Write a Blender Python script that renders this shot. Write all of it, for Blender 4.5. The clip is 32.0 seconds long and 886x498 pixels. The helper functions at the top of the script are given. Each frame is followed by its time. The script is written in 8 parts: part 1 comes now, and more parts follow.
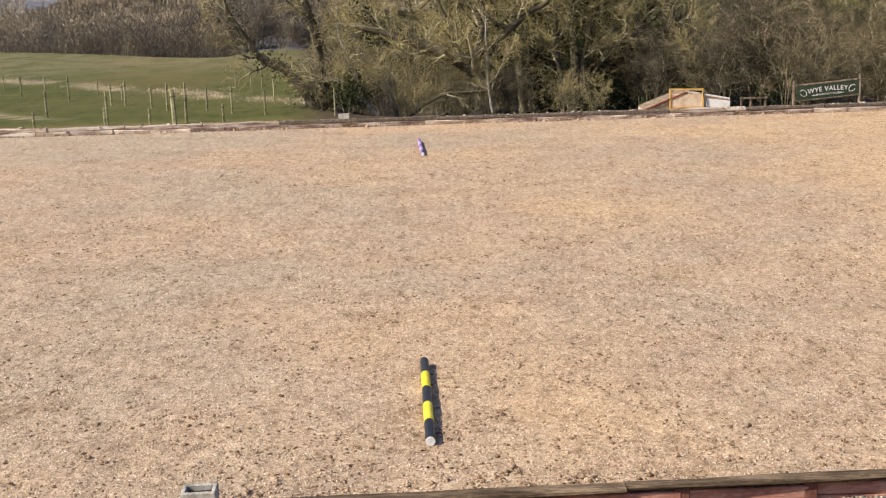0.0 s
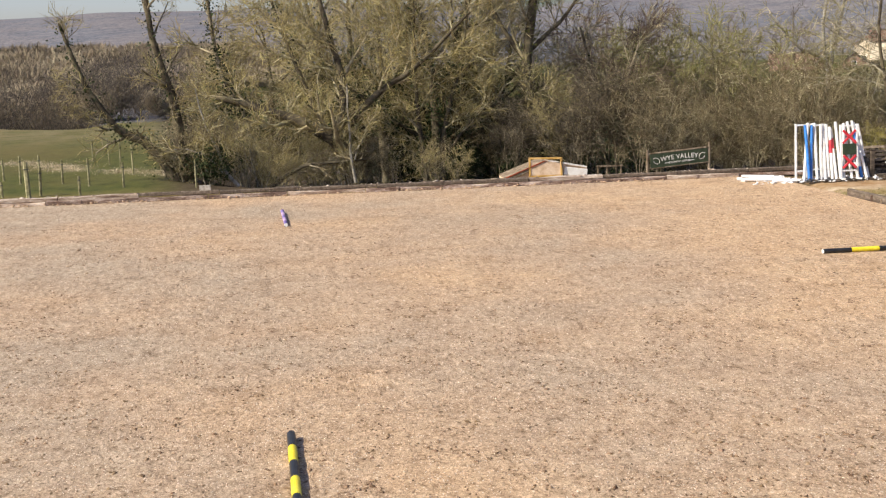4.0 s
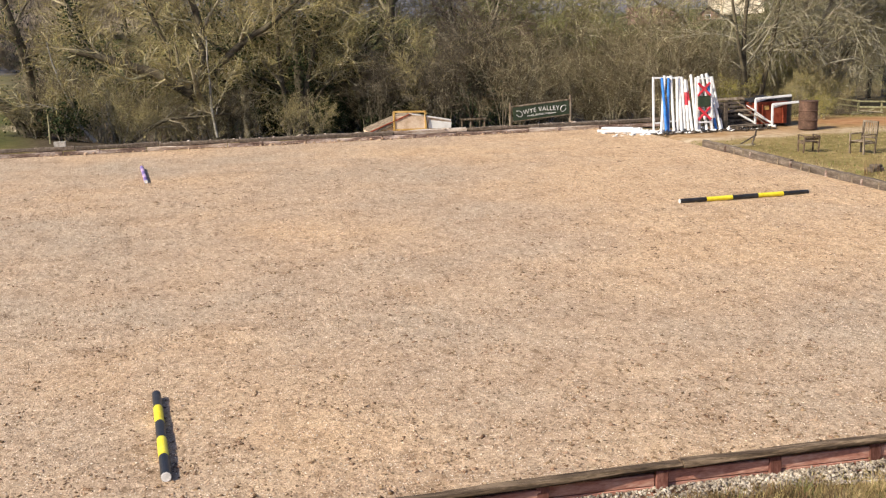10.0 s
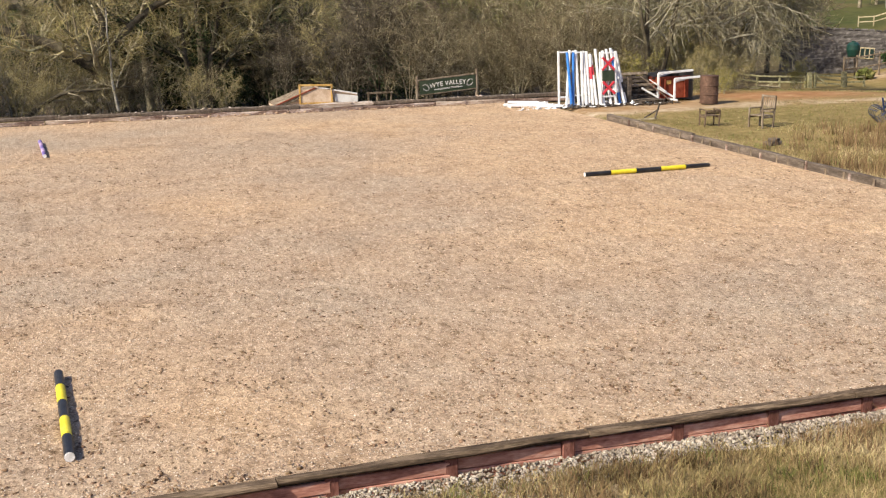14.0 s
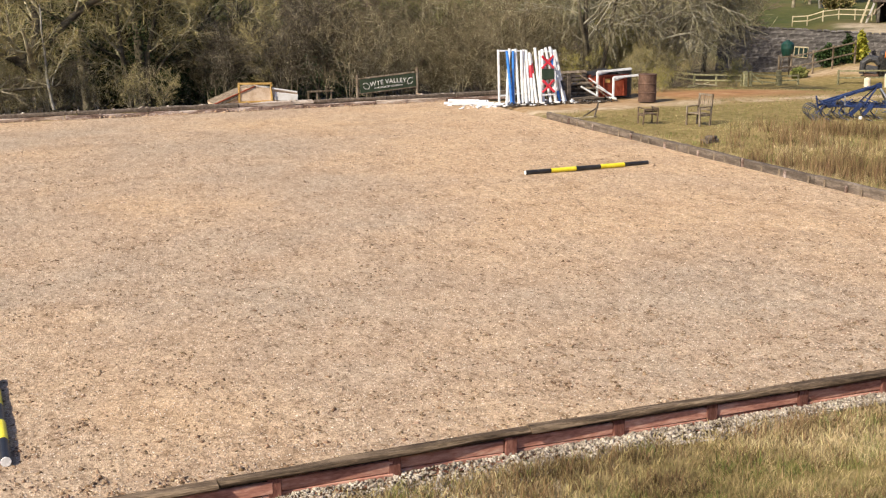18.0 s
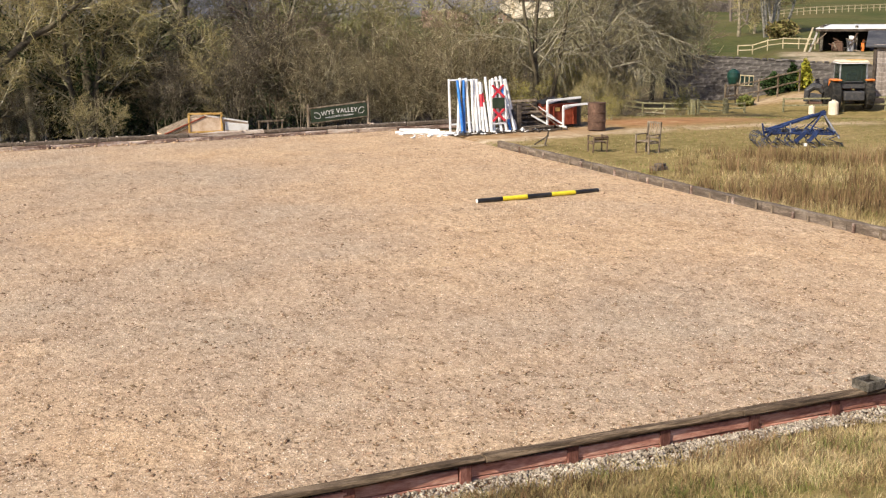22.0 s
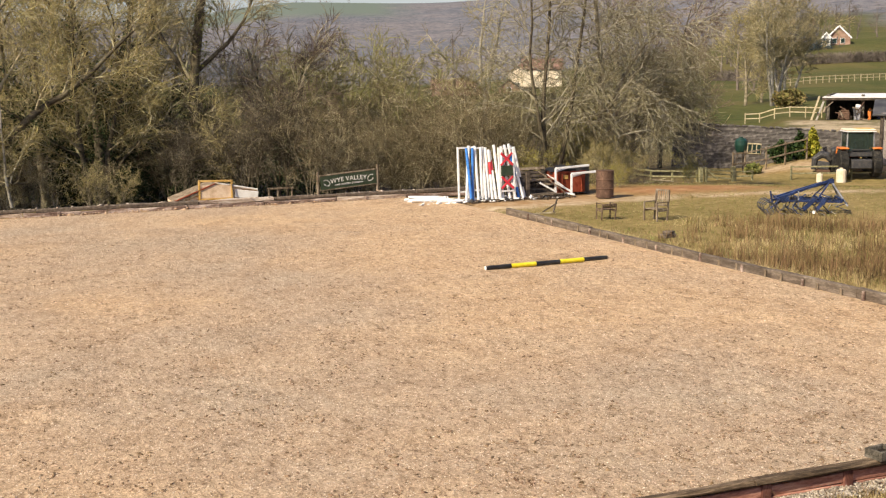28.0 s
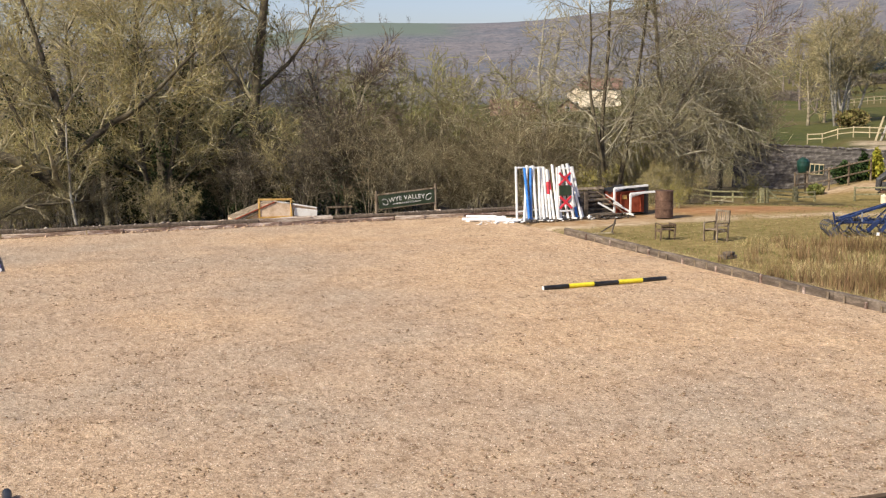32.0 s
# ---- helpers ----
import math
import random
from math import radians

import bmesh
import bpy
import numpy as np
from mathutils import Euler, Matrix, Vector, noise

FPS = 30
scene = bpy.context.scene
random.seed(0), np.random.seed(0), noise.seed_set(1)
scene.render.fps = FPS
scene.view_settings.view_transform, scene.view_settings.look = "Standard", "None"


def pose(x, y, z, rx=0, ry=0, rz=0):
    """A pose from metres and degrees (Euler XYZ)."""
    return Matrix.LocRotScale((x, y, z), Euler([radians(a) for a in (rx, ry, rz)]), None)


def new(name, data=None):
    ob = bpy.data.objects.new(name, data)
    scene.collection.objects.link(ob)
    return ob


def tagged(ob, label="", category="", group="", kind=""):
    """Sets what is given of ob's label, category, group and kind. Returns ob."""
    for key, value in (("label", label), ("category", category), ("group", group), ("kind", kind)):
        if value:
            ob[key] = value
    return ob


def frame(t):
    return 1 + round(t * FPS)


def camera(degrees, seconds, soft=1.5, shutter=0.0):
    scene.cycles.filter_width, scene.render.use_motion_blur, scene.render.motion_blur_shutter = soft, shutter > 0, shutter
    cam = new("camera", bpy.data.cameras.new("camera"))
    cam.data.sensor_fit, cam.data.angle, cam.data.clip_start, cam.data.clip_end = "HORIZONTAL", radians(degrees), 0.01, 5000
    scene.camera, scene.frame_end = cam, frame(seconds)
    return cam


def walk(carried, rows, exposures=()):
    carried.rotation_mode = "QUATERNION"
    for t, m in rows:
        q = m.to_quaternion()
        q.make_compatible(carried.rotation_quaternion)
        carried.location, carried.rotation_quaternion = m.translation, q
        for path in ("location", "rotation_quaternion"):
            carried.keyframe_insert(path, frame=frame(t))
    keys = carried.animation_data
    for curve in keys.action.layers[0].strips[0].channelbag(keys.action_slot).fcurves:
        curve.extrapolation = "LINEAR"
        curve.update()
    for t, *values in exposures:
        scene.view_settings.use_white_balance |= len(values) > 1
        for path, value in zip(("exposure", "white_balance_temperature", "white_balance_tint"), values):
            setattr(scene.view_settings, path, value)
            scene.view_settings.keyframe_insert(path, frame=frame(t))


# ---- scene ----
cam = camera(41.0, 32.0, soft=1.26)
EYE = (0.0, 0.0, 4.075)
# seconds, tilt, lean, turn: the camera stands still and pans
ROWS = [
    (0, 77.677, 1.747, -0.320),
    (0.5, 77.040, 1.458, -5.255),
    (1, 75.914, 1.052, -11.313),
    (1.5, 76.770, 1.213, -15.160),
    (2, 78.350, 1.050, -17.136),
    (2.5, 78.831, 0.903, -17.986),
    (3, 79.179, 1.166, -16.656),
    (3.5, 79.809, 1.596, -13.540),
    (4, 80.837, 1.655, -6.933),
    (4.5, 80.229, 1.451, -3.314),
    (6.5, 79.385, 2.207, 9.190),
    (7, 78.513, 1.802, 5.844),
    (7.5, 77.713, 1.424, 2.155),
    (8, 77.499, 1.591, 0.098),
    (8.5, 77.866, 1.763, -2.134),
    (9, 78.366, 1.743, -6.208),
    (9.5, 78.352, 1.409, -10.758),
    (10, 78.442, 1.392, -13.468),
    (10.5, 78.169, 1.411, -15.127),
    (11, 77.920, 1.393, -16.361),
    (11.5, 78.460, 1.249, -17.035),
    (12, 77.927, 1.153, -17.575),
    (12.5, 76.628, 1.067, -18.088),
    (13, 76.481, 1.001, -18.321),
    (13.5, 76.912, 0.852, -18.170),
    (14, 77.102, 0.838, -17.915),
    (14.5, 77.016, 0.845, -18.285),
    (16.5, 77.889, 0.445, -19.038),
    (17, 77.704, 0.815, -19.263),
    (17.5, 77.410, 0.660, -20.126),
    (18, 76.993, 0.583, -20.757),
    (18.5, 76.623, 0.653, -21.171),
    (19, 76.710, 0.756, -21.176),
    (19.5, 77.033, 1.005, -21.174),
    (20, 77.362, 0.939, -20.827),
    (20.5, 77.419, 0.786, -20.869),
    (21, 77.220, 0.762, -21.610),
    (21.5, 77.795, 0.529, -22.549),
    (22, 78.357, 0.613, -23.118),
    (22.5, 78.556, 0.605, -23.380),
    (23, 78.791, 0.848, -23.437),
    (23.5, 78.527, 0.772, -23.269),
    (24, 78.253, 0.477, -23.723),
    (24.5, 79.164, 0.178, -23.506),
    (25, 81.328, 0.063, -22.749),
    (25.5, 82.823, 0.024, -22.506),
    (27.5, 82.286, 0.683, -22.588),
    (28, 81.601, 0.597, -22.690),
    (28.5, 81.438, 0.644, -22.438),
    (29, 81.471, 0.841, -21.350),
    (29.5, 81.554, 0.779, -20.435),
    (30, 81.586, 0.827, -20.010),
    (30.5, 81.465, 0.601, -19.730),
    (31, 81.768, 0.523, -19.554),
    (31.5, 82.334, 0.485, -19.682),
    (32, 82.564, 0.581, -19.881),
]
LIGHT = [(0, 0.55, 6500, 10), (25.5, 0.56, 6550, 10), (27.5, 0.53, 7100, 10), (29, 0.50, 6900, 10), (30.5, 0.49, 6550, 10), (32, 0.48, 6500, 10)]
walk(cam, [(t, pose(*EYE, rx, ry, rz)) for t, rx, ry, rz in ROWS], LIGHT)

# ---------------------------------------------------------------- light
world = bpy.data.worlds.new("sky")
scene.world = world
world.use_nodes = True
wn = world.node_tree.nodes
sky = wn.new("ShaderNodeTexSky")
sky.sky_type = "NISHITA"
sky.sun_disc = False
SUN_WAY = Vector((1.0, 0.42, -0.90)).normalized()
sky.sun_elevation = math.asin(-SUN_WAY.z)
sky.sun_rotation = math.atan2(-SUN_WAY.x, -SUN_WAY.y)
sky.air_density, sky.dust_density, sky.ozone_density = 1.0, 1.3, 1.8
wn["Background"].inputs["Strength"].default_value = 0.095
tint = wn.new("ShaderNodeMix")
tint.data_type, tint.blend_type = "RGBA", "MULTIPLY"
tint.inputs["Factor"].default_value, tint.inputs[7].default_value = 1.0, (1.0, 0.945, 1.09, 1)
world.node_tree.links.new(sky.outputs["Color"], tint.inputs[6])
world.node_tree.links.new(tint.outputs[2], wn["Background"].inputs["Color"])
sun = new("sun", bpy.data.lights.new("sun", "SUN"))
sun.data.energy, sun.data.angle, sun.data.color = 4.6, radians(0.6), (1.0, 0.915, 0.755)
sun.matrix_world = Matrix.Translation((-30, -20, 40)) @ SUN_WAY.to_track_quat("-Z", "Y").to_matrix().to_4x4()


# ---------------------------------------------------------------- materials
def material(name, colours, scale=8.0, fine=60.0, rough=0.8, bump=0.3, metal=0.0, spread=0.5, stretch=(1, 1, 1), random_tint=0.0, coord="Object", fine_amount=0.35, depth=0.02):
    """Colours mixed by noise at two scales, with relief. scale and fine count features per metre."""
    m = bpy.data.materials.new(name)
    m.use_nodes = True
    nt, nodes = m.node_tree, m.node_tree.nodes
    bsdf = nodes["Principled BSDF"]
    bsdf.inputs["Roughness"].default_value, bsdf.inputs["Metallic"].default_value = rough, metal
    bsdf.inputs["Specular IOR Level"].default_value = 0.5 if rough < 0.7 else 0.15
    if coord == "World":
        where = nodes.new("ShaderNodeNewGeometry").outputs["Position"]
    else:
        where = nodes.new("ShaderNodeTexCoord").outputs["Object"]
    scl = nodes.new("ShaderNodeMapping")
    scl.inputs["Scale"].default_value = stretch
    nt.links.new(where, scl.inputs["Vector"])
    big, small = nodes.new("ShaderNodeTexNoise"), nodes.new("ShaderNodeTexNoise")
    for n, s, d in ((big, scale, 4), (small, fine, 3)):
        n.inputs["Scale"].default_value, n.inputs["Detail"].default_value, n.inputs["Roughness"].default_value = s, d, 0.6
        nt.links.new(scl.outputs["Vector"], n.inputs["Vector"])
    mix = nodes.new("ShaderNodeMix")
    mix.inputs["Factor"].default_value = fine_amount
    nt.links.new(big.outputs["Fac"], mix.inputs["A"])
    nt.links.new(small.outputs["Fac"], mix.inputs["B"])
    ramp = nodes.new("ShaderNodeValToRGB")
    lo, hi = 0.5 - 0.22 * spread, 0.5 + 0.22 * spread
    while len(ramp.color_ramp.elements) < len(colours):
        ramp.color_ramp.elements.new(0.5)
    for i, c in enumerate(colours):
        e = ramp.color_ramp.elements[i]
        e.position = lo + (hi - lo) * i / max(1, len(colours) - 1)
        e.color = (*c, 1)
    nt.links.new(mix.outputs["Result"], ramp.inputs["Fac"])
    colour = ramp.outputs["Color"]
    if random_tint:
        info, hsv, mr = nodes.new("ShaderNodeObjectInfo"), nodes.new("ShaderNodeHueSaturation"), nodes.new("ShaderNodeMapRange")
        mr.inputs["To Min"].default_value, mr.inputs["To Max"].default_value = 1 - random_tint, 1 + random_tint
        nt.links.new(info.outputs["Random"], mr.inputs["Value"])
        nt.links.new(mr.outputs["Result"], hsv.inputs["Value"])
        nt.links.new(colour, hsv.inputs["Color"])
        colour = hsv.outputs["Color"]
    nt.links.new(colour, bsdf.inputs["Base Color"])
    if bump:
        b = nodes.new("ShaderNodeBump")
        b.inputs["Strength"].default_value, b.inputs["Distance"].default_value = bump, depth
        nt.links.new(mix.outputs["Result"], b.inputs["Height"])
        nt.links.new(b.outputs["Normal"], bsdf.inputs["Normal"])
    return m


def islands(m, amount, hue=0.0):
    """Let each loose piece of one mesh differ a little in brightness and hue."""
    nt, nodes = m.node_tree, m.node_tree.nodes
    bsdf = nodes["Principled BSDF"]
    link = bsdf.inputs["Base Color"].links[0]
    source = link.from_socket
    geo, hsv, mr = nodes.new("ShaderNodeNewGeometry"), nodes.new("ShaderNodeHueSaturation"), nodes.new("ShaderNodeMapRange")
    mr.inputs["To Min"].default_value, mr.inputs["To Max"].default_value = 1 - amount, 1 + amount
    nt.links.new(geo.outputs["Random Per Island"], mr.inputs["Value"])
    nt.links.new(mr.outputs["Result"], hsv.inputs["Value"])
    if hue:
        m2 = nodes.new("ShaderNodeMapRange")
        m2.inputs["To Min"].default_value, m2.inputs["To Max"].default_value = 0.5 - hue, 0.5 + hue
        frac, mul = nodes.new("ShaderNodeMath"), nodes.new("ShaderNodeMath")
        mul.operation, frac.operation = "MULTIPLY", "FRACT"
        mul.inputs[1].default_value = 7.31
        nt.links.new(geo.outputs["Random Per Island"], mul.inputs[0])
        nt.links.new(mul.outputs[0], frac.inputs[0])
        nt.links.new(frac.outputs[0], m2.inputs["Value"])
        nt.links.new(m2.outputs["Result"], hsv.inputs["Hue"])
    nt.links.new(source, hsv.inputs["Color"])
    nt.links.new(hsv.outputs["Color"], bsdf.inputs["Base Color"])
    return m


BARK = material("bark", [(0.10, 0.083, 0.053), (0.22, 0.187, 0.125), (0.36, 0.31, 0.215)], 3, 25, 0.95, 0.6)
BARK_DARK = material("bark_dark", [(0.042, 0.035, 0.024), (0.095, 0.078, 0.052), (0.17, 0.145, 0.09)], 3, 25, 0.95, 0.6)
BARK_PALE = material("bark_pale", [(0.13, 0.115, 0.09), (0.28, 0.255, 0.205), (0.40, 0.37, 0.31)], 4, 25, 0.9, 0.4)
TWIG_OLIVE = islands(material("twig_olive", [(0.18, 0.145, 0.062), (0.33, 0.272, 0.116), (0.48, 0.41, 0.19)], 0.6, 8, 0.9, 0), 0.3, 0.015)
# Slightly paler copy of the olive twigs, coloured as sunlit.
TWIG_LIT = islands(material("twig_sunlit", [(0.19, 0.155, 0.065), (0.34, 0.285, 0.125), (0.48, 0.41, 0.20)], 0.6, 8, 0.9, 0), 0.3, 0.015)
# Dark twig copy: the shade under neighbouring trees is in the colour.
TWIG_SHADED = islands(material("twig_shaded", [(0.045, 0.036, 0.024), (0.085, 0.068, 0.046), (0.14, 0.115, 0.08)], 0.6, 8, 0.9, 0), 0.3, 0.015)
TWIG_BROWN = islands(material("twig_brown", [(0.085, 0.065, 0.036), (0.159, 0.124, 0.069), (0.251, 0.204, 0.118)], 0.6, 8, 0.9, 0), 0.3, 0.015)
TWIG_YELLOW = islands(material("twig_yellow", [(0.157, 0.141, 0.050), (0.246, 0.225, 0.084), (0.331, 0.314, 0.138)], 0.6, 8, 0.9, 0), 0.3, 0.015)
TWIG_GREY = islands(material("twig_grey", [(0.187, 0.155, 0.080), (0.319, 0.267, 0.144), (0.440, 0.375, 0.216)], 0.6, 8, 0.9, 0), 0.3, 0.01)
BARK_WILLOW = material("willow_bark", [(0.15, 0.13, 0.09), (0.30, 0.268, 0.19), (0.44, 0.40, 0.30)], 3, 25, 0.95, 0.5)
CURTAIN = islands(material("yellow_shoots", [(0.240, 0.204, 0.049), (0.360, 0.315, 0.081), (0.480, 0.426, 0.130)], 0.6, 8, 0.9, 0), 0.25, 0.015)
# Fir green shifted lighter and bluer, so distance haze sits in the colour.
FIR = islands(material("fir", [(0.046, 0.066, 0.075), (0.060, 0.085, 0.096), (0.074, 0.102, 0.114)], 0.2, 2, 0.9, 0), 0.12, 0.01)
EDGE_GREY = material("grey_kickboard", [(0.055, 0.042, 0.031), (0.13, 0.102, 0.078), (0.27, 0.222, 0.175)], 5, 40, 0.9, 0.5, stretch=(2, 0.3, 2), random_tint=0.18, coord="World", spread=0.8)
# Paler than the bark: sunlight on thin branches is put into this colour.
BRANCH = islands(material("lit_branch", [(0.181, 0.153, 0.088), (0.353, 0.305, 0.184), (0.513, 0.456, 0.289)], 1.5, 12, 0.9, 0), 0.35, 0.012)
BLEACHED = islands(material("bleached_grass", [(0.328, 0.262, 0.164), (0.459, 0.385, 0.262), (0.574, 0.500, 0.369)], 0.5, 5, 0.8, 0), 0.25, 0.01)
BARK_WHITE = material("white_bark", [(0.148, 0.133, 0.105), (0.289, 0.267, 0.222), (0.390, 0.367, 0.320)], 4, 25, 0.9, 0.4)
TWIG_WILLOW = islands(material("twig_willow", [(0.129, 0.110, 0.059), (0.239, 0.211, 0.119), (0.368, 0.333, 0.202)], 0.6, 8, 0.9, 0), 0.35, 0.012)
TWIG_RUSSET = islands(material("twig_russet", [(0.085, 0.060, 0.044), (0.153, 0.108, 0.081), (0.246, 0.183, 0.136)], 0.6, 8, 0.9, 0), 0.3, 0.012)
PALE_STONE = material("pale_stone", [(0.22, 0.20, 0.17), (0.38, 0.355, 0.31), (0.52, 0.49, 0.44)], 8, 60, 0.9, 0.3)
WOODS_FAR = islands(material("bare_woodland", [(0.102, 0.085, 0.072), (0.179, 0.148, 0.122), (0.266, 0.223, 0.180)], 0.1, 1, 0.95, 0), 0.14, 0.015)
# Darker than the far trees: shade between their trunks, put into the colour.
UNDERGROWTH_SHADED = islands(material("far_undergrowth_shaded", [(0.053, 0.045, 0.038), (0.086, 0.072, 0.059), (0.132, 0.112, 0.090)], 0.1, 1, 0.95, 0), 0.15, 0.015)
WOODS_SOFT = islands(material("bare_soft_woodland", [(0.175, 0.140, 0.097), (0.30, 0.245, 0.168), (0.43, 0.36, 0.25)], 0.05, 0.6, 0.95, 0), 0.14, 0.015)
IVY = islands(material("ivy", [(0.017, 0.024, 0.009), (0.034, 0.047, 0.016), (0.06, 0.08, 0.032)], 3, 20, 0.75, 0), 0.35, 0.02)
LAUREL = islands(material("laurel", [(0.022, 0.040, 0.012), (0.045, 0.075, 0.022), (0.085, 0.125, 0.042)], 3, 20, 0.5, 0), 0.35, 0.02)
# Brighter, yellower ivy copy: moss tint and sunlight both in the colour.
IVY_LIT = islands(material("mossy_ivy_lit", [(0.06, 0.075, 0.015), (0.11, 0.125, 0.028), (0.18, 0.185, 0.05)], 3, 20, 0.7, 0), 0.3, 0.02)
CONIFER = islands(material("conifer", [(0.011, 0.022, 0.008), (0.027, 0.050, 0.014), (0.052, 0.080, 0.022)], 3, 20, 0.7, 0), 0.3, 0.02)
CONIFER_GOLD = islands(material("golden_conifer", [(0.15, 0.16, 0.02), (0.27, 0.26, 0.03), (0.40, 0.36, 0.055)], 3, 20, 0.7, 0), 0.3, 0.02)
GRASS_STRAW = islands(material("dry_grass", [(0.20, 0.15, 0.065), (0.35, 0.27, 0.125), (0.52, 0.42, 0.23)], 0.5, 5, 0.8, 0), 0.3, 0.02)
GRASS_GREEN = islands(material("green_grass", [(0.105, 0.088, 0.03), (0.19, 0.155, 0.055), (0.29, 0.235, 0.10)], 0.5, 5, 0.8, 0), 0.3, 0.03)
GRASS_SPRING = islands(material("spring_grass", [(0.086, 0.098, 0.025), (0.161, 0.167, 0.048), (0.276, 0.259, 0.098)], 0.5, 5, 0.8, 0), 0.3, 0.03)
GRASS_RUST = islands(material("rust_grass", [(0.085, 0.055, 0.026), (0.17, 0.11, 0.052), (0.28, 0.19, 0.095)], 0.5, 5, 0.8, 0), 0.3, 0.02)
SLEEPER = material("weathered_sleeper", [(0.032, 0.022, 0.014), (0.092, 0.064, 0.041), (0.216, 0.158, 0.104)], 6, 45, 0.9, 0.5, stretch=(0.25, 2, 2), random_tint=0.22, coord="World")
SLEEPER_PALE = material("bleached_sleeper", [(0.17, 0.115, 0.085), (0.42, 0.33, 0.255), (0.70, 0.62, 0.53)], 3, 30, 0.9, 0.5, stretch=(0.3, 2, 2), random_tint=0.25, coord="World")
RED_WOOD = material("red_stained_wood", [(0.10, 0.04, 0.029), (0.40, 0.185, 0.135), (0.68, 0.44, 0.34)], 4, 30, 0.85, 0.4, stretch=(0.5, 1, 2.2), random_tint=0.2, coord="World", spread=0.95)
RED_POST = material("dark_red_post", [(0.05, 0.02, 0.015), (0.17, 0.07, 0.052), (0.36, 0.19, 0.15)], 6, 40, 0.85, 0.4, stretch=(1.5, 1, 0.5), random_tint=0.3, coord="World", spread=0.9)
OLD_WOOD = material("grey_old_wood", [(0.09, 0.065, 0.04), (0.19, 0.145, 0.10), (0.31, 0.255, 0.19)], 8, 60, 0.9, 0.4, stretch=(1, 1, 0.3), random_tint=0.2)
POST_WOOD = material("fence_post_wood", [(0.13, 0.12, 0.06), (0.24, 0.22, 0.12), (0.36, 0.33, 0.2)], 8, 60, 0.9, 0.3, random_tint=0.25)
RAIL_WOOD = material("pale_rail_wood", [(0.26, 0.21, 0.12), (0.42, 0.35, 0.22), (0.55, 0.47, 0.32)], 8, 60, 0.9, 0.3, random_tint=0.15)
YELLOW_WOOD = material("yellow_varnished_wood", [(0.42, 0.23, 0.05), (0.60, 0.36, 0.10), (0.72, 0.48, 0.18)], 5, 40, 0.6, 0.2)
DARK_TIMBER = material("dark_timber", [(0.03, 0.025, 0.02), (0.07, 0.055, 0.042), (0.12, 0.095, 0.075)], 6, 40, 0.9, 0.4, random_tint=0.25)
BLACK_PAINT = material("black_paint", [(0.008, 0.008, 0.009), (0.014, 0.014, 0.015), (0.03, 0.029, 0.028)], 6, 50, 0.45, 0.1)
YELLOW_PAINT = material("yellow_paint", [(0.62, 0.50, 0.015), (0.72, 0.60, 0.02), (0.78, 0.68, 0.06)], 6, 50, 0.5, 0.08)
WHITE_PAINT = material("white_paint", [(0.62, 0.61, 0.58), (0.78, 0.77, 0.75), (0.84, 0.84, 0.82)], 5, 40, 0.5, 0.1)
BLUE_PAINT = material("blue_paint", [(0.02, 0.13, 0.45), (0.03, 0.19, 0.58), (0.06, 0.26, 0.65)], 5, 40, 0.5, 0.08)
RED_PAINT = material("red_paint", [(0.45, 0.02, 0.03), (0.62, 0.03, 0.05), (0.7, 0.08, 0.09)], 5, 40, 0.5, 0.08)
PURPLE_PAINT = material("purple_paint", [(0.10, 0.06, 0.22), (0.16, 0.10, 0.34), (0.22, 0.16, 0.42)], 5, 40, 0.5, 0.08)
LILAC_PAINT = material("lilac_paint", [(0.40, 0.27, 0.42), (0.50, 0.36, 0.52), (0.58, 0.46, 0.60)], 5, 40, 0.5, 0.08)
GREEN_PAINT = material("dark_green_paint", [(0.018, 0.03, 0.014), (0.03, 0.046, 0.022), (0.05, 0.066, 0.034)], 4, 40, 0.5, 0.08)
RUST = material("rusty_red_metal", [(0.10, 0.025, 0.014), (0.24, 0.05, 0.025), (0.36, 0.11, 0.06)], 4, 30, 0.8, 0.3, spread=0.8)
BARREL_RUST = material("rusty_brown_metal", [(0.05, 0.03, 0.022), (0.11, 0.065, 0.045), (0.19, 0.115, 0.08)], 5, 30, 0.75, 0.3, spread=0.8)
STEEL_BLUE = material("blue_machine_paint", [(0.005, 0.009, 0.023), (0.009, 0.021, 0.075), (0.037, 0.069, 0.191)], 6, 40, 0.45, 0.15, spread=0.8)
STEEL_WORN = material("worn_bright_steel", [(0.20, 0.20, 0.21), (0.38, 0.38, 0.39), (0.55, 0.55, 0.55)], 8, 50, 0.4, 0.1, metal=0.7)
DARK_STEEL = material("dark_steel", [(0.02, 0.02, 0.022), (0.04, 0.04, 0.042), (0.08, 0.07, 0.06)], 8, 50, 0.6, 0.2)
TYRE = material("tyre_rubber", [(0.012, 0.012, 0.012), (0.025, 0.024, 0.022), (0.06, 0.052, 0.042)], 5, 40, 0.85, 0.2)
ORANGE_PAINT = material("orange_paint", [(0.55, 0.13, 0.02), (0.68, 0.19, 0.03), (0.72, 0.27, 0.08)], 5, 40, 0.45, 0.08)
CONCRETE = material("concrete", [(0.05, 0.043, 0.033), (0.11, 0.096, 0.075), (0.20, 0.178, 0.145)], 8, 60, 0.9, 0.3)
SLATE = material("slate_stone", [(0.043, 0.037, 0.035), (0.101, 0.090, 0.082), (0.226, 0.207, 0.187)], 2, 25, 0.85, 0.4, random_tint=0.35)
CLADDING = material("weathered_cladding", [(0.16, 0.13, 0.11), (0.28, 0.24, 0.21), (0.40, 0.35, 0.31)], 3, 40, 0.9, 0.3, random_tint=0.2)
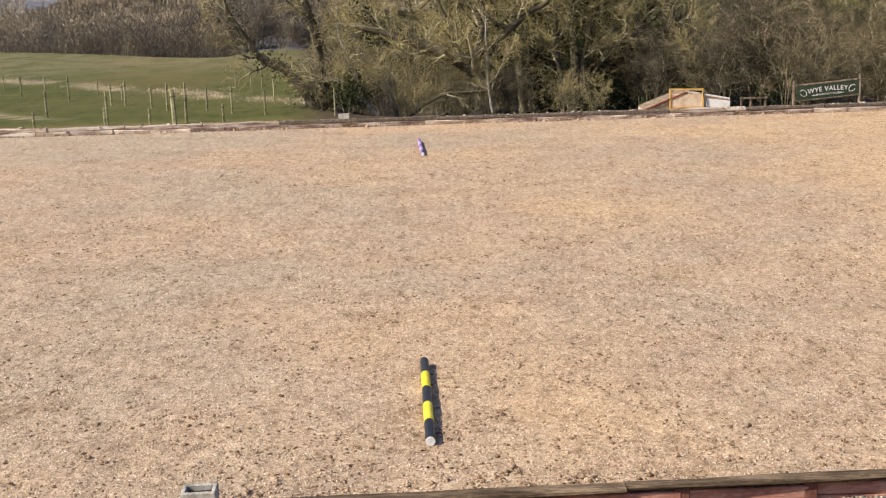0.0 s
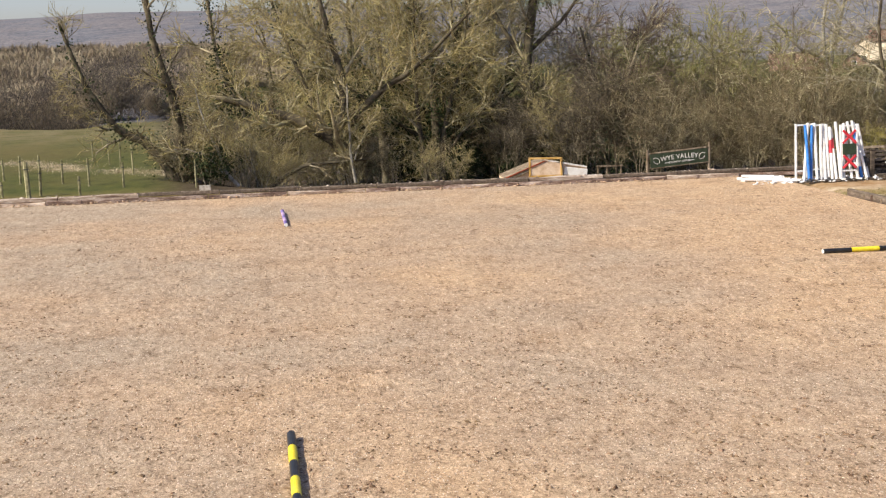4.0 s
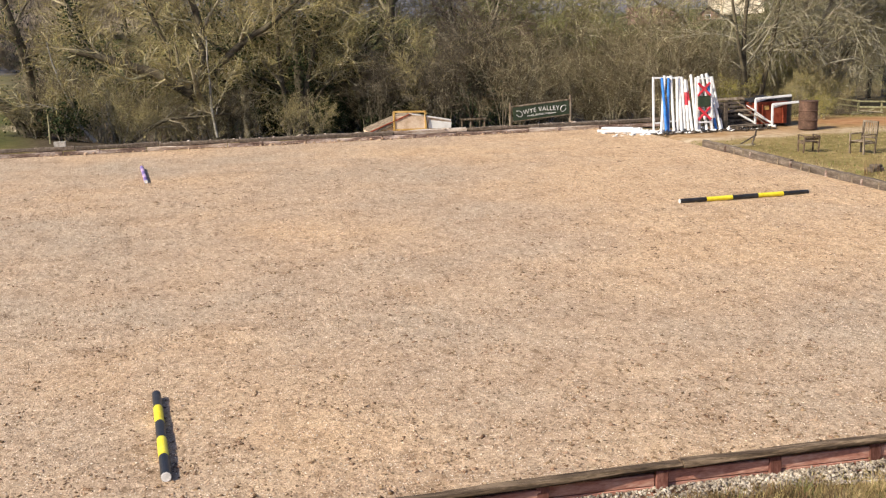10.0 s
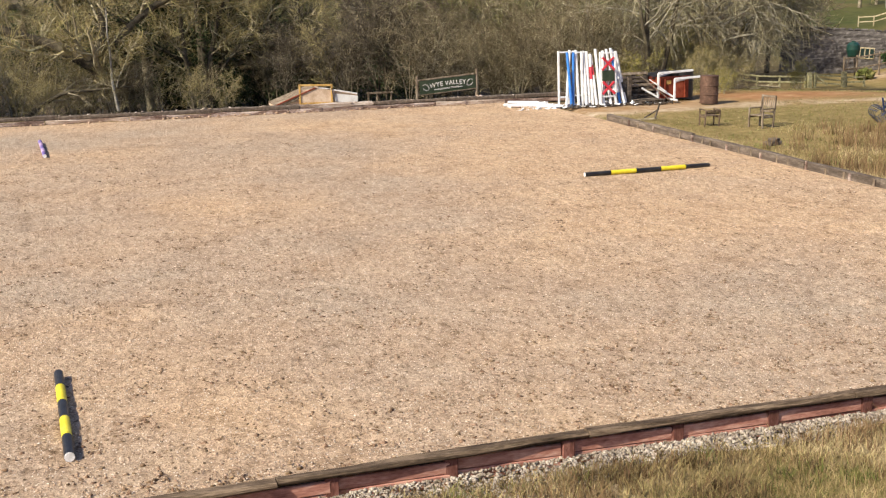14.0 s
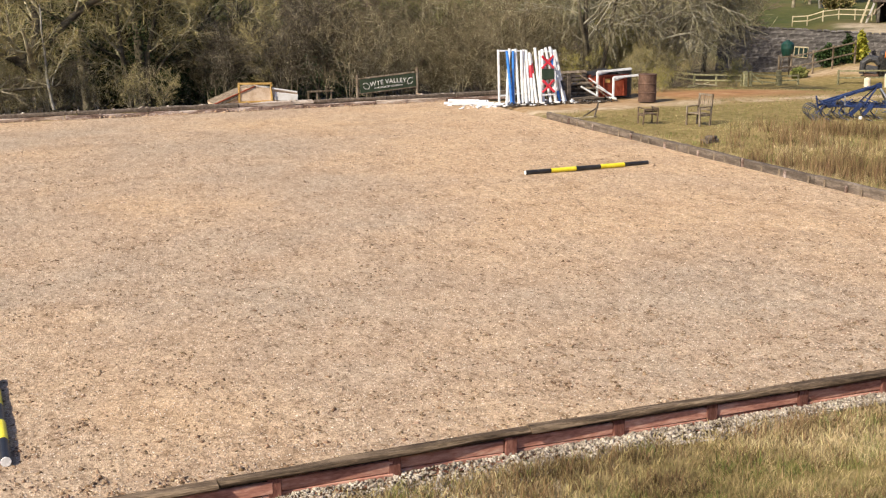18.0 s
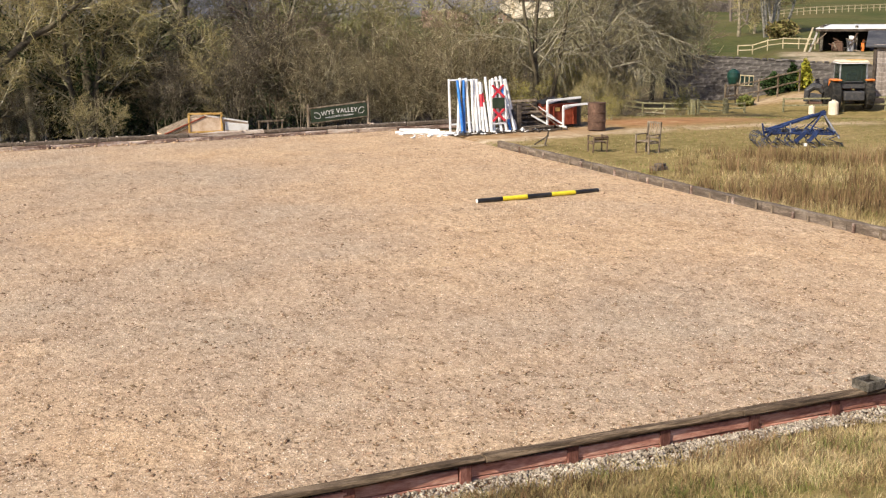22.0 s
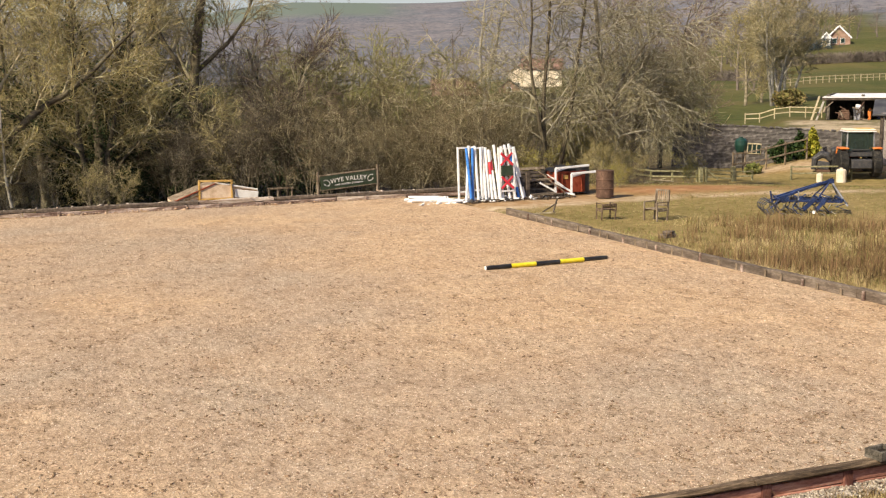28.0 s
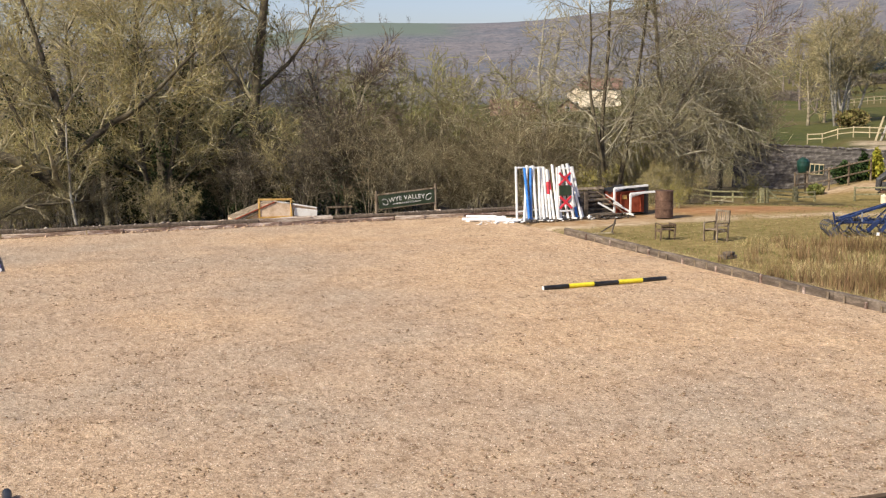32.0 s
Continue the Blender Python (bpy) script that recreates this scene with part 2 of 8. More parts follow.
ROOF_WHITE = material("white_roof_sheet", [(0.62, 0.61, 0.59), (0.74, 0.73, 0.71), (0.82, 0.81, 0.8)], 1, 20, 0.5, 0.1)
ROOF_DARK = material("dark_roof", [(0.04, 0.04, 0.045), (0.07, 0.07, 0.075), (0.11, 0.105, 0.1)], 1, 20, 0.8, 0.3)
ROOF_TILE = material("red_brown_roof_tile", [(0.11, 0.062, 0.048), (0.19, 0.112, 0.085), (0.27, 0.172, 0.135)], 1, 8, 0.85, 0.4)
CREAM_WALL = material("cream_render", [(0.58, 0.48, 0.34), (0.70, 0.60, 0.45), (0.78, 0.69, 0.55)], 0.7, 12, 0.9, 0.1)
BRICK_WALL = material("brown_brick", [(0.20, 0.12, 0.085), (0.30, 0.19, 0.14), (0.38, 0.26, 0.2)], 1, 12, 0.9, 0.2)
GREEN_PLASTIC = material("green_plastic", [(0.005, 0.024, 0.018), (0.008, 0.039, 0.028), (0.013, 0.054, 0.039)], 4, 30, 0.4, 0.05)
CLOTH_PALE = material("pale_canvas", [(0.52, 0.36, 0.235), (0.68, 0.50, 0.345), (0.79, 0.63, 0.47)], 3, 40, 0.9, 0.3)
CLOTH_WHITE = material("white_sheet", [(0.66, 0.62, 0.56), (0.78, 0.75, 0.7), (0.84, 0.82, 0.78)], 3, 40, 0.8, 0.2)
GLASS = bpy.data.materials.new("dark_glass")
GLASS.use_nodes = True
for key, value in (("Base Color", (0.02, 0.035, 0.03, 1)), ("Roughness", 0.05), ("IOR", 1.45)):
    GLASS.node_tree.nodes["Principled BSDF"].inputs[key].default_value = value
CAB_GLASS = bpy.data.materials.new("cab_glass")
CAB_GLASS.use_nodes = True
for key, value in (("Base Color", (0.20, 0.28, 0.24, 1)), ("Roughness", 0.02), ("IOR", 1.2), ("Transmission Weight", 0.9)):
    CAB_GLASS.node_tree.nodes["Principled BSDF"].inputs[key].default_value = value
STONE = islands(material("gravel_stone", [(0.177, 0.141, 0.107), (0.335, 0.283, 0.226), (0.539, 0.477, 0.393)], 6, 60, 0.9, 0.2), 0.35, 0.01)
CHIP_PALE = islands(material("pale_chip", [(0.55, 0.44, 0.32), (0.70, 0.59, 0.45), (0.82, 0.73, 0.60)], 9, 60, 0.85, 0), 0.25, 0.01)
CRUMB = islands(material("crumb", [(0.36, 0.25, 0.165), (0.45, 0.32, 0.215), (0.53, 0.39, 0.275)], 9, 60, 0.95, 0), 0.2, 0.008)
CHIP_DARK = islands(material("dark_clod", [(0.13, 0.078, 0.043), (0.22, 0.142, 0.085), (0.32, 0.22, 0.14)], 9, 60, 0.95, 0), 0.35, 0.01)


def ramped(nodes, nt, fac, stops):
    r = nodes.new("ShaderNodeValToRGB")
    while len(r.color_ramp.elements) < len(stops):
        r.color_ramp.elements.new(0.5)
    for e, (p, c) in zip(r.color_ramp.elements, stops):
        e.position, e.color = p, (*c, 1)
    nt.links.new(fac, r.inputs["Fac"])
    return r.outputs["Color"]


def noise_of(nodes, nt, vector, scale, detail=4, rough=0.6, distortion=0.0):
    n = nodes.new("ShaderNodeTexNoise")
    n.inputs["Scale"].default_value, n.inputs["Detail"].default_value = scale, detail
    n.inputs["Roughness"].default_value, n.inputs["Distortion"].default_value = rough, distortion
    nt.links.new(vector, n.inputs["Vector"])
    return n.outputs["Fac"]


def blend(nodes, nt, kind, fac, a, b):
    m = nodes.new("ShaderNodeMix")
    m.data_type, m.blend_type = "RGBA", kind
    if isinstance(fac, float):
        m.inputs["Factor"].default_value = fac
    else:
        nt.links.new(fac, m.inputs["Factor"])
    for socket, c in ((m.inputs[6], a), (m.inputs[7], b)):
        if isinstance(c, tuple):
            socket.default_value = (*c, 1)
        else:
            nt.links.new(c, socket)
    return m.outputs[2]


def flecks(nodes, nt, vector, scale, share, size):
    """Scattered round flecks: one where a cell's own number is under the share."""
    v = nodes.new("ShaderNodeTexVoronoi")
    v.inputs["Scale"].default_value = scale
    nt.links.new(vector, v.inputs["Vector"])
    sep, few, near, both = nodes.new("ShaderNodeSeparateColor"), nodes.new("ShaderNodeMath"), nodes.new("ShaderNodeMapRange"), nodes.new("ShaderNodeMath")
    nt.links.new(v.outputs["Color"], sep.inputs["Color"])
    few.operation, both.operation = "LESS_THAN", "MULTIPLY"
    few.inputs[1].default_value = share
    nt.links.new(sep.outputs["Red"], few.inputs[0])
    for key, value in (("From Min", size), ("From Max", size * 0.6), ("To Min", 0.0), ("To Max", 1.0)):
        near.inputs[key].default_value = value
    nt.links.new(v.outputs["Distance"], near.inputs["Value"])
    nt.links.new(few.outputs[0], both.inputs[0])
    nt.links.new(near.outputs["Result"], both.inputs[1])
    return both.outputs[0]


def footing_material():
    m = bpy.data.materials.new("arena_footing")
    m.use_nodes = True
    nt, nodes = m.node_tree, m.node_tree.nodes
    bsdf = nodes["Principled BSDF"]
    pos = nodes.new("ShaderNodeNewGeometry").outputs["Position"]
    warp = nodes.new("ShaderNodeMapping")
    warp.inputs["Scale"].default_value = (1.25, 0.7, 1.0)
    nt.links.new(pos, warp.inputs["Vector"])
    wide = warp.outputs["Vector"]
    patch = noise_of(nodes, nt, pos, 0.13, 3)
    tread = noise_of(nodes, nt, pos, 0.8, 6, 0.75, 0.3)
    hoof = noise_of(nodes, nt, wide, 4.0, 4, 0.7, 0.5)
    clod = noise_of(nodes, nt, pos, 17, 4, 0.75, 0.6)
    grain = noise_of(nodes, nt, pos, 48, 3, 0.75)
    across, drift = nodes.new("ShaderNodeSeparateXYZ"), nodes.new("ShaderNodeMath")
    nt.links.new(pos, across.inputs[0])
    drift.operation = "MULTIPLY_ADD"
    nt.links.new(across.outputs["X"], drift.inputs[0])
    drift.inputs[1].default_value = 0.009
    nt.links.new(patch, drift.inputs[2])
    base = ramped(nodes, nt, drift.outputs[0], [(0.36, (0.445, 0.355, 0.262)), (0.5, (0.490, 0.366, 0.254)), (0.66, (0.572, 0.406, 0.256))])
    c = blend(nodes, nt, "MULTIPLY", 1.0, base, ramped(nodes, nt, tread, [(0.32, (0.80, 0.765, 0.725)), (0.46, (0.98, 0.97, 0.965)), (0.62, (1.05, 1.06, 1.06))]))
    # Noise lows are darkened, painting shade into hoofmarks and between lumps.
    c = blend(nodes, nt, "MULTIPLY", 0.8, c, ramped(nodes, nt, hoof, [(0.3, (0.50, 0.455, 0.41)), (0.42, (0.92, 0.91, 0.90)), (0.52, (1.0, 1.0, 1.0)), (0.7, (1.14, 1.14, 1.15))]))
    lumps = noise_of(nodes, nt, wide, 8.5, 4, 0.7, 0.4)
    c = blend(nodes, nt, "MULTIPLY", 1.0, c, ramped(nodes, nt, lumps, [(0.3, (0.52, 0.475, 0.43)), (0.42, (0.90, 0.885, 0.87)), (0.55, (1.03, 1.03, 1.03)), (0.72, (1.15, 1.15, 1.15))]))
    c = blend(nodes, nt, "MULTIPLY", 1.0, c, ramped(nodes, nt, clod, [(0.27, (0.30, 0.255, 0.21)), (0.42, (0.82, 0.80, 0.77)), (0.52, (1.0, 1.0, 1.0)), (0.70, (1.28, 1.28, 1.27))]))
    c = blend(nodes, nt, "MULTIPLY", 0.9, c, ramped(nodes, nt, grain, [(0.3, (0.55, 0.51, 0.47)), (0.48, (1, 1, 1)), (0.56, (1.05, 1.05, 1.05)), (0.7, (1.5, 1.5, 1.48))]))
    c = blend(nodes, nt, "MIX", flecks(nodes, nt, wide, 34, 0.13, 0.36), c, (0.76, 0.66, 0.53))
    # Dark flecks stand in for small shaded pits.
    c = blend(nodes, nt, "MIX", flecks(nodes, nt, wide, 13, 0.13, 0.30), c, (0.14, 0.095, 0.055))
    nt.links.new(c, bsdf.inputs["Base Color"])
    bsdf.inputs["Roughness"].default_value = 0.95
    bsdf.inputs["Specular IOR Level"].default_value = 0.1
    add = nodes.new("ShaderNodeMath")
    add.operation = "MULTIPLY_ADD"
    nt.links.new(grain, add.inputs[0])
    add.inputs[1].default_value = 0.3
    nt.links.new(clod, add.inputs[2])
    b = nodes.new("ShaderNodeBump")
    b.inputs["Strength"].default_value, b.inputs["Distance"].default_value = 1.0, 0.032
    nt.links.new(add.outputs[0], b.inputs["Height"])
    nt.links.new(b.outputs["Normal"], bsdf.inputs["Normal"])
    return m


def land_material():
    """Rough grass near by; farther off a patchwork of pasture, ploughland and bare woods, tinted for haze."""
    m = bpy.data.materials.new("pasture_and_woods")
    m.use_nodes = True
    nt, nodes = m.node_tree, m.node_tree.nodes
    bsdf = nodes["Principled BSDF"]
    pos = nodes.new("ShaderNodeNewGeometry").outputs["Position"]
    att = nodes.new("ShaderNodeAttribute")
    att.attribute_name = "cover"
    sep = nodes.new("ShaderNodeSeparateColor")
    nt.links.new(att.outputs["Color"], sep.inputs["Color"])
    tuft = noise_of(nodes, nt, pos, 3.5, 6, 0.7)
    patch = noise_of(nodes, nt, pos, 0.22, 4, 0.6)
    field = noise_of(nodes, nt, pos, 0.02, 4, 0.6)
    grass = blend(nodes, nt, "MIX", 0.5, ramped(nodes, nt, patch, [(0.3, (0.12, 0.098, 0.035)), (0.5, (0.205, 0.155, 0.064)), (0.7, (0.31, 0.22, 0.11))]),
                  ramped(nodes, nt, tuft, [(0.3, (0.055, 0.05, 0.018)), (0.5, (0.15, 0.127, 0.047)), (0.7, (0.32, 0.255, 0.125))]))
    grass = blend(nodes, nt, "MULTIPLY", 1.0, grass, (1.3, 1.24, 1.2))
    pasture = blend(nodes, nt, "MIX", 0.4, ramped(nodes, nt, field, [(0.35, (0.062, 0.08, 0.02)), (0.5, (0.09, 0.098, 0.028)), (0.65, (0.13, 0.122, 0.045))]),
                    ramped(nodes, nt, patch, [(0.3, (0.058, 0.07, 0.017)), (0.5, (0.095, 0.094, 0.028)), (0.7, (0.14, 0.12, 0.048))]))
    turf = nodes.new("ShaderNodeMapping")
    turf.inputs["Scale"].default_value = (1.0, 0.45, 1.0)
    nt.links.new(pos, turf.inputs["Vector"])
    pasture = blend(nodes, nt, "MULTIPLY", 1.0, pasture, ramped(nodes, nt, noise_of(nodes, nt, turf.outputs["Vector"], 1.6, 6, 0.75), [(0.3, (0.5, 0.52, 0.5)), (0.48, (1, 1, 1)), (0.62, (1.2, 1.12, 1.05)), (0.75, (1.9, 1.6, 1.4))]))
    pasture = blend(nodes, nt, "MIX", ramped(nodes, nt, noise_of(nodes, nt, turf.outputs["Vector"], 0.09, 3), [(0.45, (0, 0, 0)), (0.65, (0.55, 0.55, 0.55))]), pasture, (0.17, 0.125, 0.05))
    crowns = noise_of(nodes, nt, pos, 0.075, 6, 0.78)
    # The bluish grey of these woods holds distance haze in the colour itself.
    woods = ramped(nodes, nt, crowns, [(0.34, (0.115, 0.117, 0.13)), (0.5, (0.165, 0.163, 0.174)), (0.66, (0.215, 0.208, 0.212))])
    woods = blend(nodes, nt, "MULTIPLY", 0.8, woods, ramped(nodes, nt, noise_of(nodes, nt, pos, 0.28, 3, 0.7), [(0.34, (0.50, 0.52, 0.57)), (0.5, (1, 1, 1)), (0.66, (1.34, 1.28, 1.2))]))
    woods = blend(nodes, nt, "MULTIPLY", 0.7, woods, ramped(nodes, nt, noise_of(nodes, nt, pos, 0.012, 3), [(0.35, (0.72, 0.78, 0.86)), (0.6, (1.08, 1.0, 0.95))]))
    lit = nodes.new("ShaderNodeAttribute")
    lit.attribute_name = "litter_fill"
    litter_fill = ramped(nodes, nt, tuft, [(0.3, (0.03, 0.022, 0.014)), (0.5, (0.07, 0.052, 0.034)), (0.7, (0.13, 0.10, 0.065))])
    earth = ramped(nodes, nt, noise_of(nodes, nt, pos, 1.2, 6, 0.7), [(0.3, (0.20, 0.09, 0.038)), (0.5, (0.34, 0.17, 0.08)), (0.7, (0.45, 0.28, 0.15))])
    pasture = blend(nodes, nt, "MULTIPLY", 1.0, pasture, (0.86, 0.87, 0.9))
    # Distance haze painted in: far pasture mixes towards a cool grey-green.
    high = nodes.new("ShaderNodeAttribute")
    high.attribute_name = "far_haze"
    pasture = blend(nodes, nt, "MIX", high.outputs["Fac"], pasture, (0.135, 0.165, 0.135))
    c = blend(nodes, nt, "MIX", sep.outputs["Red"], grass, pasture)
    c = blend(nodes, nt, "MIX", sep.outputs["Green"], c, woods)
    c = blend(nodes, nt, "MIX", lit.outputs["Fac"], c, litter_fill)
    c = blend(nodes, nt, "MIX", sep.outputs["Blue"], c, earth)
    straw = ramped(nodes, nt, tuft, [(0.3, (0.31, 0.22, 0.13)), (0.5, (0.52, 0.405, 0.275)), (0.7, (0.68, 0.57, 0.43))])
    gaps = nodes.new("ShaderNodeMath")
    gaps.operation, gaps.use_clamp = "MULTIPLY", True
    nt.links.new(att.outputs["Alpha"], gaps.inputs[0])
    nt.links.new(ramped(nodes, nt, noise_of(nodes, nt, pos, 0.45, 4, 0.7), [(0.38, (0.1, 0.1, 0.1)), (0.55, (1, 1, 1))]), gaps.inputs[1])
    c = blend(nodes, nt, "MIX", gaps.outputs[0], c, straw)
    nt.links.new(c, bsdf.inputs["Base Color"])
    bsdf.inputs["Roughness"].default_value = 0.95
    bsdf.inputs["Specular IOR Level"].default_value = 0.1
    b = nodes.new("ShaderNodeBump")
    b.inputs["Strength"].default_value, b.inputs["Distance"].default_value = 0.6, 0.08
    nt.links.new(tuft, b.inputs["Height"])
    rough = nodes.new("ShaderNodeMath")
    rough.operation = "MULTIPLY"
    nt.links.new(crowns, rough.inputs[0])
    nt.links.new(sep.outputs["Green"], rough.inputs[1])
    b2 = nodes.new("ShaderNodeBump")
    b2.inputs["Strength"].default_value, b2.inputs["Distance"].default_value = 0.22, 5.0
    nt.links.new(rough.outputs[0], b2.inputs["Height"])
    nt.links.new(b.outputs["Normal"], b2.inputs["Normal"])
    nt.links.new(b2.outputs["Normal"], bsdf.inputs["Normal"])
    return m


FOOTING = footing_material()
LAND = land_material()


# ---------------------------------------------------------------- mesh tools
class Shape:
    """Collects vertices and faces of one mesh."""

    def __init__(self):
        self.v, self.f = [], []

    def add(self, verts, faces):
        n = len(self.v)
        self.v += [tuple(p) for p in verts]
        self.f += [tuple(n + i for i in face) for face in faces]
        return self

    def box(self, sx, sy, sz, m=Matrix(), bevel=0.008):
        """A box with chamfered edges, centred on m."""
        b = min(bevel, sx * 0.45, sy * 0.45, sz * 0.45)
        h = (sx / 2, sy / 2, sz / 2)
        ids, verts, faces = {}, [], []
        for s in ((x, y, z) for x in (-1, 1) for y in (-1, 1) for z in (-1, 1)):
            for axis in range(3):
                ids[s, axis] = len(verts)
                verts.append(m @ Vector([s[k] * (h[k] if k == axis else h[k] - b) for k in range(3)]))
        for axis in range(3):
            a, c = [k for k in range(3) if k != axis]
            for sgn in (-1, 1):
                loop = []
                for u, w in ((-1, -1), (1, -1), (1, 1), (-1, 1)):
                    s = [0, 0, 0]
                    s[axis], s[a], s[c] = sgn, u, w
                    loop.append(ids[tuple(s), axis])
                faces.append(loop if (sgn > 0) == (axis != 1) else loop[::-1])
            for u in (-1, 1):
                for w in (-1, 1):
                    s0, s1 = [0, 0, 0], [0, 0, 0]
                    s0[a], s0[c], s0[axis], s1[a], s1[c], s1[axis] = u, w, -1, u, w, 1
                    q = [ids[tuple(s0), a], ids[tuple(s1), a], ids[tuple(s1), c], ids[tuple(s0), c]]
                    faces.append(q)
        for s in ((x, y, z) for x in (-1, 1) for y in (-1, 1) for z in (-1, 1)):
            faces.append([ids[s, 0], ids[s, 1], ids[s, 2]])
        return self.add(verts, faces)

    def tube(self, pts, radii, sides=8, caps=True):
        """A round rod along a line of points."""
        pts = [Vector(p) for p in pts]
        verts, faces = [], []
        for i, p in enumerate(pts):
            d = (pts[min(i + 1, len(pts) - 1)] - pts[max(i - 1, 0)]).normalized()
            u = d.orthogonal().normalized() if i == 0 else (u - d * u.dot(d)).normalized()
            w = d.cross(u)
            r = radii[i] if hasattr(radii, "__len__") else radii
            for k in range(sides):
                a = 2 * math.pi * k / sides
                verts.append(p + (u * math.cos(a) + w * math.sin(a)) * r)
        for i in range(len(pts) - 1):
            for k in range(sides):
                j = (k + 1) % sides
                faces.append((i * sides + k, i * sides + j, (i + 1) * sides + j, (i + 1) * sides + k))
        if caps:
            faces.append(tuple(range(sides))[::-1])
            faces.append(tuple((len(pts) - 1) * sides + k for k in range(sides)))
        return self.add(verts, faces)

    def lathe(self, profile, m=Matrix(), sides=20):
        """A turned form from (radius, height) pairs round the z axis of m."""
        verts, faces = [], []
        for r, z in profile:
            for k in range(sides):
                a = 2 * math.pi * k / sides
                verts.append(m @ Vector((r * math.cos(a), r * math.sin(a), z)))
        for i in range(len(profile) - 1):
            for k in range(sides):
                j = (k + 1) % sides
                faces.append((i * sides + k, i * sides + j, (i + 1) * sides + j, (i + 1) * sides + k))
        faces.append(tuple(range(sides))[::-1])
        faces.append(tuple((len(profile) - 1) * sides + k for k in range(sides)))
        return self.add(verts, faces)

    def mesh(self, name, mat, smooth=False):
        me = bpy.data.meshes.new(name)
        me.from_pydata(self.v, [], self.f)
        bm = bmesh.new()
        bm.from_mesh(me)
        bmesh.ops.recalc_face_normals(bm, faces=bm.faces)
        bm.to_mesh(me)
        bm.free()
        me.materials.append(mat)
        if smooth:
            me.shade_smooth()
        return me


def raw_mesh(name, verts, faces, mat, smooth=False):
    me = bpy.data.meshes.new(name)
    verts, faces = np.asarray(verts, np.float32), np.asarray(faces, np.int32)
    n = faces.shape[1]
    me.vertices.add(len(verts))
    me.vertices.foreach_set("co", verts.ravel())
    me.loops.add(faces.size)
    me.loops.foreach_set("vertex_index", faces.ravel())
    me.polygons.add(len(faces))
    me.polygons.foreach_set("loop_start", np.arange(0, faces.size, n, dtype=np.int32))
    if smooth:
        me.polygons.foreach_set("use_smooth", np.ones(len(faces), bool))
    me.update(calc_edges=True)
    me.materials.append(mat)
    return me


def part(name, shape, mat, parent, label="", smooth=False):
    me = shape if isinstance(shape, bpy.types.Mesh) else shape.mesh(name, mat, smooth)
    ob = new(name, me)
    ob.parent = parent
    if label:
        ob["label"] = label
    return ob


def thing(name, m, label, category, group="", kind=""):
    ob = new(name)
    ob.matrix_basis = m
    ob.empty_display_size = 0.2
    return tagged(ob, label, category, group, kind)


rng = np.random.default_rng(7)


# ---------------------------------------------------------------- ground
NEAR_Y, FAR_Y, RIGHT_X, LEFT_X = 8.95, 36.75, 14.85, -27.0


def near_shift(x):
    """The near boards drift a little towards the bank on the left."""
    return np.interp(x, [-3.0, -0.6, 1.4, 3.4, 6.0], [-0.26, -0.23, -0.13, -0.035, 0.0])


def smooth(a, b, x):
    t = np.clip((x - a) / (b - a), 0, 1)
    return t * t * (3 - 2 * t)


def pasture_edge(az):
    """How far the left-hand pasture reaches before it drops to the wood."""
    return np.interp(az, [-34, -29.5, -26, -22, -13, -8], [400, 262, 167, 118, 88, 78])


def land_height(x, y):
    x, y = np.asarray(x, float), np.asarray(y, float)
    r, az = np.hypot(x, y), np.degrees(np.arctan2(x, y))
    z = np.full(r.shape, -0.04)
    # the bank on which the camera's stand is, falling to the drain by the near boards
    z = z + smooth(8.0, 1.0, y) * 2.3 * (y < 9)
    # bed under the arena and drain
    inside = smooth(LEFT_X - 0.5, LEFT_X + 0.5, x) * smooth(RIGHT_X + 0.3, RIGHT_X - 0.2, x) * smooth(NEAR_Y - 0.1, NEAR_Y + 0.6, y) * smooth(FAR_Y + 0.3, FAR_Y - 0.3, y)
    z = z - 0.3 * inside
    right = smooth(27, 33, az) * (y > 0)
    z = z + smooth(60, 66, r) * smooth(36.3, 40.3, az) * (y > 0) * 0.7
    z = z - right * (smooth(42, 60, r) * 1.25 - smooth(68, 100, r) * 1.5)
    terrace = smooth(68.7, 69.4, r) * smooth(37.4, 38.8, az) * smooth(112, 92, r) * (y > 0)
    z = z * (1 - terrace) + 0.72 * terrace
    # the low ground behind the far boards, under the trees
    mid = smooth(-6.5, -1.5, az) * smooth(31, 24, az) * (y > 0)
    z = z - mid * smooth(38, 55, r) * 1.6
    # hillside on the far right, with the houses
    slope = smooth(22, 44, az) * (y > 0)
    z = z + smooth(100, 235, r) * (0.8 + 2.0 * slope) * smooth(-6, 6, az) + slope * smooth(230, 330, r) * 8.5 + slope * smooth(300, 700, r) * 16
    # left: the pasture ends in a drop
    left = smooth(-8, -14, az) * (y > 0)
    edge = pasture_edge(az)
    z = z - left * smooth(edge, edge + 40, r) * 8
    # a stubble ridge and a fir-grown spur on the far left
    ridge = smooth(-22, -12.5, az) * smooth(3, -3, az) * smooth(320, 465, r) * smooth(640, 500, r) * (y > 0)
    z = np.where(ridge > 0, np.maximum(z, -8 + 19.4 * ridge), z)
    z = z + left * smooth(420, 620, r) * smooth(-20.5, -25, az) * 33
    # distant hills all round
    wob = np.sin(az * 0.21 + 1.0) * 0.5 + np.sin(az * 0.47 + 0.4) * 0.25
    high = 2.6 + 0.9 * smooth(8, 16, az) + 1.15 * smooth(28, 40, az)
    z = z + smooth(450, 1500, r) * (np.tan(np.radians(high + 0.22 * wob)) * 1500)
    z = z + smooth(1700, 3000, r) * 60
    return z


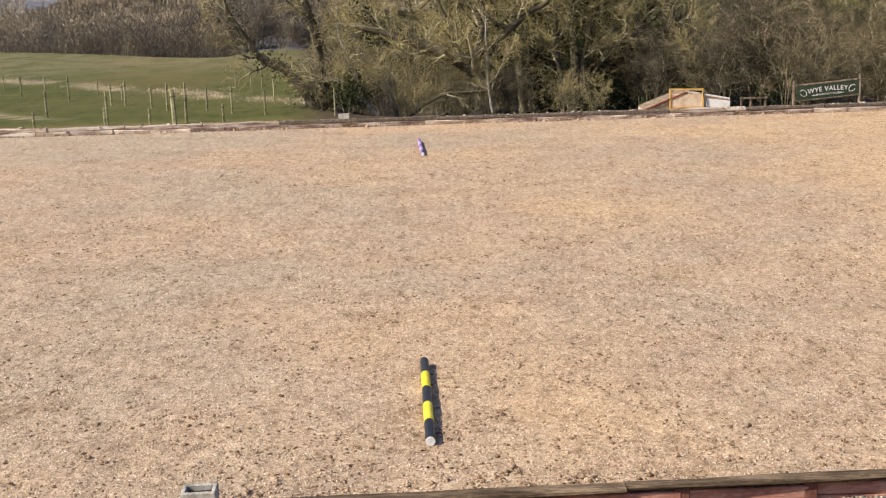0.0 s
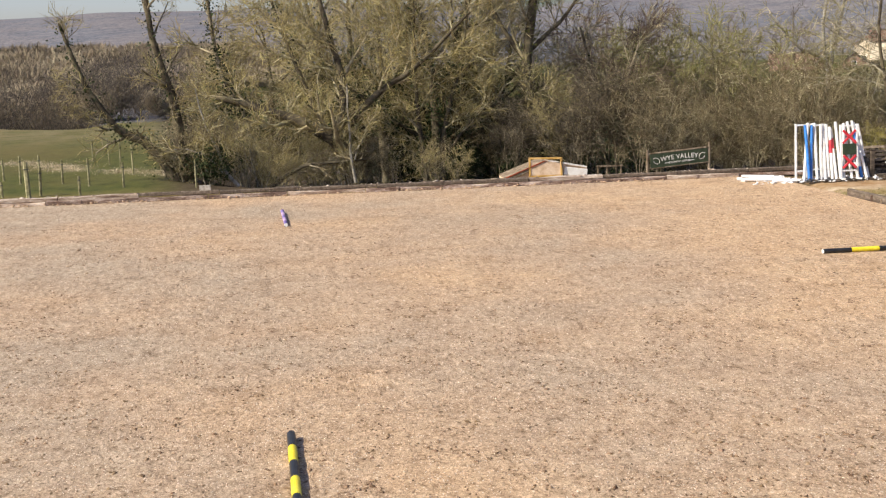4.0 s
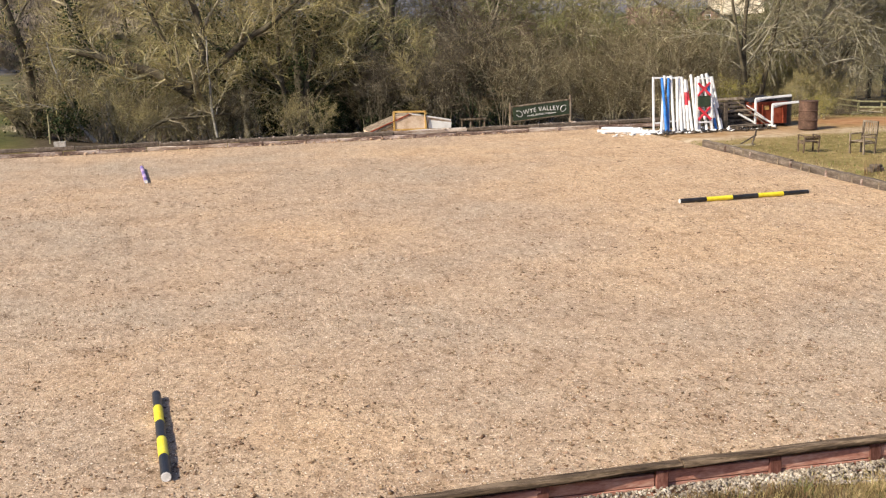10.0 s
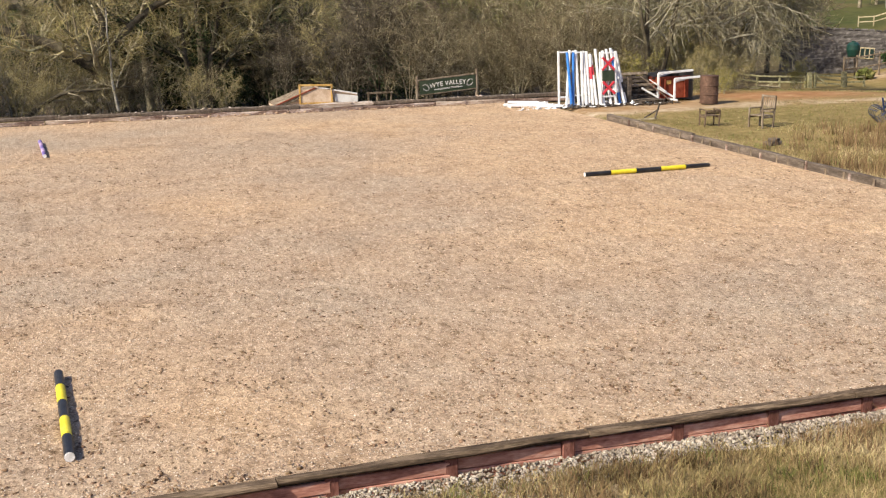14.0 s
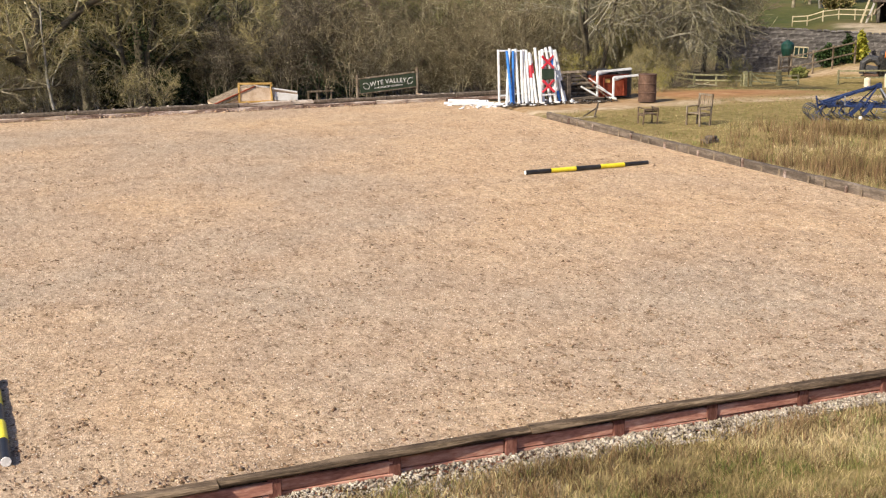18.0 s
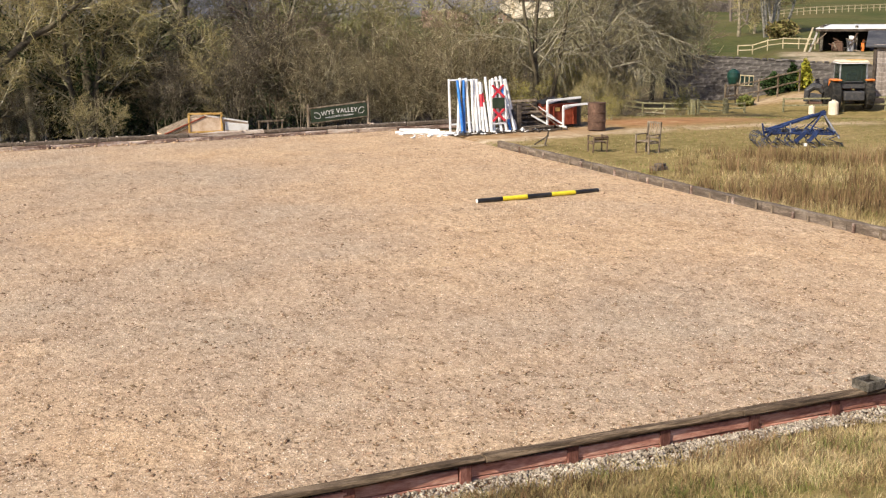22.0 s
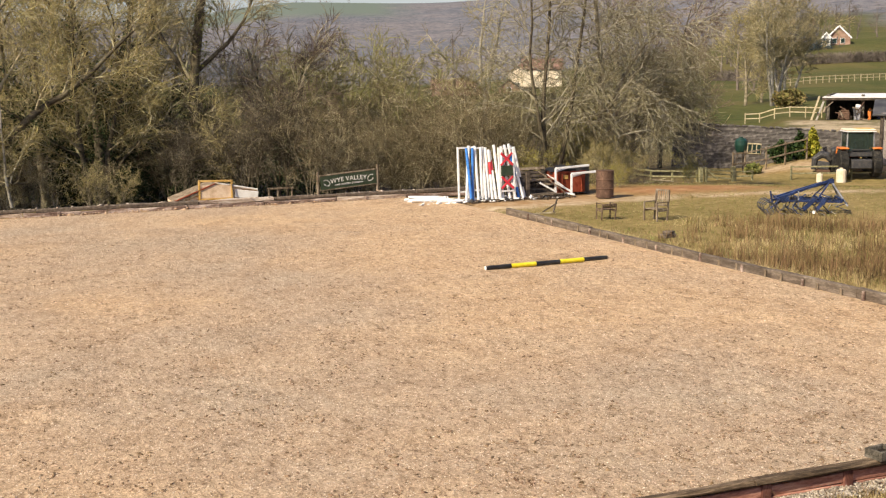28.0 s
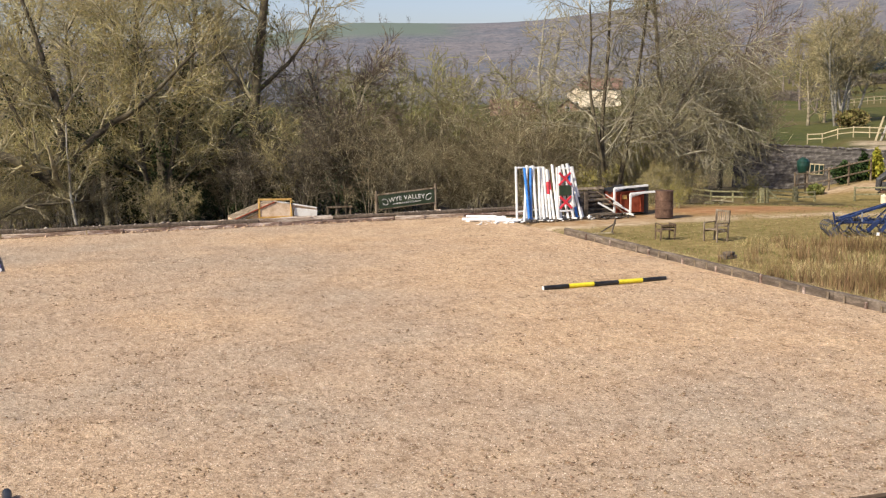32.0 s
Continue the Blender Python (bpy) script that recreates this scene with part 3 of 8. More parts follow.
def cover(x, y):
    r, az = np.hypot(x, y), np.degrees(np.arctan2(x, y))
    left = smooth(-3, -6, az) * (y > 36)
    pasture = np.clip(left * smooth(37, 42, y) + smooth(60, 85, r) * (y > 0), 0, 1)
    open_top = smooth(1040, 1090, r) * smooth(10, 11, az) * smooth(21, 20, az)
    woods = smooth(480, 540, r) * (1 - open_top)
    woods = woods * (1 - smooth(38.4, 39.0, az) * smooth(43.5, 42.5, az) * smooth(600, 575, r) * (y > 0))
    left_edge = pasture_edge(az)
    woods = np.maximum(woods, smooth(left_edge + 12, left_edge + 18, r) * smooth(-4, -7, az) * (y > 0))
    # red earth bank and trodden track beside the corner
    track = np.exp(-((y - (33.1 - 0.06 * (x - 16) + 0.5 * np.sin(x * 0.35))) / 0.42) ** 2) * smooth(13.8, 14.8, x) * smooth(48, 40, x)
    bank = np.exp(-((y - 35.7) / 1.9) ** 2) * smooth(20.5, 22, x) * smooth(30, 25, x)
    corner = smooth(14.6, 15.2, x) * smooth(21.5, 20, x) * smooth(32.6, 33.2, y) * smooth(38, 37, y)
    lane = np.exp(-((r - 64.2) / 1.3) ** 2) * smooth(36.8, 37.6, az) * (y > 0)
    yard = smooth(69.2, 70, r) * smooth(86, 82, r) * smooth(38.6, 39.2, az) * (y > 0)
    earth = np.clip(np.maximum.reduce([track * 0.35, bank * 0.95, corner * 0.55, lane * 0.5]), 0, 1)
    # pale stubble on the ridge, dead grass along the ditch and a worn line in the pasture
    ditch = np.exp(-((y - (41.3 - 1.04 * x + 0.5 * np.sin(x * 0.9))) / 1.0) ** 2) * (0.45 + 0.55 * np.sin(x * 1.7) * np.sin(x * 0.6 + 1)) * smooth(-27, -24, x) * smooth(-3.5, -6, x)
    worn = np.exp(-((y - (30.2 - 0.895 * x + 0.25 * np.sin(x * 0.5))) / 0.42) ** 2) * smooth(-13, -15, x) * (x > -60)
    stub = smooth(428, 434, r) * smooth(560, 540, r) * smooth(-18.5, -17, az) * smooth(2, 0, az) * (y > 0)
    quarry = smooth(1180, 1210, r) * smooth(1290, 1270, r) * smooth(37.5, 38.5, az) * smooth(41.5, 40.8, az) * (y > 0)
    woods = woods * (1 - stub) * (1 - quarry)
    straw = np.clip(np.maximum.reduce([ditch * 0.9, worn * 0.6, stub, quarry * 0.7, 0.16 * left * smooth(62, 82, r) * smooth(left_edge + 20, left_edge, r), track * 1.2, corner * 0.4, lane * 0.6, yard * 0.75, 0.75 * smooth(8.0, 8.3, y) * smooth(9.2, 9.0, y) * smooth(17, 15, x) * smooth(-8, -6, x)]), 0, 1)
    return np.stack([pasture, woods, earth, straw], -1)


def axis(lo, hi, step, limit, grow):
    a, s = list(np.arange(lo, hi + 1e-6, step)), step
    while a[-1] < limit:
        s *= grow
        a.append(a[-1] + s)
    s = step
    while a[0] > -limit:
        s *= grow
        a.insert(0, a[0] - s)
    return np.array(a)


def grid_mesh(name, xs, ys, height, mat):
    gx, gy = np.meshgrid(xs, ys, indexing="ij")
    gz = height(gx, gy)
    nx, ny = gx.shape
    idx = np.arange(nx * ny).reshape(nx, ny)
    faces = np.stack([idx[:-1, :-1], idx[1:, :-1], idx[1:, 1:], idx[:-1, 1:]], -1).reshape(-1, 4)
    verts = np.stack([gx, gy, gz], -1).reshape(-1, 3)
    return raw_mesh(name, verts, faces, mat, True), verts


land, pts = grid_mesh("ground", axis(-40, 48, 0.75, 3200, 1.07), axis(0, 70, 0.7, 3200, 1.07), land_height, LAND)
land.color_attributes.new("cover", "FLOAT_COLOR", "POINT")
under = land.attributes.new("litter_fill", "FLOAT", "POINT")
az_, r_, py_ = np.degrees(np.arctan2(pts[:, 0], pts[:, 1])), np.hypot(pts[:, 0], pts[:, 1]), pts[:, 1]
# Leaf litter under the near trees; the second term darkens ground among the firs.
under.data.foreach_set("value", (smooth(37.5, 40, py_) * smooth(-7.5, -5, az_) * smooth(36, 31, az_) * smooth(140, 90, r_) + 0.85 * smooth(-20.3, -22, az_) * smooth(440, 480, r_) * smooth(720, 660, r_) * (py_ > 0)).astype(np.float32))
# Haze amount for the pasture colour, growing from 600 to 1000 m.
land.attributes.new("far_haze", "FLOAT", "POINT").data.foreach_set("value", smooth(600, 1000, r_).astype(np.float32))
land.color_attributes["cover"].data.foreach_set("color", cover(pts[:, 0], pts[:, 1]).astype(np.float32).ravel())
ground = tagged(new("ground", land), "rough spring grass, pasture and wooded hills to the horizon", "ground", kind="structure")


LATTICE = np.random.default_rng(77).random((128, 128))


def uneven(u, v):
    """Smooth chance heights between 0 and 1, one knot a unit."""
    iu, iv = np.floor(u).astype(int), np.floor(v).astype(int)
    fu, fv = u - iu, v - iv
    fu, fv = fu * fu * (3 - 2 * fu), fv * fv * (3 - 2 * fv)
    a, b, c, d = LATTICE[iu % 128, iv % 128], LATTICE[(iu + 1) % 128, iv % 128], LATTICE[iu % 128, (iv + 1) % 128], LATTICE[(iu + 1) % 128, (iv + 1) % 128]
    return (a * (1 - fu) + b * fu) * (1 - fv) + (c * (1 - fu) + d * fu) * fv


def footing_height(x, y):
    trodden = 0.35 + 1.1 * uneven(x * 0.33, y * 0.4)
    bumps = 0.02 * (uneven(x * 1.2, y * 1.5) - 0.5) + trodden * (0.020 * (uneven(x * 3.4 + 9, y * 5.2) - 0.5) + 0.020 * (uneven(x * 7.4, y * 9.6 + 5) - 0.5))
    edge = np.minimum.reduce([x - LEFT_X, RIGHT_X - x, y - NEAR_Y, FAR_Y - y])
    return bumps * smooth(0, 0.5, edge) + 0.02 * smooth(1.2, 0.1, edge)


arena_mesh, arena_pts = grid_mesh("arena_surface", np.concatenate([np.arange(LEFT_X, -9.0, 0.15), np.arange(-9.0, RIGHT_X, 0.06), [RIGHT_X]]), np.concatenate([np.arange(NEAR_Y + 0.02, 21, 0.06), np.arange(21, FAR_Y, 0.13)]), footing_height, FOOTING)
arena_pts[:, 1] += (near_shift(arena_pts[:, 0]) - 0.05) * smooth(11.0, 9.2, arena_pts[:, 1])
arena_mesh.vertices.foreach_set("co", arena_pts.astype(np.float32).ravel())
arena = tagged(new("arena_surface", arena_mesh), "tan sand and fibre riding arena footing, trodden and clumpy", "riding arena", kind="structure")


def scatter(name, count, place, size, mat, label, category, parent=None, flat=0.5, seed=1):
    """Many small five-cornered lumps in one mesh."""
    r = np.random.default_rng(seed)
    base = np.array([(1, 0, 0), (-0.5, 0.87, 0), (-0.5, -0.87, 0), (0.1, 0.1, 1), (-0.1, 0.05, -0.8)])
    tri = np.array([(0, 1, 3), (1, 2, 3), (2, 0, 3), (1, 0, 4), (2, 1, 4), (0, 2, 4)])
    p = place(r, count)
    s = size[0] + (size[1] - size[0]) * r.random(count) ** 2.2
    a = r.random(count) * 2 * np.pi
    v = base[None] + r.normal(0, 0.22, (count, 5, 3))
    v[..., 2] *= flat
    v[..., 0] *= 1 + r.random(count)[:, None] * 0.8
    v *= s[:, None, None]
    tilt = r.normal(0, 0.35, count)
    y2, z2 = v[..., 1] * np.cos(tilt)[:, None] - v[..., 2] * np.sin(tilt)[:, None], v[..., 1] * np.sin(tilt)[:, None] + v[..., 2] * np.cos(tilt)[:, None]
    x3, y3 = v[..., 0] * np.cos(a)[:, None] - y2 * np.sin(a)[:, None], v[..., 0] * np.sin(a)[:, None] + y2 * np.cos(a)[:, None]
    out = np.stack([x3, y3, z2], -1) + p[:, None]
    faces = (tri[None] + 5 * np.arange(count)[:, None, None]).reshape(-1, 3)
    ob = new(name, raw_mesh(name, out.reshape(-1, 3), faces, mat))
    tagged(ob, label, category, kind="stuff")
    return ob


def on_footing(y0, y1, bias):
    def place(r, n):
        y = y0 + (y1 - y0) * r.random(n) ** bias
        x = np.clip(-0.62 * y, LEFT_X + 0.2, 0) + r.random(n) * (np.minimum(RIGHT_X - 0.2, 0.95 * y) - np.clip(-0.62 * y, LEFT_X + 0.2, 0))
        return np.stack([x, y, footing_height(x, y) + 0.002], -1)
    return place


def on_footing_clumped(y0, y1, bias):
    inner = on_footing(y0, y1, bias)

    def place(r, n):
        seeds = inner(r, n // 9)
        p = np.repeat(seeds, 10, 0)[:n] if len(seeds) * 10 >= n else np.resize(seeds, (n, 3))
        p = p + np.stack([r.normal(0, 0.12, n), r.normal(0, 0.09, n), np.zeros(n)], -1)
        p[:, 1] = np.clip(p[:, 1], y0, y1)
        p[:, 2] = footing_height(p[:, 0], p[:, 1])
        return p
    return place


scatter("wood_chips", 30000, on_footing(9.1, 30, 1.5), (0.004, 0.012), CHIP_PALE, "pale wood and fibre chips on the arena footing", "wood chips", flat=0.45, seed=3)
scatter("crumbs", 30000, on_footing(9.1, 31, 1.45), (0.006, 0.018), CRUMB, "loose crumbs of tan footing", "footing", flat=0.8, seed=6)
scatter("clods", 19000, on_footing_clumped(9.1, 32, 1.25), (0.007, 0.03), CHIP_DARK, "dark clods kicked up from the footing", "clods", flat=0.7, seed=4)


def gravel_place(r, n):
    x = -6 + 22 * r.random(n)
    wide = 0.30 + 0.4 * smooth(7, 0, x) + 0.08 * np.sin(x * 2.3)
    y = 8.885 + near_shift(x) - wide * r.random(n) ** 1.3
    return np.stack([x, y, land_height(x, y) + 0.015 * r.random(n) + 0.03 * smooth(8.35, 8.85, y)], -1)


scatter("gravel", 26000, gravel_place, (0.006, 0.027), STONE, "pale grey gravel in the drain beside the boards", "gravel", flat=0.8, seed=5)


# ---------------------------------------------------------------- grass
def blades(name, place, height, mat, label, seed, width=0.006, lean=0.35, category="grass"):
    r = np.random.default_rng(seed)
    p = place(r)
    n = len(p)
    h = height[0] + (height[1] - height[0]) * r.random(n) ** 1.4
    a, b = r.random(n) * 2 * np.pi, r.random(n) * 2 * np.pi
    side = np.stack([np.cos(a), np.sin(a), np.zeros(n)], -1) * width
    go = np.stack([np.cos(b), np.sin(b), np.zeros(n)], -1) * (lean * h * r.random(n))[:, None]
    up = np.stack([np.zeros(n), np.zeros(n), h], -1)
    mid = p + up * 0.55 + go * 0.35
    tip = p + up * 0.95 + go
    v = np.stack([p - side, p + side, mid - side * 0.8, mid + side * 0.8, tip], 1)
    tri = np.array([(0, 1, 3), (0, 3, 2), (2, 3, 4)])
    faces = (tri[None] + 5 * np.arange(n)[:, None, None]).reshape(-1, 3)
    return tagged(new(name, raw_mesh(name, v.reshape(-1, 3), faces, mat)), label, category, kind="stuff")


def tufts(region, count, per, radius):
    def place(r):
        c = region(r, count)
        q = np.repeat(c, per, 0)
        q = q + np.stack([r.normal(0, radius, len(q)), r.normal(0, radius, len(q)), np.zeros(len(q))], -1)
        q[:, 2] = land_height(q[:, 0], q[:, 1]) - 0.01
        return q
    return place


def in_patches(region, wave, bar):
    def some(r, n):
        p = region(r, n * 2)
        keep = np.sin(p[:, 0] * wave + 1.3) * np.sin(p[:, 1] * wave * 1.7 + p[:, 0]) + r.normal(0, 0.35, len(p)) > bar
        return p[keep][:n]
    return some


def bank_region(r, n):
    x, y = -1 + 17 * r.random(n), 4.6 + 4.1 * r.random(n)
    y = np.minimum(y, 8.56 + near_shift(x) - 0.12 * smooth(7, 0, x) + 0.12 * np.sin(x * 2.9) * r.random(n))
    return np.stack([x, y, 0 * x], -1)


def drain_region(r, n):
    x = -1 + 17 * r.random(n)
    return np.stack([x, 8.80 + near_shift(x) - 0.5 * r.random(n) ** 0.6, 0 * x], -1)


def ditch_region(r, n):
    x = -27 + 22 * r.random(n)
    y = 41.3 - 1.04 * x + 0.5 * np.sin(x * 0.9) + r.normal(0, 0.6, n)
    keep = np.sin(x * 1.7) * np.sin(x * 0.6 + 1) + 0.25 * r.normal(0, 1, n) > -0.1
    return np.stack([x, y, 0 * x], -1)[keep]


def meadow_region(r, n):
    """Tall rough grass outside the boards on the far right."""
    x = RIGHT_X + 0.35 + 12 * r.random(n) ** 1.3
    y = 14 + 13.5 * r.random(n)
    keep = y < 24.8 + 2.4 * np.sin(x * 0.7) - 0.1 * (x - 15) + 1.6 * r.normal(0, 1, n)
    return np.stack([x, y, 0 * x], -1)[keep]


def short_region(r, n):
    x = RIGHT_X + 0.3 + 26 * r.random(n) ** 1.1
    y = 20 + 23 * r.random(n)
    keep = (cover(x, y)[:, 2] < 0.35) & ~((x < 22) & (y > 32.5))
    return np.stack([x, y, 0 * x], -1)[keep]


blades("bank_grass", tufts(in_patches(bank_region, 1.9, -0.4), 6400, 10, 0.09), (0.03, 0.10), GRASS_STRAW, "dry straw-coloured grass on the bank", 11, width=0.003, lean=2.0)
blades("bank_grass", tufts(in_patches(bank_region, 1.3, 0.15), 2200, 10, 0.09), (0.03, 0.09), GRASS_SPRING, "fresh green spring grass on the bank", 12, width=0.003, lean=1.8)
blades("bank_grass", tufts(in_patches(bank_region, 2.7, 0.15), 700, 34, 0.07), (0.05, 0.19), GRASS_RUST, "brown dead tussocks on the bank", 18, width=0.003, lean=1.3)
blades("bank_grass", tufts(in_patches(bank_region, 2.3, 0.25), 420, 36, 0.06), (0.06, 0.19), GRASS_STRAW, "bleached tussocks on the bank", 28, width=0.003, lean=1.2)


def verge_region(r, n):
    x = -1 + 17 * r.random(n)
    return np.stack([x, 8.52 + near_shift(x) - 1.3 * r.random(n) ** 1.4, 0 * x], -1)


blades("verge_grass", tufts(verge_region, 3600, 10, 0.08), (0.03, 0.13), GRASS_STRAW, "matted dry grass along the gravel drain", 25, width=0.003, lean=1.2)
blades("verge_grass", tufts(in_patches(verge_region, 1.6, 0.3), 420, 34, 0.06), (0.05, 0.22), GRASS_RUST, "brown tussocks along the gravel drain", 26, width=0.0035, lean=0.8)
blades("verge_grass", tufts(in_patches(verge_region, 2.1, 0.35), 300, 34, 0.06), (0.05, 0.2), GRASS_SPRING, "green tussocks along the gravel drain", 27, width=0.003, lean=1.0)
blades("drain_grass", tufts(drain_region, 520, 12, 0.06), (0.03, 0.14), GRASS_STRAW, "withered grass growing over the gravel drain", 19, width=0.003, lean=1.2)
blades("ditch_grass", tufts(ditch_region, 900, 9, 0.5), (0.03, 0.11), BLEACHED, "bleached dead grass along a ditch in the pasture", 20, width=0.010, lean=1.6)
blades("meadow_grass", tufts(meadow_region, 2100, 20, 0.15), (0.04, 0.2), GRASS_STRAW, "dry straw grass beside the arena boards", 13, width=0.005, lean=2.0)
blades("meadow_grass", tufts(in_patches(meadow_region, 0.75, 0.35), 420, 40, 0.13), (0.08, 0.34), GRASS_STRAW, "golden dry tussocks in the rough grass", 29, width=0.005, lean=1.6)
blades("meadow_grass", tufts(in_patches(meadow_region, 0.6, 0.2), 1000, 26, 0.12), (0.15, 0.6), GRASS_RUST, "rust-brown dead stalks among tall grass", 14, width=0.007, lean=0.5)
blades("meadow_grass", tufts(in_patches(meadow_region, 0.9, 0.0), 1000, 18, 0.14), (0.04, 0.16), GRASS_SPRING, "green tufts among tall dry grass", 15, width=0.006, lean=1.4)
blades("paddock_grass", tufts(short_region, 3800, 8, 0.3), (0.02, 0.07), GRASS_SPRING, "short green paddock grass", 16, width=0.008, lean=0.8)
blades("paddock_grass", tufts(short_region, 3400, 8, 0.3), (0.015, 0.06), GRASS_STRAW, "withered tufts in the paddock grass", 17, width=0.006, lean=1.3)

blades("paddock_grass", tufts(short_region, 1600, 8, 0.3), (0.02, 0.09), GRASS_RUST, "brown dead grass in the paddock", 21, width=0.006, lean=1.0)


def edge_region(r, n):
    y = 14 + 17 * r.random(n)
    return np.stack([RIGHT_X + 0.14 + 0.22 * r.random(n), y, 0 * y], -1)


blades("edge_grass", tufts(in_patches(edge_region, 1.3, -0.2), 420, 14, 0.07), (0.08, 0.3), GRASS_STRAW, "dry grass hanging over the kickboards", 23, width=0.006, lean=0.9)
blades("edge_grass", tufts(in_patches(edge_region, 2.1, 0.0), 260, 14, 0.07), (0.06, 0.26), GRASS_GREEN, "green grass along the kickboards", 24, width=0.006, lean=0.8)


# ---------------------------------------------------------------- arena boards
def sleeper_mesh(name, sx, sy, sz, mat, seed, wear=0.012):
    """A worn length of timber along x with uneven edges."""
    r = random.Random(seed)
    s = Shape()
    n, ring, verts, faces = 6, 8, [], []
    for i in range(n):
        x = -sx / 2 + sx * i / (n - 1)
        b = 0.02
        w, h = sy / 2 + r.uniform(-wear, wear) * 0.6, sz / 2 + r.uniform(-wear, wear) * 0.6
        for y, z in ((-w, -h + b), (-w, h - b), (-w + b, h), (w - b, h), (w, h - b), (w, -h + b), (w - b, -h), (-w + b, -h)):
            verts.append((x, y + r.uniform(-1, 1) * wear * 0.4, z + r.uniform(-1, 1) * wear * 0.4))
    for i in range(n - 1):
        for k in range(ring):
            j = (k + 1) % ring
            faces.append((i * ring + k, i * ring + j, (i + 1) * ring + j, (i + 1) * ring + k))
    faces += [tuple(range(ring)), tuple((n - 1) * ring + k for k in range(ring))[::-1]]
    return s.add(verts, faces).mesh(name, mat)


def near_boards():
    """A timber cap on red-stained boards between posts."""
    e = thing("near_boards", pose(0, 0, 0), "low red-stained timber edging with a grey weathered cap", "arena edging", kind="structure")
    caps = [sleeper_mesh("cap", 2.735, 0.128, 0.05, SLEEPER, k, 0.012) for k in range(3)]
    x, k = -9.6, 0
    while x < 15:
        o = part("cap", caps[k % 3], None, e)
        o.matrix_basis = pose(x + 1.37, 8.889 + float(near_shift(x + 1.37)) + rng.uniform(-0.004, 0.004), 0.19 + rng.uniform(-0.003, 0.003), 0, 0, math.degrees(math.atan((float(near_shift(x + 2.7)) - float(near_shift(x))) / 2.7)) + rng.uniform(-0.12, 0.12))
        x, k = x + 2.745, k + 1
    # Added dark strips behind the boards imitate the shade under the cap.
    shade_strip = Shape().box(1.03, 0.025, 0.26, bevel=0.004).mesh("backing_board", DARK_TIMBER)
    board, post = Shape().box(1.0, 0.035, 0.105, bevel=0.006).mesh("board", RED_WOOD), Shape().box(0.115, 0.06, 0.235, bevel=0.008).mesh("post", RED_POST)
    for i in range(-9, 14):
        px_ = 0.80 + 1.03 * i + {3: 0.05, 4: 0.09, 5: 0.05, 6: 0.04}.get(i, 0.0)
        o = part("post", post, None, e)
        o.matrix_basis = pose(px_, 8.884 + float(near_shift(px_)), 0.045, rng.uniform(-1, 1), rng.uniform(-1.2, 1.2), 0)
        part("backing_board", shade_strip, None, e).matrix_basis = pose(px_ + 0.515, 8.925 + float(near_shift(px_ + 0.5)), 0.033, 0, 0, 0)
        for lev in (0, 1):
            o = part("board", board, None, e)
            o.matrix_basis = pose(px_ + 0.515, 8.897 + float(near_shift(px_ + 0.5)) + rng.uniform(-0.006, 0.006), -0.03 + 0.112 * lev, rng.uniform(-4, 4), rng.uniform(-0.6, 0.6), rng.uniform(-0.5, 0.5))
    return e


near_boards()


WORN_BROWN = material("worn_brown_sleeper", [(0.09, 0.055, 0.042), (0.22, 0.155, 0.122), (0.52, 0.43, 0.37)], 3, 30, 0.9, 0.5, stretch=(0.5, 2, 2), random_tint=0.2, coord="World")


def far_boards():
    e = thing("far_boards", pose(0, 0, 0), "stacked bleached timber sleepers edging the far side of the arena", "arena edging", kind="structure")
    lo = [sleeper_mesh("sleeper", 2.38, 0.16, 0.135, SLEEPER_PALE, 20 + k, 0.02) for k in range(4)]
    lo_brown = [sleeper_mesh("sleeper", 2.38, 0.16, 0.135, WORN_BROWN, 24 + k, 0.02) for k in range(4)]
    hi = [sleeper_mesh("sleeper", 2.38, 0.2, 0.115, EDGE_GREY, 30 + k, 0.02) for k in range(4)]
    hi_pale = [sleeper_mesh("sleeper", 2.38, 0.2, 0.115, SLEEPER_PALE, 40 + k, 0.02) for k in range(4)]
    x, k = -27.0, 0
    while x < 14.5:
        bow = FAR_Y + far_bow(x + 1.2)
        for lev, kinds in ((0, lo if x < -9 or k % 5 == 1 else lo_brown), (1, hi_pale if x < -9 or k % 6 == 2 else hi)):
            o = part("sleeper", kinds[(k * 3 + lev) % 4], None, e)
            o.matrix_basis = pose(x + 1.2 + lev * 0.35, bow + 0.05 * lev + rng.uniform(-0.02, 0.02), 0.075 + 0.13 * lev + rng.uniform(-0.015, 0.015), rng.uniform(-6, 6), rng.uniform(-0.5, 0.5), math.degrees(math.atan(far_bow(x + 2.2) - far_bow(x + 0.2)) / 2))
        x, k = x + 2.41, k + 1
    stake = Shape().box(0.09, 0.05, 0.24, bevel=0.01).mesh("stake", WORN_BROWN)
    for i in range(9):
        sx = -26 + 4.82 * i
        part("stake", stake, None, e).matrix_basis = pose(sx, FAR_Y + far_bow(sx) - 0.09, 0.04, 0, rng.uniform(-3, 3), 0)
    return e


def far_bow(x):
    return 0.0


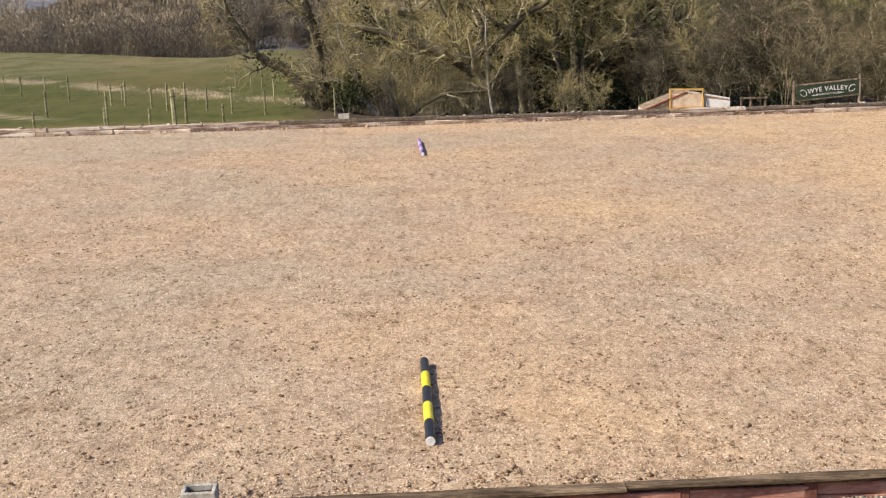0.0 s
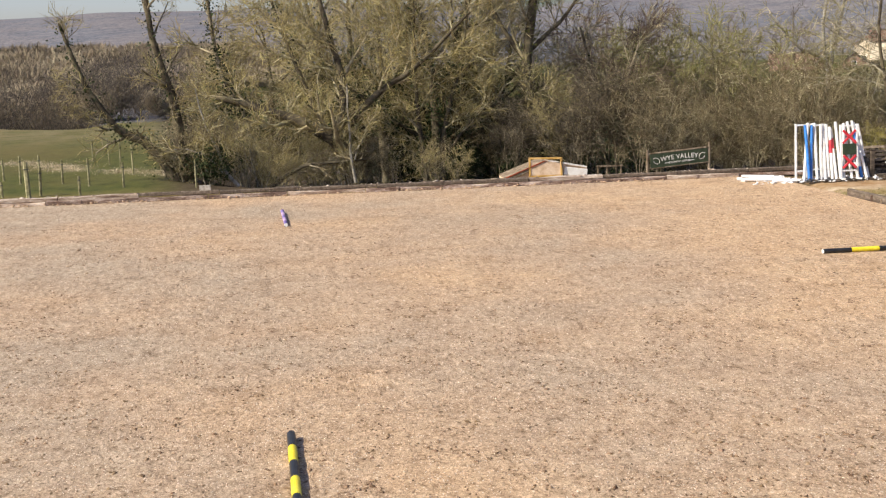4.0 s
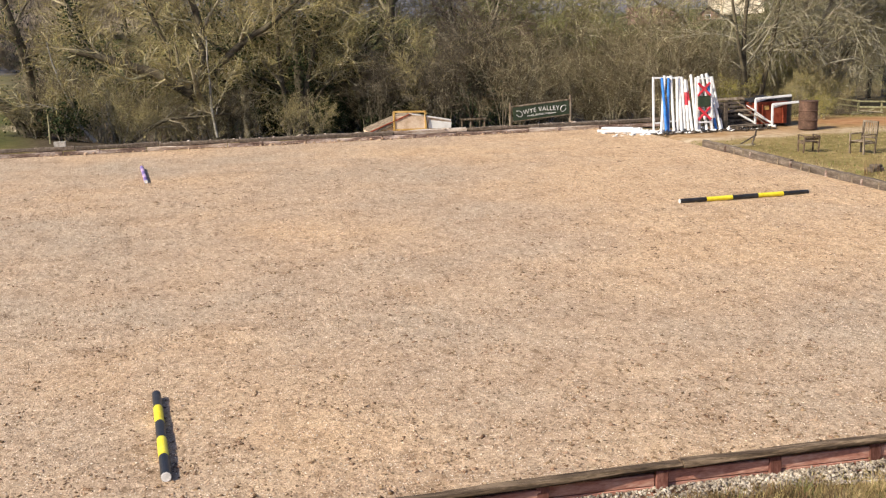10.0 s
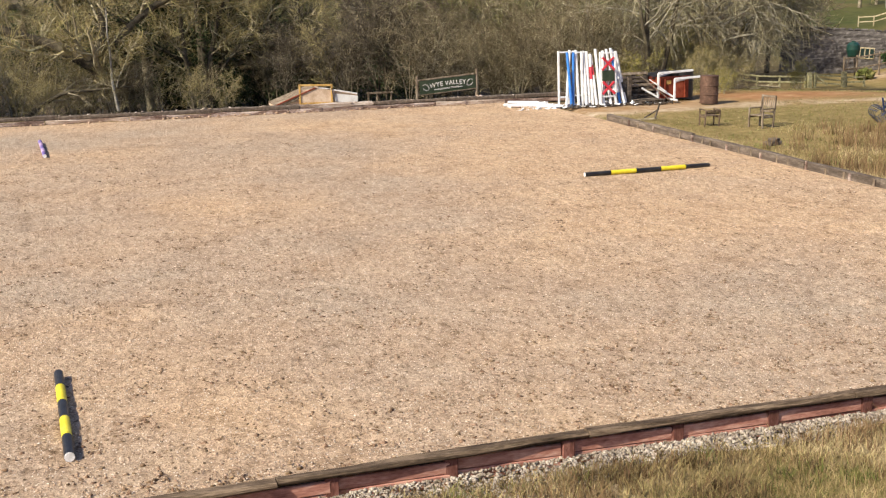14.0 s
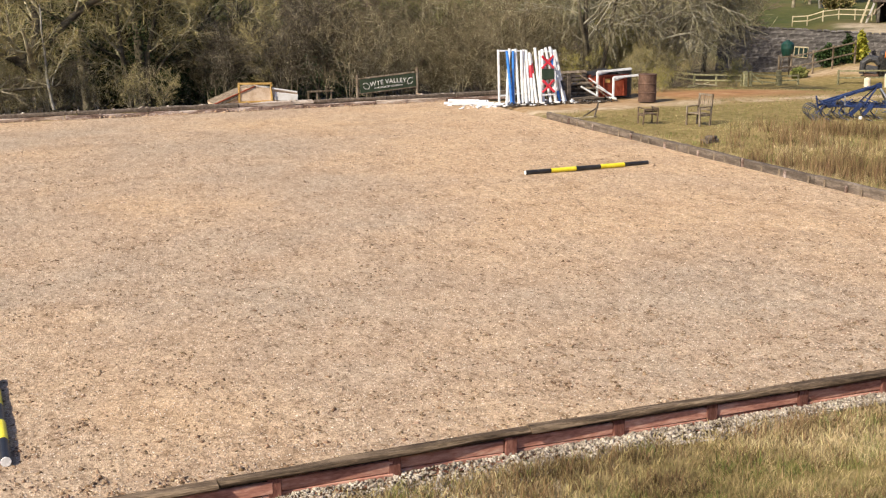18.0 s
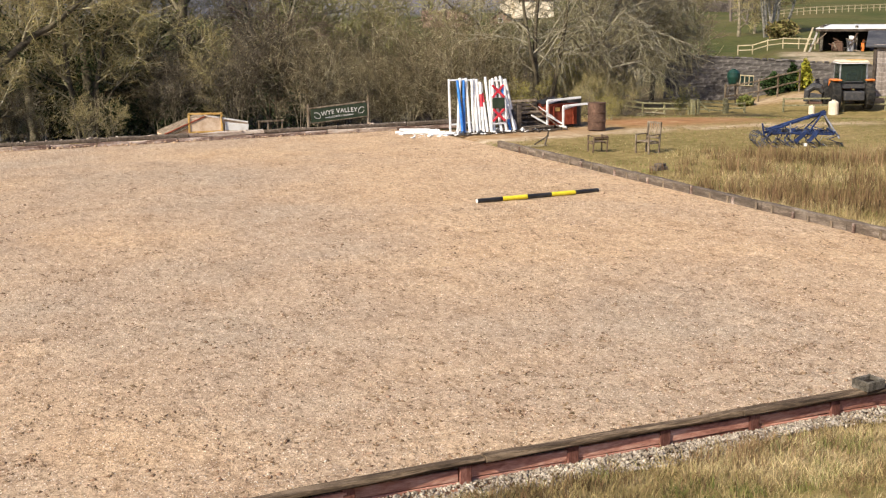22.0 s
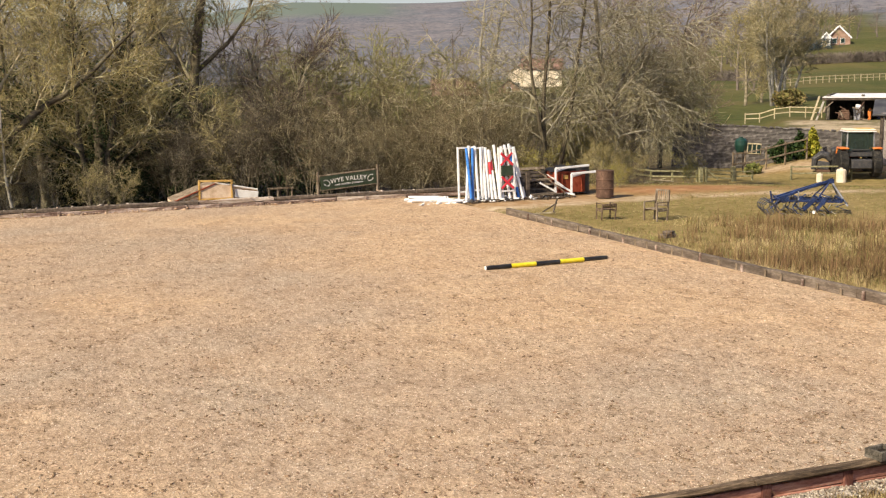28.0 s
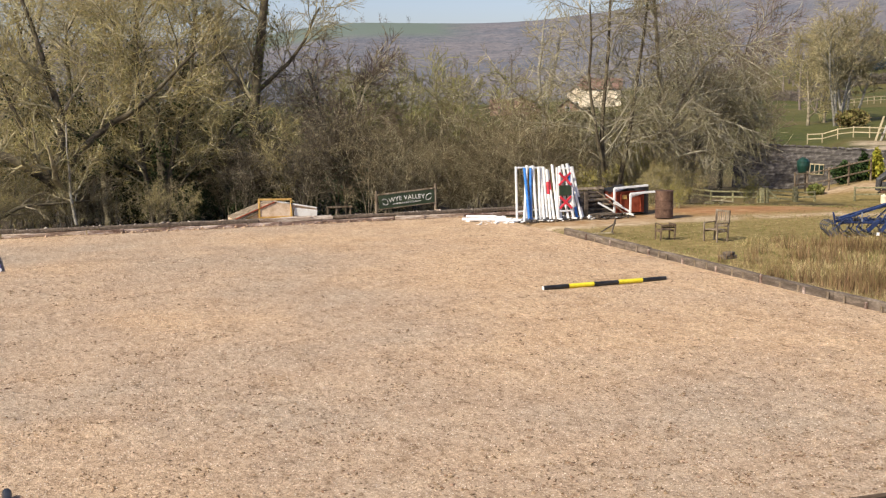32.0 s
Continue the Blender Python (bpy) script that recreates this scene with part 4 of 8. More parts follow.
def right_boards():
    e = thing("right_boards", pose(0, 0, 0), "low grey timber kickboards with pale stakes", "arena edging", kind="structure")
    planks = [sleeper_mesh("plank", 2.38, 0.13, 0.2, EDGE_GREY, 50 + k, 0.012) for k in range(3)]
    y, k = 9.2, 0
    while y < 30.2:
        o = part("plank", planks[k % 3], None, e)
        o.matrix_basis = pose(RIGHT_X + 0.03 + rng.uniform(-0.02, 0.02), y + 1.2, 0.11 + rng.uniform(-0.025, 0.02), rng.uniform(-5, 3), rng.uniform(-0.5, 0.5), 90 + rng.uniform(-0.6, 0.6))
        y, k = y + 2.4, k + 1
    stake = Shape().box(0.05, 0.06, 0.22, bevel=0.01).mesh("stake", WORN_BROWN)
    pale = Shape().box(0.035, 0.05, 0.2, bevel=0.008).mesh("stake", OLD_WOOD)
    for i in range(38):
        part("stake", (stake, pale, pale)[i % 3], None, e).matrix_basis = pose(RIGHT_X - 0.05, 9.6 + 0.55 * i + rng.uniform(-0.2, 0.2), 0.07 + rng.uniform(-0.03, 0.03), 0, rng.uniform(-5, 5), rng.uniform(-8, 8))
    return e


far_boards()
right_boards()
scatter("board_rubble", 700, lambda r, n: np.stack([-27 + 41.5 * r.random(n), FAR_Y - 0.10 - 0.22 * r.random(n) ** 2, 0.02 + 0.05 * r.random(n)], -1), (0.015, 0.06), CRUMB, "pale lumps of footing and splinters along the far sleepers", "debris", flat=0.7, seed=46)
scatter("board_splinters", 120, lambda r, n: np.stack([-27 + 41.5 * r.random(n), FAR_Y - 0.02 + 0.12 * r.random(n), np.full(n, 0.265)], -1), (0.03, 0.10), SLEEPER_PALE, "bleached splinters on top of the far sleepers", "debris", flat=0.35, seed=47)


# ---------------------------------------------------------------- poles on the arena
def striped_pole(end_a, end_b, bands, label, r=0.048):
    a, b = Vector(end_a), Vector(end_b)
    d = (b - a).normalized()
    length = (b - a).length
    e = thing("ground_pole", Matrix.Translation((a + b) / 2), label, "jump pole", "poles on the arena")
    off = -length / 2
    for i, (share, mat, name) in enumerate(bands):
        piece = Shape()
        l = share * length
        piece.tube([d * (off + 0.001 * (i > 0)), d * (off + l)], r + 0.0006 * (i % 2), 16)
        part(name, piece, mat, e)
        off += l
    for s, m in ((-1, WHITE_PAINT), (1, WHITE_PAINT)):
        cap = Shape().tube([d * (s * length / 2), d * (s * (length / 2 + 0.006))], [r * 0.96, r * 0.9], 16)
        part("end_cap", cap, m, e)
    return e


FIVE = [(0.2, BLACK_PAINT, "band"), (0.2, YELLOW_PAINT, "band"), (0.2, BLACK_PAINT, "band"), (0.2, YELLOW_PAINT, "band"), (0.2, BLACK_PAINT, "band")]
YB = "black and yellow striped pole lying on the footing"
striped_pole((-0.18, 10.21, 0.05), (-0.26, 12.62, 0.05), FIVE, YB)
striped_pole((10.22, 22.24, 0.05), (13.21, 22.38, 0.05), FIVE, YB)
striped_pole((-11.43, 22.16, 0.05), (-8.47, 22.17, 0.05), FIVE, YB)
striped_pole((-0.47, 29.72, 0.05), (-0.60, 32.62, 0.05), [(0.2, PURPLE_PAINT, "band"), (0.2, LILAC_PAINT, "band"), (0.2, PURPLE_PAINT, "band"), (0.2, LILAC_PAINT, "band"), (0.2, PURPLE_PAINT, "band")],
             "purple and white pole lying on the footing")
GREYBAND = [(0.18, BLACK_PAINT, "band"), (0.2, WHITE_PAINT, "band"), (0.22, BLACK_PAINT, "band"), (0.2, WHITE_PAINT, "band"), (0.2, BLACK_PAINT, "band")]
striped_pole((-15.37, 26.4, 0.05), (-16.25, 29.1, 0.05), GREYBAND, "black and white pole lying on the footing")
striped_pole((-15.52, 26.45, 0.05), (-16.42, 29.05, 0.05), GREYBAND, "black and white pole lying beside another")


SOIL = material("dark_soil", [(0.012, 0.009, 0.007), (0.028, 0.021, 0.015), (0.05, 0.038, 0.027)], 20, 90, 0.95, 0.6)


def planter(x, y, z, turn, label, w=0.32, d=0.26, h=0.17, stone=CONCRETE):
    e = thing("stone_trough", pose(x, y, z, 0, 0, turn), label, "planter", "troughs on the boards")
    t = 0.035
    for name, sx, sy, sz, px_, py, pz in (("wall", w, t, h, 0, -d / 2 + t / 2, h / 2), ("wall", w, t, h, 0, d / 2 - t / 2, h / 2),
                                           ("wall", t, d - 2 * t, h, -w / 2 + t / 2, 0, h / 2), ("wall", t, d - 2 * t, h, w / 2 - t / 2, 0, h / 2)):
        part(name, Shape().box(sx, sy, sz, pose(px_, py, pz), 0.008), stone, e)
    part("soil", Shape().box(w - 2 * t, d - 2 * t, h * 0.6, pose(0, 0, h * 0.31), 0.004), SOIL, e, "dark soil")
    return e


planter(8.46, 8.91, 0.215, 8, "small weathered stone trough with dark soil on the cap", 0.265, 0.21, 0.10)
planter(-1.97, 8.66, 0.213, 3, "small stone trough with dark soil standing on the cap", 0.27, 0.2, 0.12, PALE_STONE)
planter(-14.45, FAR_Y + 0.05, 0.275, 0, "small pale trough on the far sleepers", 0.34, 0.2, 0.15, PALE_STONE)
planter(-2.98, FAR_Y + 0.05, 0.275, 0, "small pale trough on the far sleepers", 0.34, 0.2, 0.15, PALE_STONE)


# ---------------------------------------------------------------- trees
def rods(lines, sides):
    """Vertices and faces of many tapered rods; each line is (points, radii) with the same count of points."""
    P = np.array([l[0] for l in lines], float)
    R = np.array([l[1] for l in lines], float)
    n, k, _ = P.shape
    d = np.gradient(P, axis=1)
    d /= np.linalg.norm(d, axis=2, keepdims=True) + 1e-9
    ref = np.where(np.abs(d[..., 2:3]) < 0.9, np.array([0, 0, 1.0]), np.array([1.0, 0, 0]))
    u = np.cross(d, ref)
    u /= np.linalg.norm(u, axis=2, keepdims=True) + 1e-9
    w = np.cross(d, u)
    a = np.arange(sides) * 2 * np.pi / sides
    V = P[:, :, None] + (u[:, :, None] * np.cos(a)[:, None] + w[:, :, None] * np.sin(a)[:, None]) * R[:, :, None, None]
    i, s = np.meshgrid(np.arange(k - 1), np.arange(sides), indexing="ij")
    j = (s + 1) % sides
    q = np.stack([i * sides + s, i * sides + j, (i + 1) * sides + j, (i + 1) * sides + s], -1).reshape(-1, 4)
    F = (q[None] + (np.arange(n) * k * sides)[:, None, None]).reshape(-1, 4)
    return V.reshape(-1, 3), F


def grow(r, start, way, length, radius, steps, wobble, lift, taper=0.25):
    pts, p, d = [start], start.copy(), way / np.linalg.norm(way)
    for i in range(steps):
        d = d + r.normal(0, wobble, 3) + np.array([0, 0, lift])
        d /= np.linalg.norm(d)
        p = p + d * length / steps
        pts.append(p)
    return np.array(pts), radius * np.linspace(1, taper, steps + 1)


def offshoots(r, line, count, lo, hi, angle, length, ratio, steps, wobble, lift, thin=0.55):
    pts, rad = line
    out, k = [], len(pts) - 1
    for i in range(count):
        t = lo + (hi - lo) * (i + r.random()) / count
        f = t * k
        a = min(int(f), k - 1)
        p = pts[a] + (pts[a + 1] - pts[a]) * (f - a)
        d = pts[a + 1] - pts[a]
        d = d / np.linalg.norm(d)
        side = r.normal(0, 1, 3)
        side -= side.dot(d) * d
        side /= np.linalg.norm(side) + 1e-9
        ang = np.radians(angle * r.uniform(0.6, 1.35))
        way = d * np.cos(ang) + side * np.sin(ang)
        l = length * r.uniform(0.55, 1.15) * (1.15 - 0.55 * t)
        out.append(grow(r, p, way, l, max(0.004, rad[a] * ratio * r.uniform(0.7, 1.0)), steps, wobble, lift, thin))
    return out


def tree_meshes(seed, height, trunk_r, lean=(0, 0), limbs=9, spread=0.55, bark=None, twig=None, droop=0.0, stems=1, clear=0.25, ivy=0, twigs=7, fine=1, twig_r=0.0125, upright=45, sides=7, mids=7, lit=None):
    """Wood, twigs and ivy of one bare tree, rooted at the origin."""
    r = np.random.default_rng(seed)
    trunks = []
    for s in range(stems):
        way = np.array([lean[0] + r.normal(0, 0.07) * (1 + (stems > 1) * 3), lean[1] + r.normal(0, 0.07) * (1 + (stems > 1) * 3), 1.0])
        trunks.append(grow(r, np.array([r.normal(0, 0.12 * (stems > 1)), r.normal(0, 0.12 * (stems > 1)), -0.4]), way, height * r.uniform(0.8, 1.0), trunk_r * r.uniform(0.8, 1.0), 9, 0.07, 0.03, 0.15))
    big, mid, small, tiny = [], [], [], []
    for tr in trunks:
        big += offshoots(r, tr, limbs, clear, 0.97, upright, height * spread, 0.55, 6 if stems < 5 else 4, 0.14, 0.05 - droop * 0.5, 0.22)
    for b in big:
        mid += offshoots(r, b, mids, 0.2, 1.0, 48, height * spread * 0.42, 0.55, 5 if stems < 5 else 3, 0.16, 0.05 - droop, 0.3)
    for b in mid + [(t[0], t[1]) for t in big[::2]]:
        small += offshoots(r, b, twigs, 0.2, 1.0, 45, height * spread * 0.27, 0.5, 2, 0.15, 0.03 - droop * 1.6, 0.5)
    for b in small:
        tiny += offshoots(r, b, fine + 1, 0.15, 1.0, 38, height * spread * 0.19, 0.6, 1, 0.2, 0.02 - droop * 1.6, 0.6)
    small = [(p, np.clip(q, twig_r * 0.9, twig_r * 1.1)) for p, q in small]
    tiny = [(p, twig_r * np.linspace(0.5, 0.3, len(q))) for p, q in tiny]
    out = [("trunk" if stems == 1 else "stem", raw_mesh("trunk", *rods([t], sides + 2), bark, True)) for t in trunks]
    v2, f2 = rods(big, sides)
    v6, f6 = rods(small[::3], 3)
    small = [b for i, b in enumerate(small) if i % 3]
    v3, f3 = rods([(p, np.maximum(q, twig_r * np.linspace(1.1, 0.6, len(q)))) for p, q in mid], 3)
    out.append(("limbwork", raw_mesh("limbwork", v2, f2, bark, True)))
    # Mid branches and every third twig get the sunlit branch colour by default.
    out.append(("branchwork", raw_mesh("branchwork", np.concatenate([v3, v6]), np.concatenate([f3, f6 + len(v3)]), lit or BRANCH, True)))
    v4, f4 = rods(small, 3)
    v5, f5 = rods(tiny, 3)
    out.append(("crown", raw_mesh("crown", np.concatenate([v4, v5]), np.concatenate([f4, f5 + len(v4)]), twig)))
    if ivy:
        spots = []
        for t in (trunks + big[:4])[: 1 + stems + 3]:
            m = ivy
            f = r.random(m) ** 1.2 * (len(t[0]) - 1.01) * 0.75
            a = f.astype(int)
            p = t[0][a] + (t[0][a + 1] - t[0][a]) * (f - a)[:, None]
            spots.append(p + r.normal(0, 1, (m, 3)) * (t[1][a] * 1.1 + 0.10)[:, None])
        p = np.concatenate(spots)
        out.append(("ivy", leaf_mesh("ivy", p, 0.05, 0.11, IVY, r)))
    return out


def leaf_mesh(name, p, lo, hi, mat, r):
    """Folded leaves, each of two triangles with a crease."""
    n = len(p)
    s = r.uniform(lo, hi, n)[:, None]
    u = r.normal(0, 1, (n, 3))
    u /= np.linalg.norm(u, axis=1, keepdims=True)
    w = np.cross(u, r.normal(0, 1, (n, 3)))
    w /= np.linalg.norm(w, axis=1, keepdims=True) + 1e-9
    fold = np.cross(u, w) * 0.35
    v = np.stack([p, p + (u * 0.55 + w * 0.5 + fold) * s, p + u * s * 1.1, p + (u * 0.55 - w * 0.5 + fold) * s], 1)
    tri = np.array([(0, 1, 2), (0, 2, 3)])
    f = (tri[None] + 4 * np.arange(n)[:, None, None]).reshape(-1, 3)
    return raw_mesh(name, v.reshape(-1, 3), f, mat)


def make_tree(name, meshes, m, label, category="tree", group=""):
    e = thing(name, m, label, category, group)
    for pname, me in meshes:
        ob = part(pname, me, None, e)
        if pname in ("limbwork", "branchwork"):
            ob["kind"] = "stuff"
    return e


def at_polar(az, r, sink=0.0, turn=0.0, scale=1.0):
    x, y = r * math.sin(radians(az)), r * math.cos(radians(az))
    z = float(land_height(x, y))
    return Matrix.Translation((x, y, z - sink)) @ pose(0, 0, 0, 0, 0, turn) @ Matrix.Scale(scale, 4)


OAK = tree_meshes(1, 11, 0.32, limbs=11, spread=0.5, bark=BARK_DARK, twig=TWIG_OLIVE, clear=0.12, ivy=700, upright=58, twigs=7, fine=1, mids=9)
ASH = tree_meshes(2, 13, 0.24, limbs=12, spread=0.36, bark=BARK, twig=TWIG_GREY, clear=0.2, ivy=600, upright=38, twigs=7, fine=1, mids=9)
THICKET = tree_meshes(4, 5.5, 0.06, limbs=5, spread=0.5, bark=BARK, twig=TWIG_BROWN, stems=5, mids=5, clear=0.1, upright=40, twigs=6, fine=1, twig_r=0.011, sides=4)
THICKET_OLIVE = tree_meshes(5, 5.5, 0.06, limbs=5, spread=0.5, bark=BARK, twig=TWIG_OLIVE, stems=5, mids=5, clear=0.08, upright=45, twigs=6, fine=1, twig_r=0.011, sides=4)
# Scrub in dark copies of bark and twigs, standing in for tree shade.
THICKET_SHADED = tree_meshes(14, 5.5, 0.06, limbs=5, spread=0.5, bark=BARK_DARK, twig=TWIG_SHADED, stems=5, mids=5, clear=0.1, upright=40, twigs=6, fine=1, twig_r=0.011, sides=4, lit=BARK)
# Pale stems and twigs stand in for sunlight on the front scrub.
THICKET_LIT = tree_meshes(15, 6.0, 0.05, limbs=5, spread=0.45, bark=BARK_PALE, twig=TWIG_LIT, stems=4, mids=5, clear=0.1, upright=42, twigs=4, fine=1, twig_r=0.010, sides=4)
WILLOW = tree_meshes(6, 11, 0.3, limbs=13, spread=0.5, bark=BARK_WILLOW, twig=TWIG_GREY, clear=0.15, droop=0.09, stems=2, mids=6, upright=52, twigs=5, fine=1)
OSIER = tree_meshes(7, 6.0, 0.05, limbs=5, spread=0.4, bark=BARK, twig=TWIG_YELLOW, stems=7, mids=4, clear=0.15, upright=25, twigs=6, fine=1, twig_r=0.011, sides=4)
BIRCH = tree_meshes(8, 12, 0.24, limbs=9, spread=0.42, bark=BARK_PALE, twig=TWIG_GREY, stems=3, mids=6, clear=0.3, upright=42, twigs=6, fine=2, twig_r=0.028)
FIELD_OAK = tree_meshes(12, 10, 0.25, limbs=12, spread=0.5, bark=BARK, twig=TWIG_OLIVE, clear=0.15, mids=8, upright=52, twigs=7, fine=1, twig_r=0.026)

def curve_through(pts, r0, r1, r, n=9, wob=0.06):
    """A limb through a few knots (x, z), wandering a little to and fro."""
    pts = np.array([(p[0], 0.0, p[1]) for p in pts], float)
    t = np.linspace(0, len(pts) - 1, n)
    i = np.clip(t.astype(int), 0, len(pts) - 2)
    f = (t - i)[:, None]
    p0, p1, p2, p3 = pts[np.maximum(i - 1, 0)], pts[i], pts[i + 1], pts[np.minimum(i + 2, len(pts) - 1)]
    out = 0.5 * (2 * p1 + (p2 - p0) * f + (2 * p0 - 5 * p1 + 4 * p2 - p3) * f**2 + (3 * p1 - p0 - 3 * p2 + p3) * f**3)
    out += np.cumsum(r.normal(0, wob, (n, 3)) * [0.5, 1.6, 0.5], 0)
    return out, np.linspace(r0, r1, n)


def limbed_tree(name, x, y, limbs, bark, twig, label, seed, reach=2.4, per=10, mids=6, twigs=5, fine=1, ivy=0, twig_r=0.012, lift=0.05, droop=0.0, bough=None, mid_r=0.0, leaf=None):
    """A tree with its own chosen main limbs; branches and twigs grow from them."""
    r = np.random.default_rng(seed)
    main = [curve_through(p, a, b, r) for p, a, b in limbs]
    big, mid, small, tiny = [], [], [], []
    for l in main:
        big += offshoots(r, l, per, 0.22, 1.0, 52, reach, 0.5, 5, 0.15, lift - droop, 0.25)
    for b in big:
        mid += offshoots(r, b, mids, 0.2, 1.0, 48, reach * 0.5, 0.55, 4, 0.16, lift - droop, 0.35)
    for b in mid + big[::2]:
        small += offshoots(r, b, twigs, 0.15, 1.0, 45, reach * 0.38, 0.55, 2, 0.14, 0.02 - droop * 2, 0.5)
    for b in small:
        tiny += offshoots(r, b, fine + 1, 0.15, 1.0, 38, reach * 0.24, 0.6, 1, 0.2, 0.0 - droop * 2, 0.6)
    small = [(p, np.clip(q, twig_r * 0.9, twig_r * 1.1)) for p, q in small]
    tiny = [(p, twig_r * np.linspace(0.5, 0.3, len(q))) for p, q in tiny]
    mid_r = mid_r or 0.012
    if mid_r:
        mid = [(p, np.maximum(q, mid_r * np.linspace(1.2, 0.6, len(q)))) for p, q in mid]
        big = [(p, np.maximum(q, mid_r * np.linspace(1.9, 1.0, len(q)))) for p, q in big]
    e = thing(name, pose(x, y, float(land_height(x, y))), label, "tree")
    for l in main:
        part("limb", raw_mesh("limb", *rods([l], 9), bark, True), None, e)
    v2, f2 = rods(big, 6)
    v3, f3 = rods(mid, 4)
    v6, f6 = rods(small[::3], 3)
    small = [b for i, b in enumerate(small) if i % 3]
    # Boughs use the sunlit branch colour unless another material is given.
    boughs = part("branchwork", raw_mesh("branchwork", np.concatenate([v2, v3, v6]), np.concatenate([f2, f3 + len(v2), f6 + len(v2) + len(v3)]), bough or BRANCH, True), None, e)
    boughs["kind"] = "stuff"
    v4, f4 = rods(small, 3)
    v5, f5 = rods(tiny, 3)
    part("crown", raw_mesh("crown", np.concatenate([v4, v5]), np.concatenate([f4, f5 + len(v4)]), twig), None, e)
    if ivy:
        spots = []
        for l in main[:1] if leaf else main:
            f = r.random(ivy) ** 1.1 * (len(l[0]) - 1.01)
            k = f.astype(int)
            p = l[0][k] + (l[0][k + 1] - l[0][k]) * (f - k)[:, None]
            spots.append(p + r.normal(0, 1, (ivy, 3)) * (l[1][k] * 0.9 + 0.12)[:, None])
        part("ivy", leaf_mesh("ivy", np.concatenate(spots), 0.05, 0.10, leaf or IVY, r), None, e)
    return e


limbed_tree("leaning_tree", -4.5, 44.0, [([(0, 0), (-0.95, 1.3), (-1.85, 1.7), (-2.35, 2.35), (-3.15, 3.8), (-3.7, 5.6)], 0.22, 0.05), ([(0.3, 0), (0, 2.8), (-0.5, 4.4), (-0.9, 7.5)], 0.22, 0.07)],
            BARK_DARK, TWIG_OLIVE, "leaning bare tree hung with dark ivy at the wood's edge", 101, 1.7, 9, mids=5, twigs=4, ivy=700, twig_r=0.009, mid_r=0.009, bough=BARK)
limbed_tree("pale_sapling", -2.3, 42.6, [([(0, 0), (-0.48, 0.65), (-0.75, 1.5), (-1.1, 2.2), (-1.5, 3.6)], 0.07, 0.02), ([(-0.45, 0.6), (-1.1, 1.2), (-1.7, 1.4), (-2.3, 1.4)], 0.03, 0.012)],
            BARK_WHITE, TWIG_OLIVE, "slim pale-barked leaning tree", 102, 1.1, 8, 4, 3, 1)
limbed_tree("great_oak", 1.9, 43.9, [([(0, 0), (-0.2, 1.25), (-0.85, 2.0), (-2.0, 2.6), (-3.2, 3.05), (-4.9, 3.6)], 0.36, 0.11), ([(-0.6, 1.7), (-0.3, 3.6), (-0.7, 5.4), (-1.4, 8.0)], 0.18, 0.06), ([(-0.3, 2.0), (1.3, 3.6), (2.6, 4.4), (4.4, 6.2)], 0.15, 0.05), ([(-1.4, 3.1), (-2.0, 4.8), (-2.6, 7.0)], 0.10, 0.04)],
            BARK_DARK, TWIG_OLIVE, "large bare oak with a heavy dark sprawling limb", 103, 2.1, 9, 6, 5, 1, ivy=250)
limbed_tree("ivy_tree", -1.6, 45.0, [([(0, 0), (-0.5, 2.9), (-1.1, 3.9), (-1.5, 5.3), (-1.7, 8.0)], 0.16, 0.05)], BARK, TWIG_OLIVE, "bare tree with its trunk wrapped in ivy", 104, 2.0, 12, ivy=1500)
limbed_tree("pale_sapling", 1.9, 42.6, [([(0, 0), (-0.15, 1.0), (-0.2, 2.4), (-0.1, 3.6)], 0.06, 0.02), ([(0.0, 0.9), (0.35, 1.8), (0.6, 2.3)], 0.03, 0.012)], BARK_WHITE, TWIG_OLIVE, "slim pale-barked upright tree", 105, 1.0, 8, 4, 3, 1)
limbed_tree("fallen_branch", -1.2, 43.0, [([(0, 0), (1.1, 0.75), (2.0, 0.85), (3.6, 0.95)], 0.09, 0.03)], BARK_DARK, TWIG_BROWN, "low sprawling branch behind the boards", 106, 1.0, 8, 3, 3, 1, bough=BARK)
limbed_tree("ash_tree", 9.1, 48.0, [([(0, 0), (0.1, 4.5), (0.6, 9.0), (0.9, 12.0)], 0.26, 0.12), ([(0.3, 5.5), (1.8, 7.0), (2.8, 8.8)], 0.10, 0.04), ([(0.2, 5.0), (-1.2, 7.2), (-1.8, 10)], 0.11, 0.04)], BARK_DARK, TWIG_GREY, "tall dark tree with mossy ivy, coloured as sunlit, up its straight trunk", 107, 2.3, 9, ivy=1500, leaf=IVY_LIT)
limbed_tree("hazel_tree", 5.3, 45.5, [([(0, 0), (0.3, 2.6), (0.9, 4.6), (1.2, 7.4)], 0.10, 0.04), ([(-0.5, 0), (-0.9, 3.2), (-1.0, 7.5)], 0.11, 0.04), ([(0.3, 1.2), (1.7, 2.6), (3.4, 3.2)], 0.06, 0.02)], BARK_DARK, TWIG_OLIVE, "spreading bare tree with brown twigs", 108, 2.2, 11, ivy=250)
limbed_tree("field_maple", 12.2, 48.0, [([(0, 0), (0.2, 3), (-0.6, 6.3)], 0.15, 0.05), ([(0.1, 1.5), (1.2, 4.0), (1.8, 6.0)], 0.11, 0.04)], BARK, TWIG_RUSSET, "bare rounded tree with dusky brown twigs", 109, 2.3, 13, ivy=200)
WILLOWY = dict(per=13, mids=6, twigs=4, fine=1, twig_r=0.010, bough=BARK_WILLOW, mid_r=0.014)
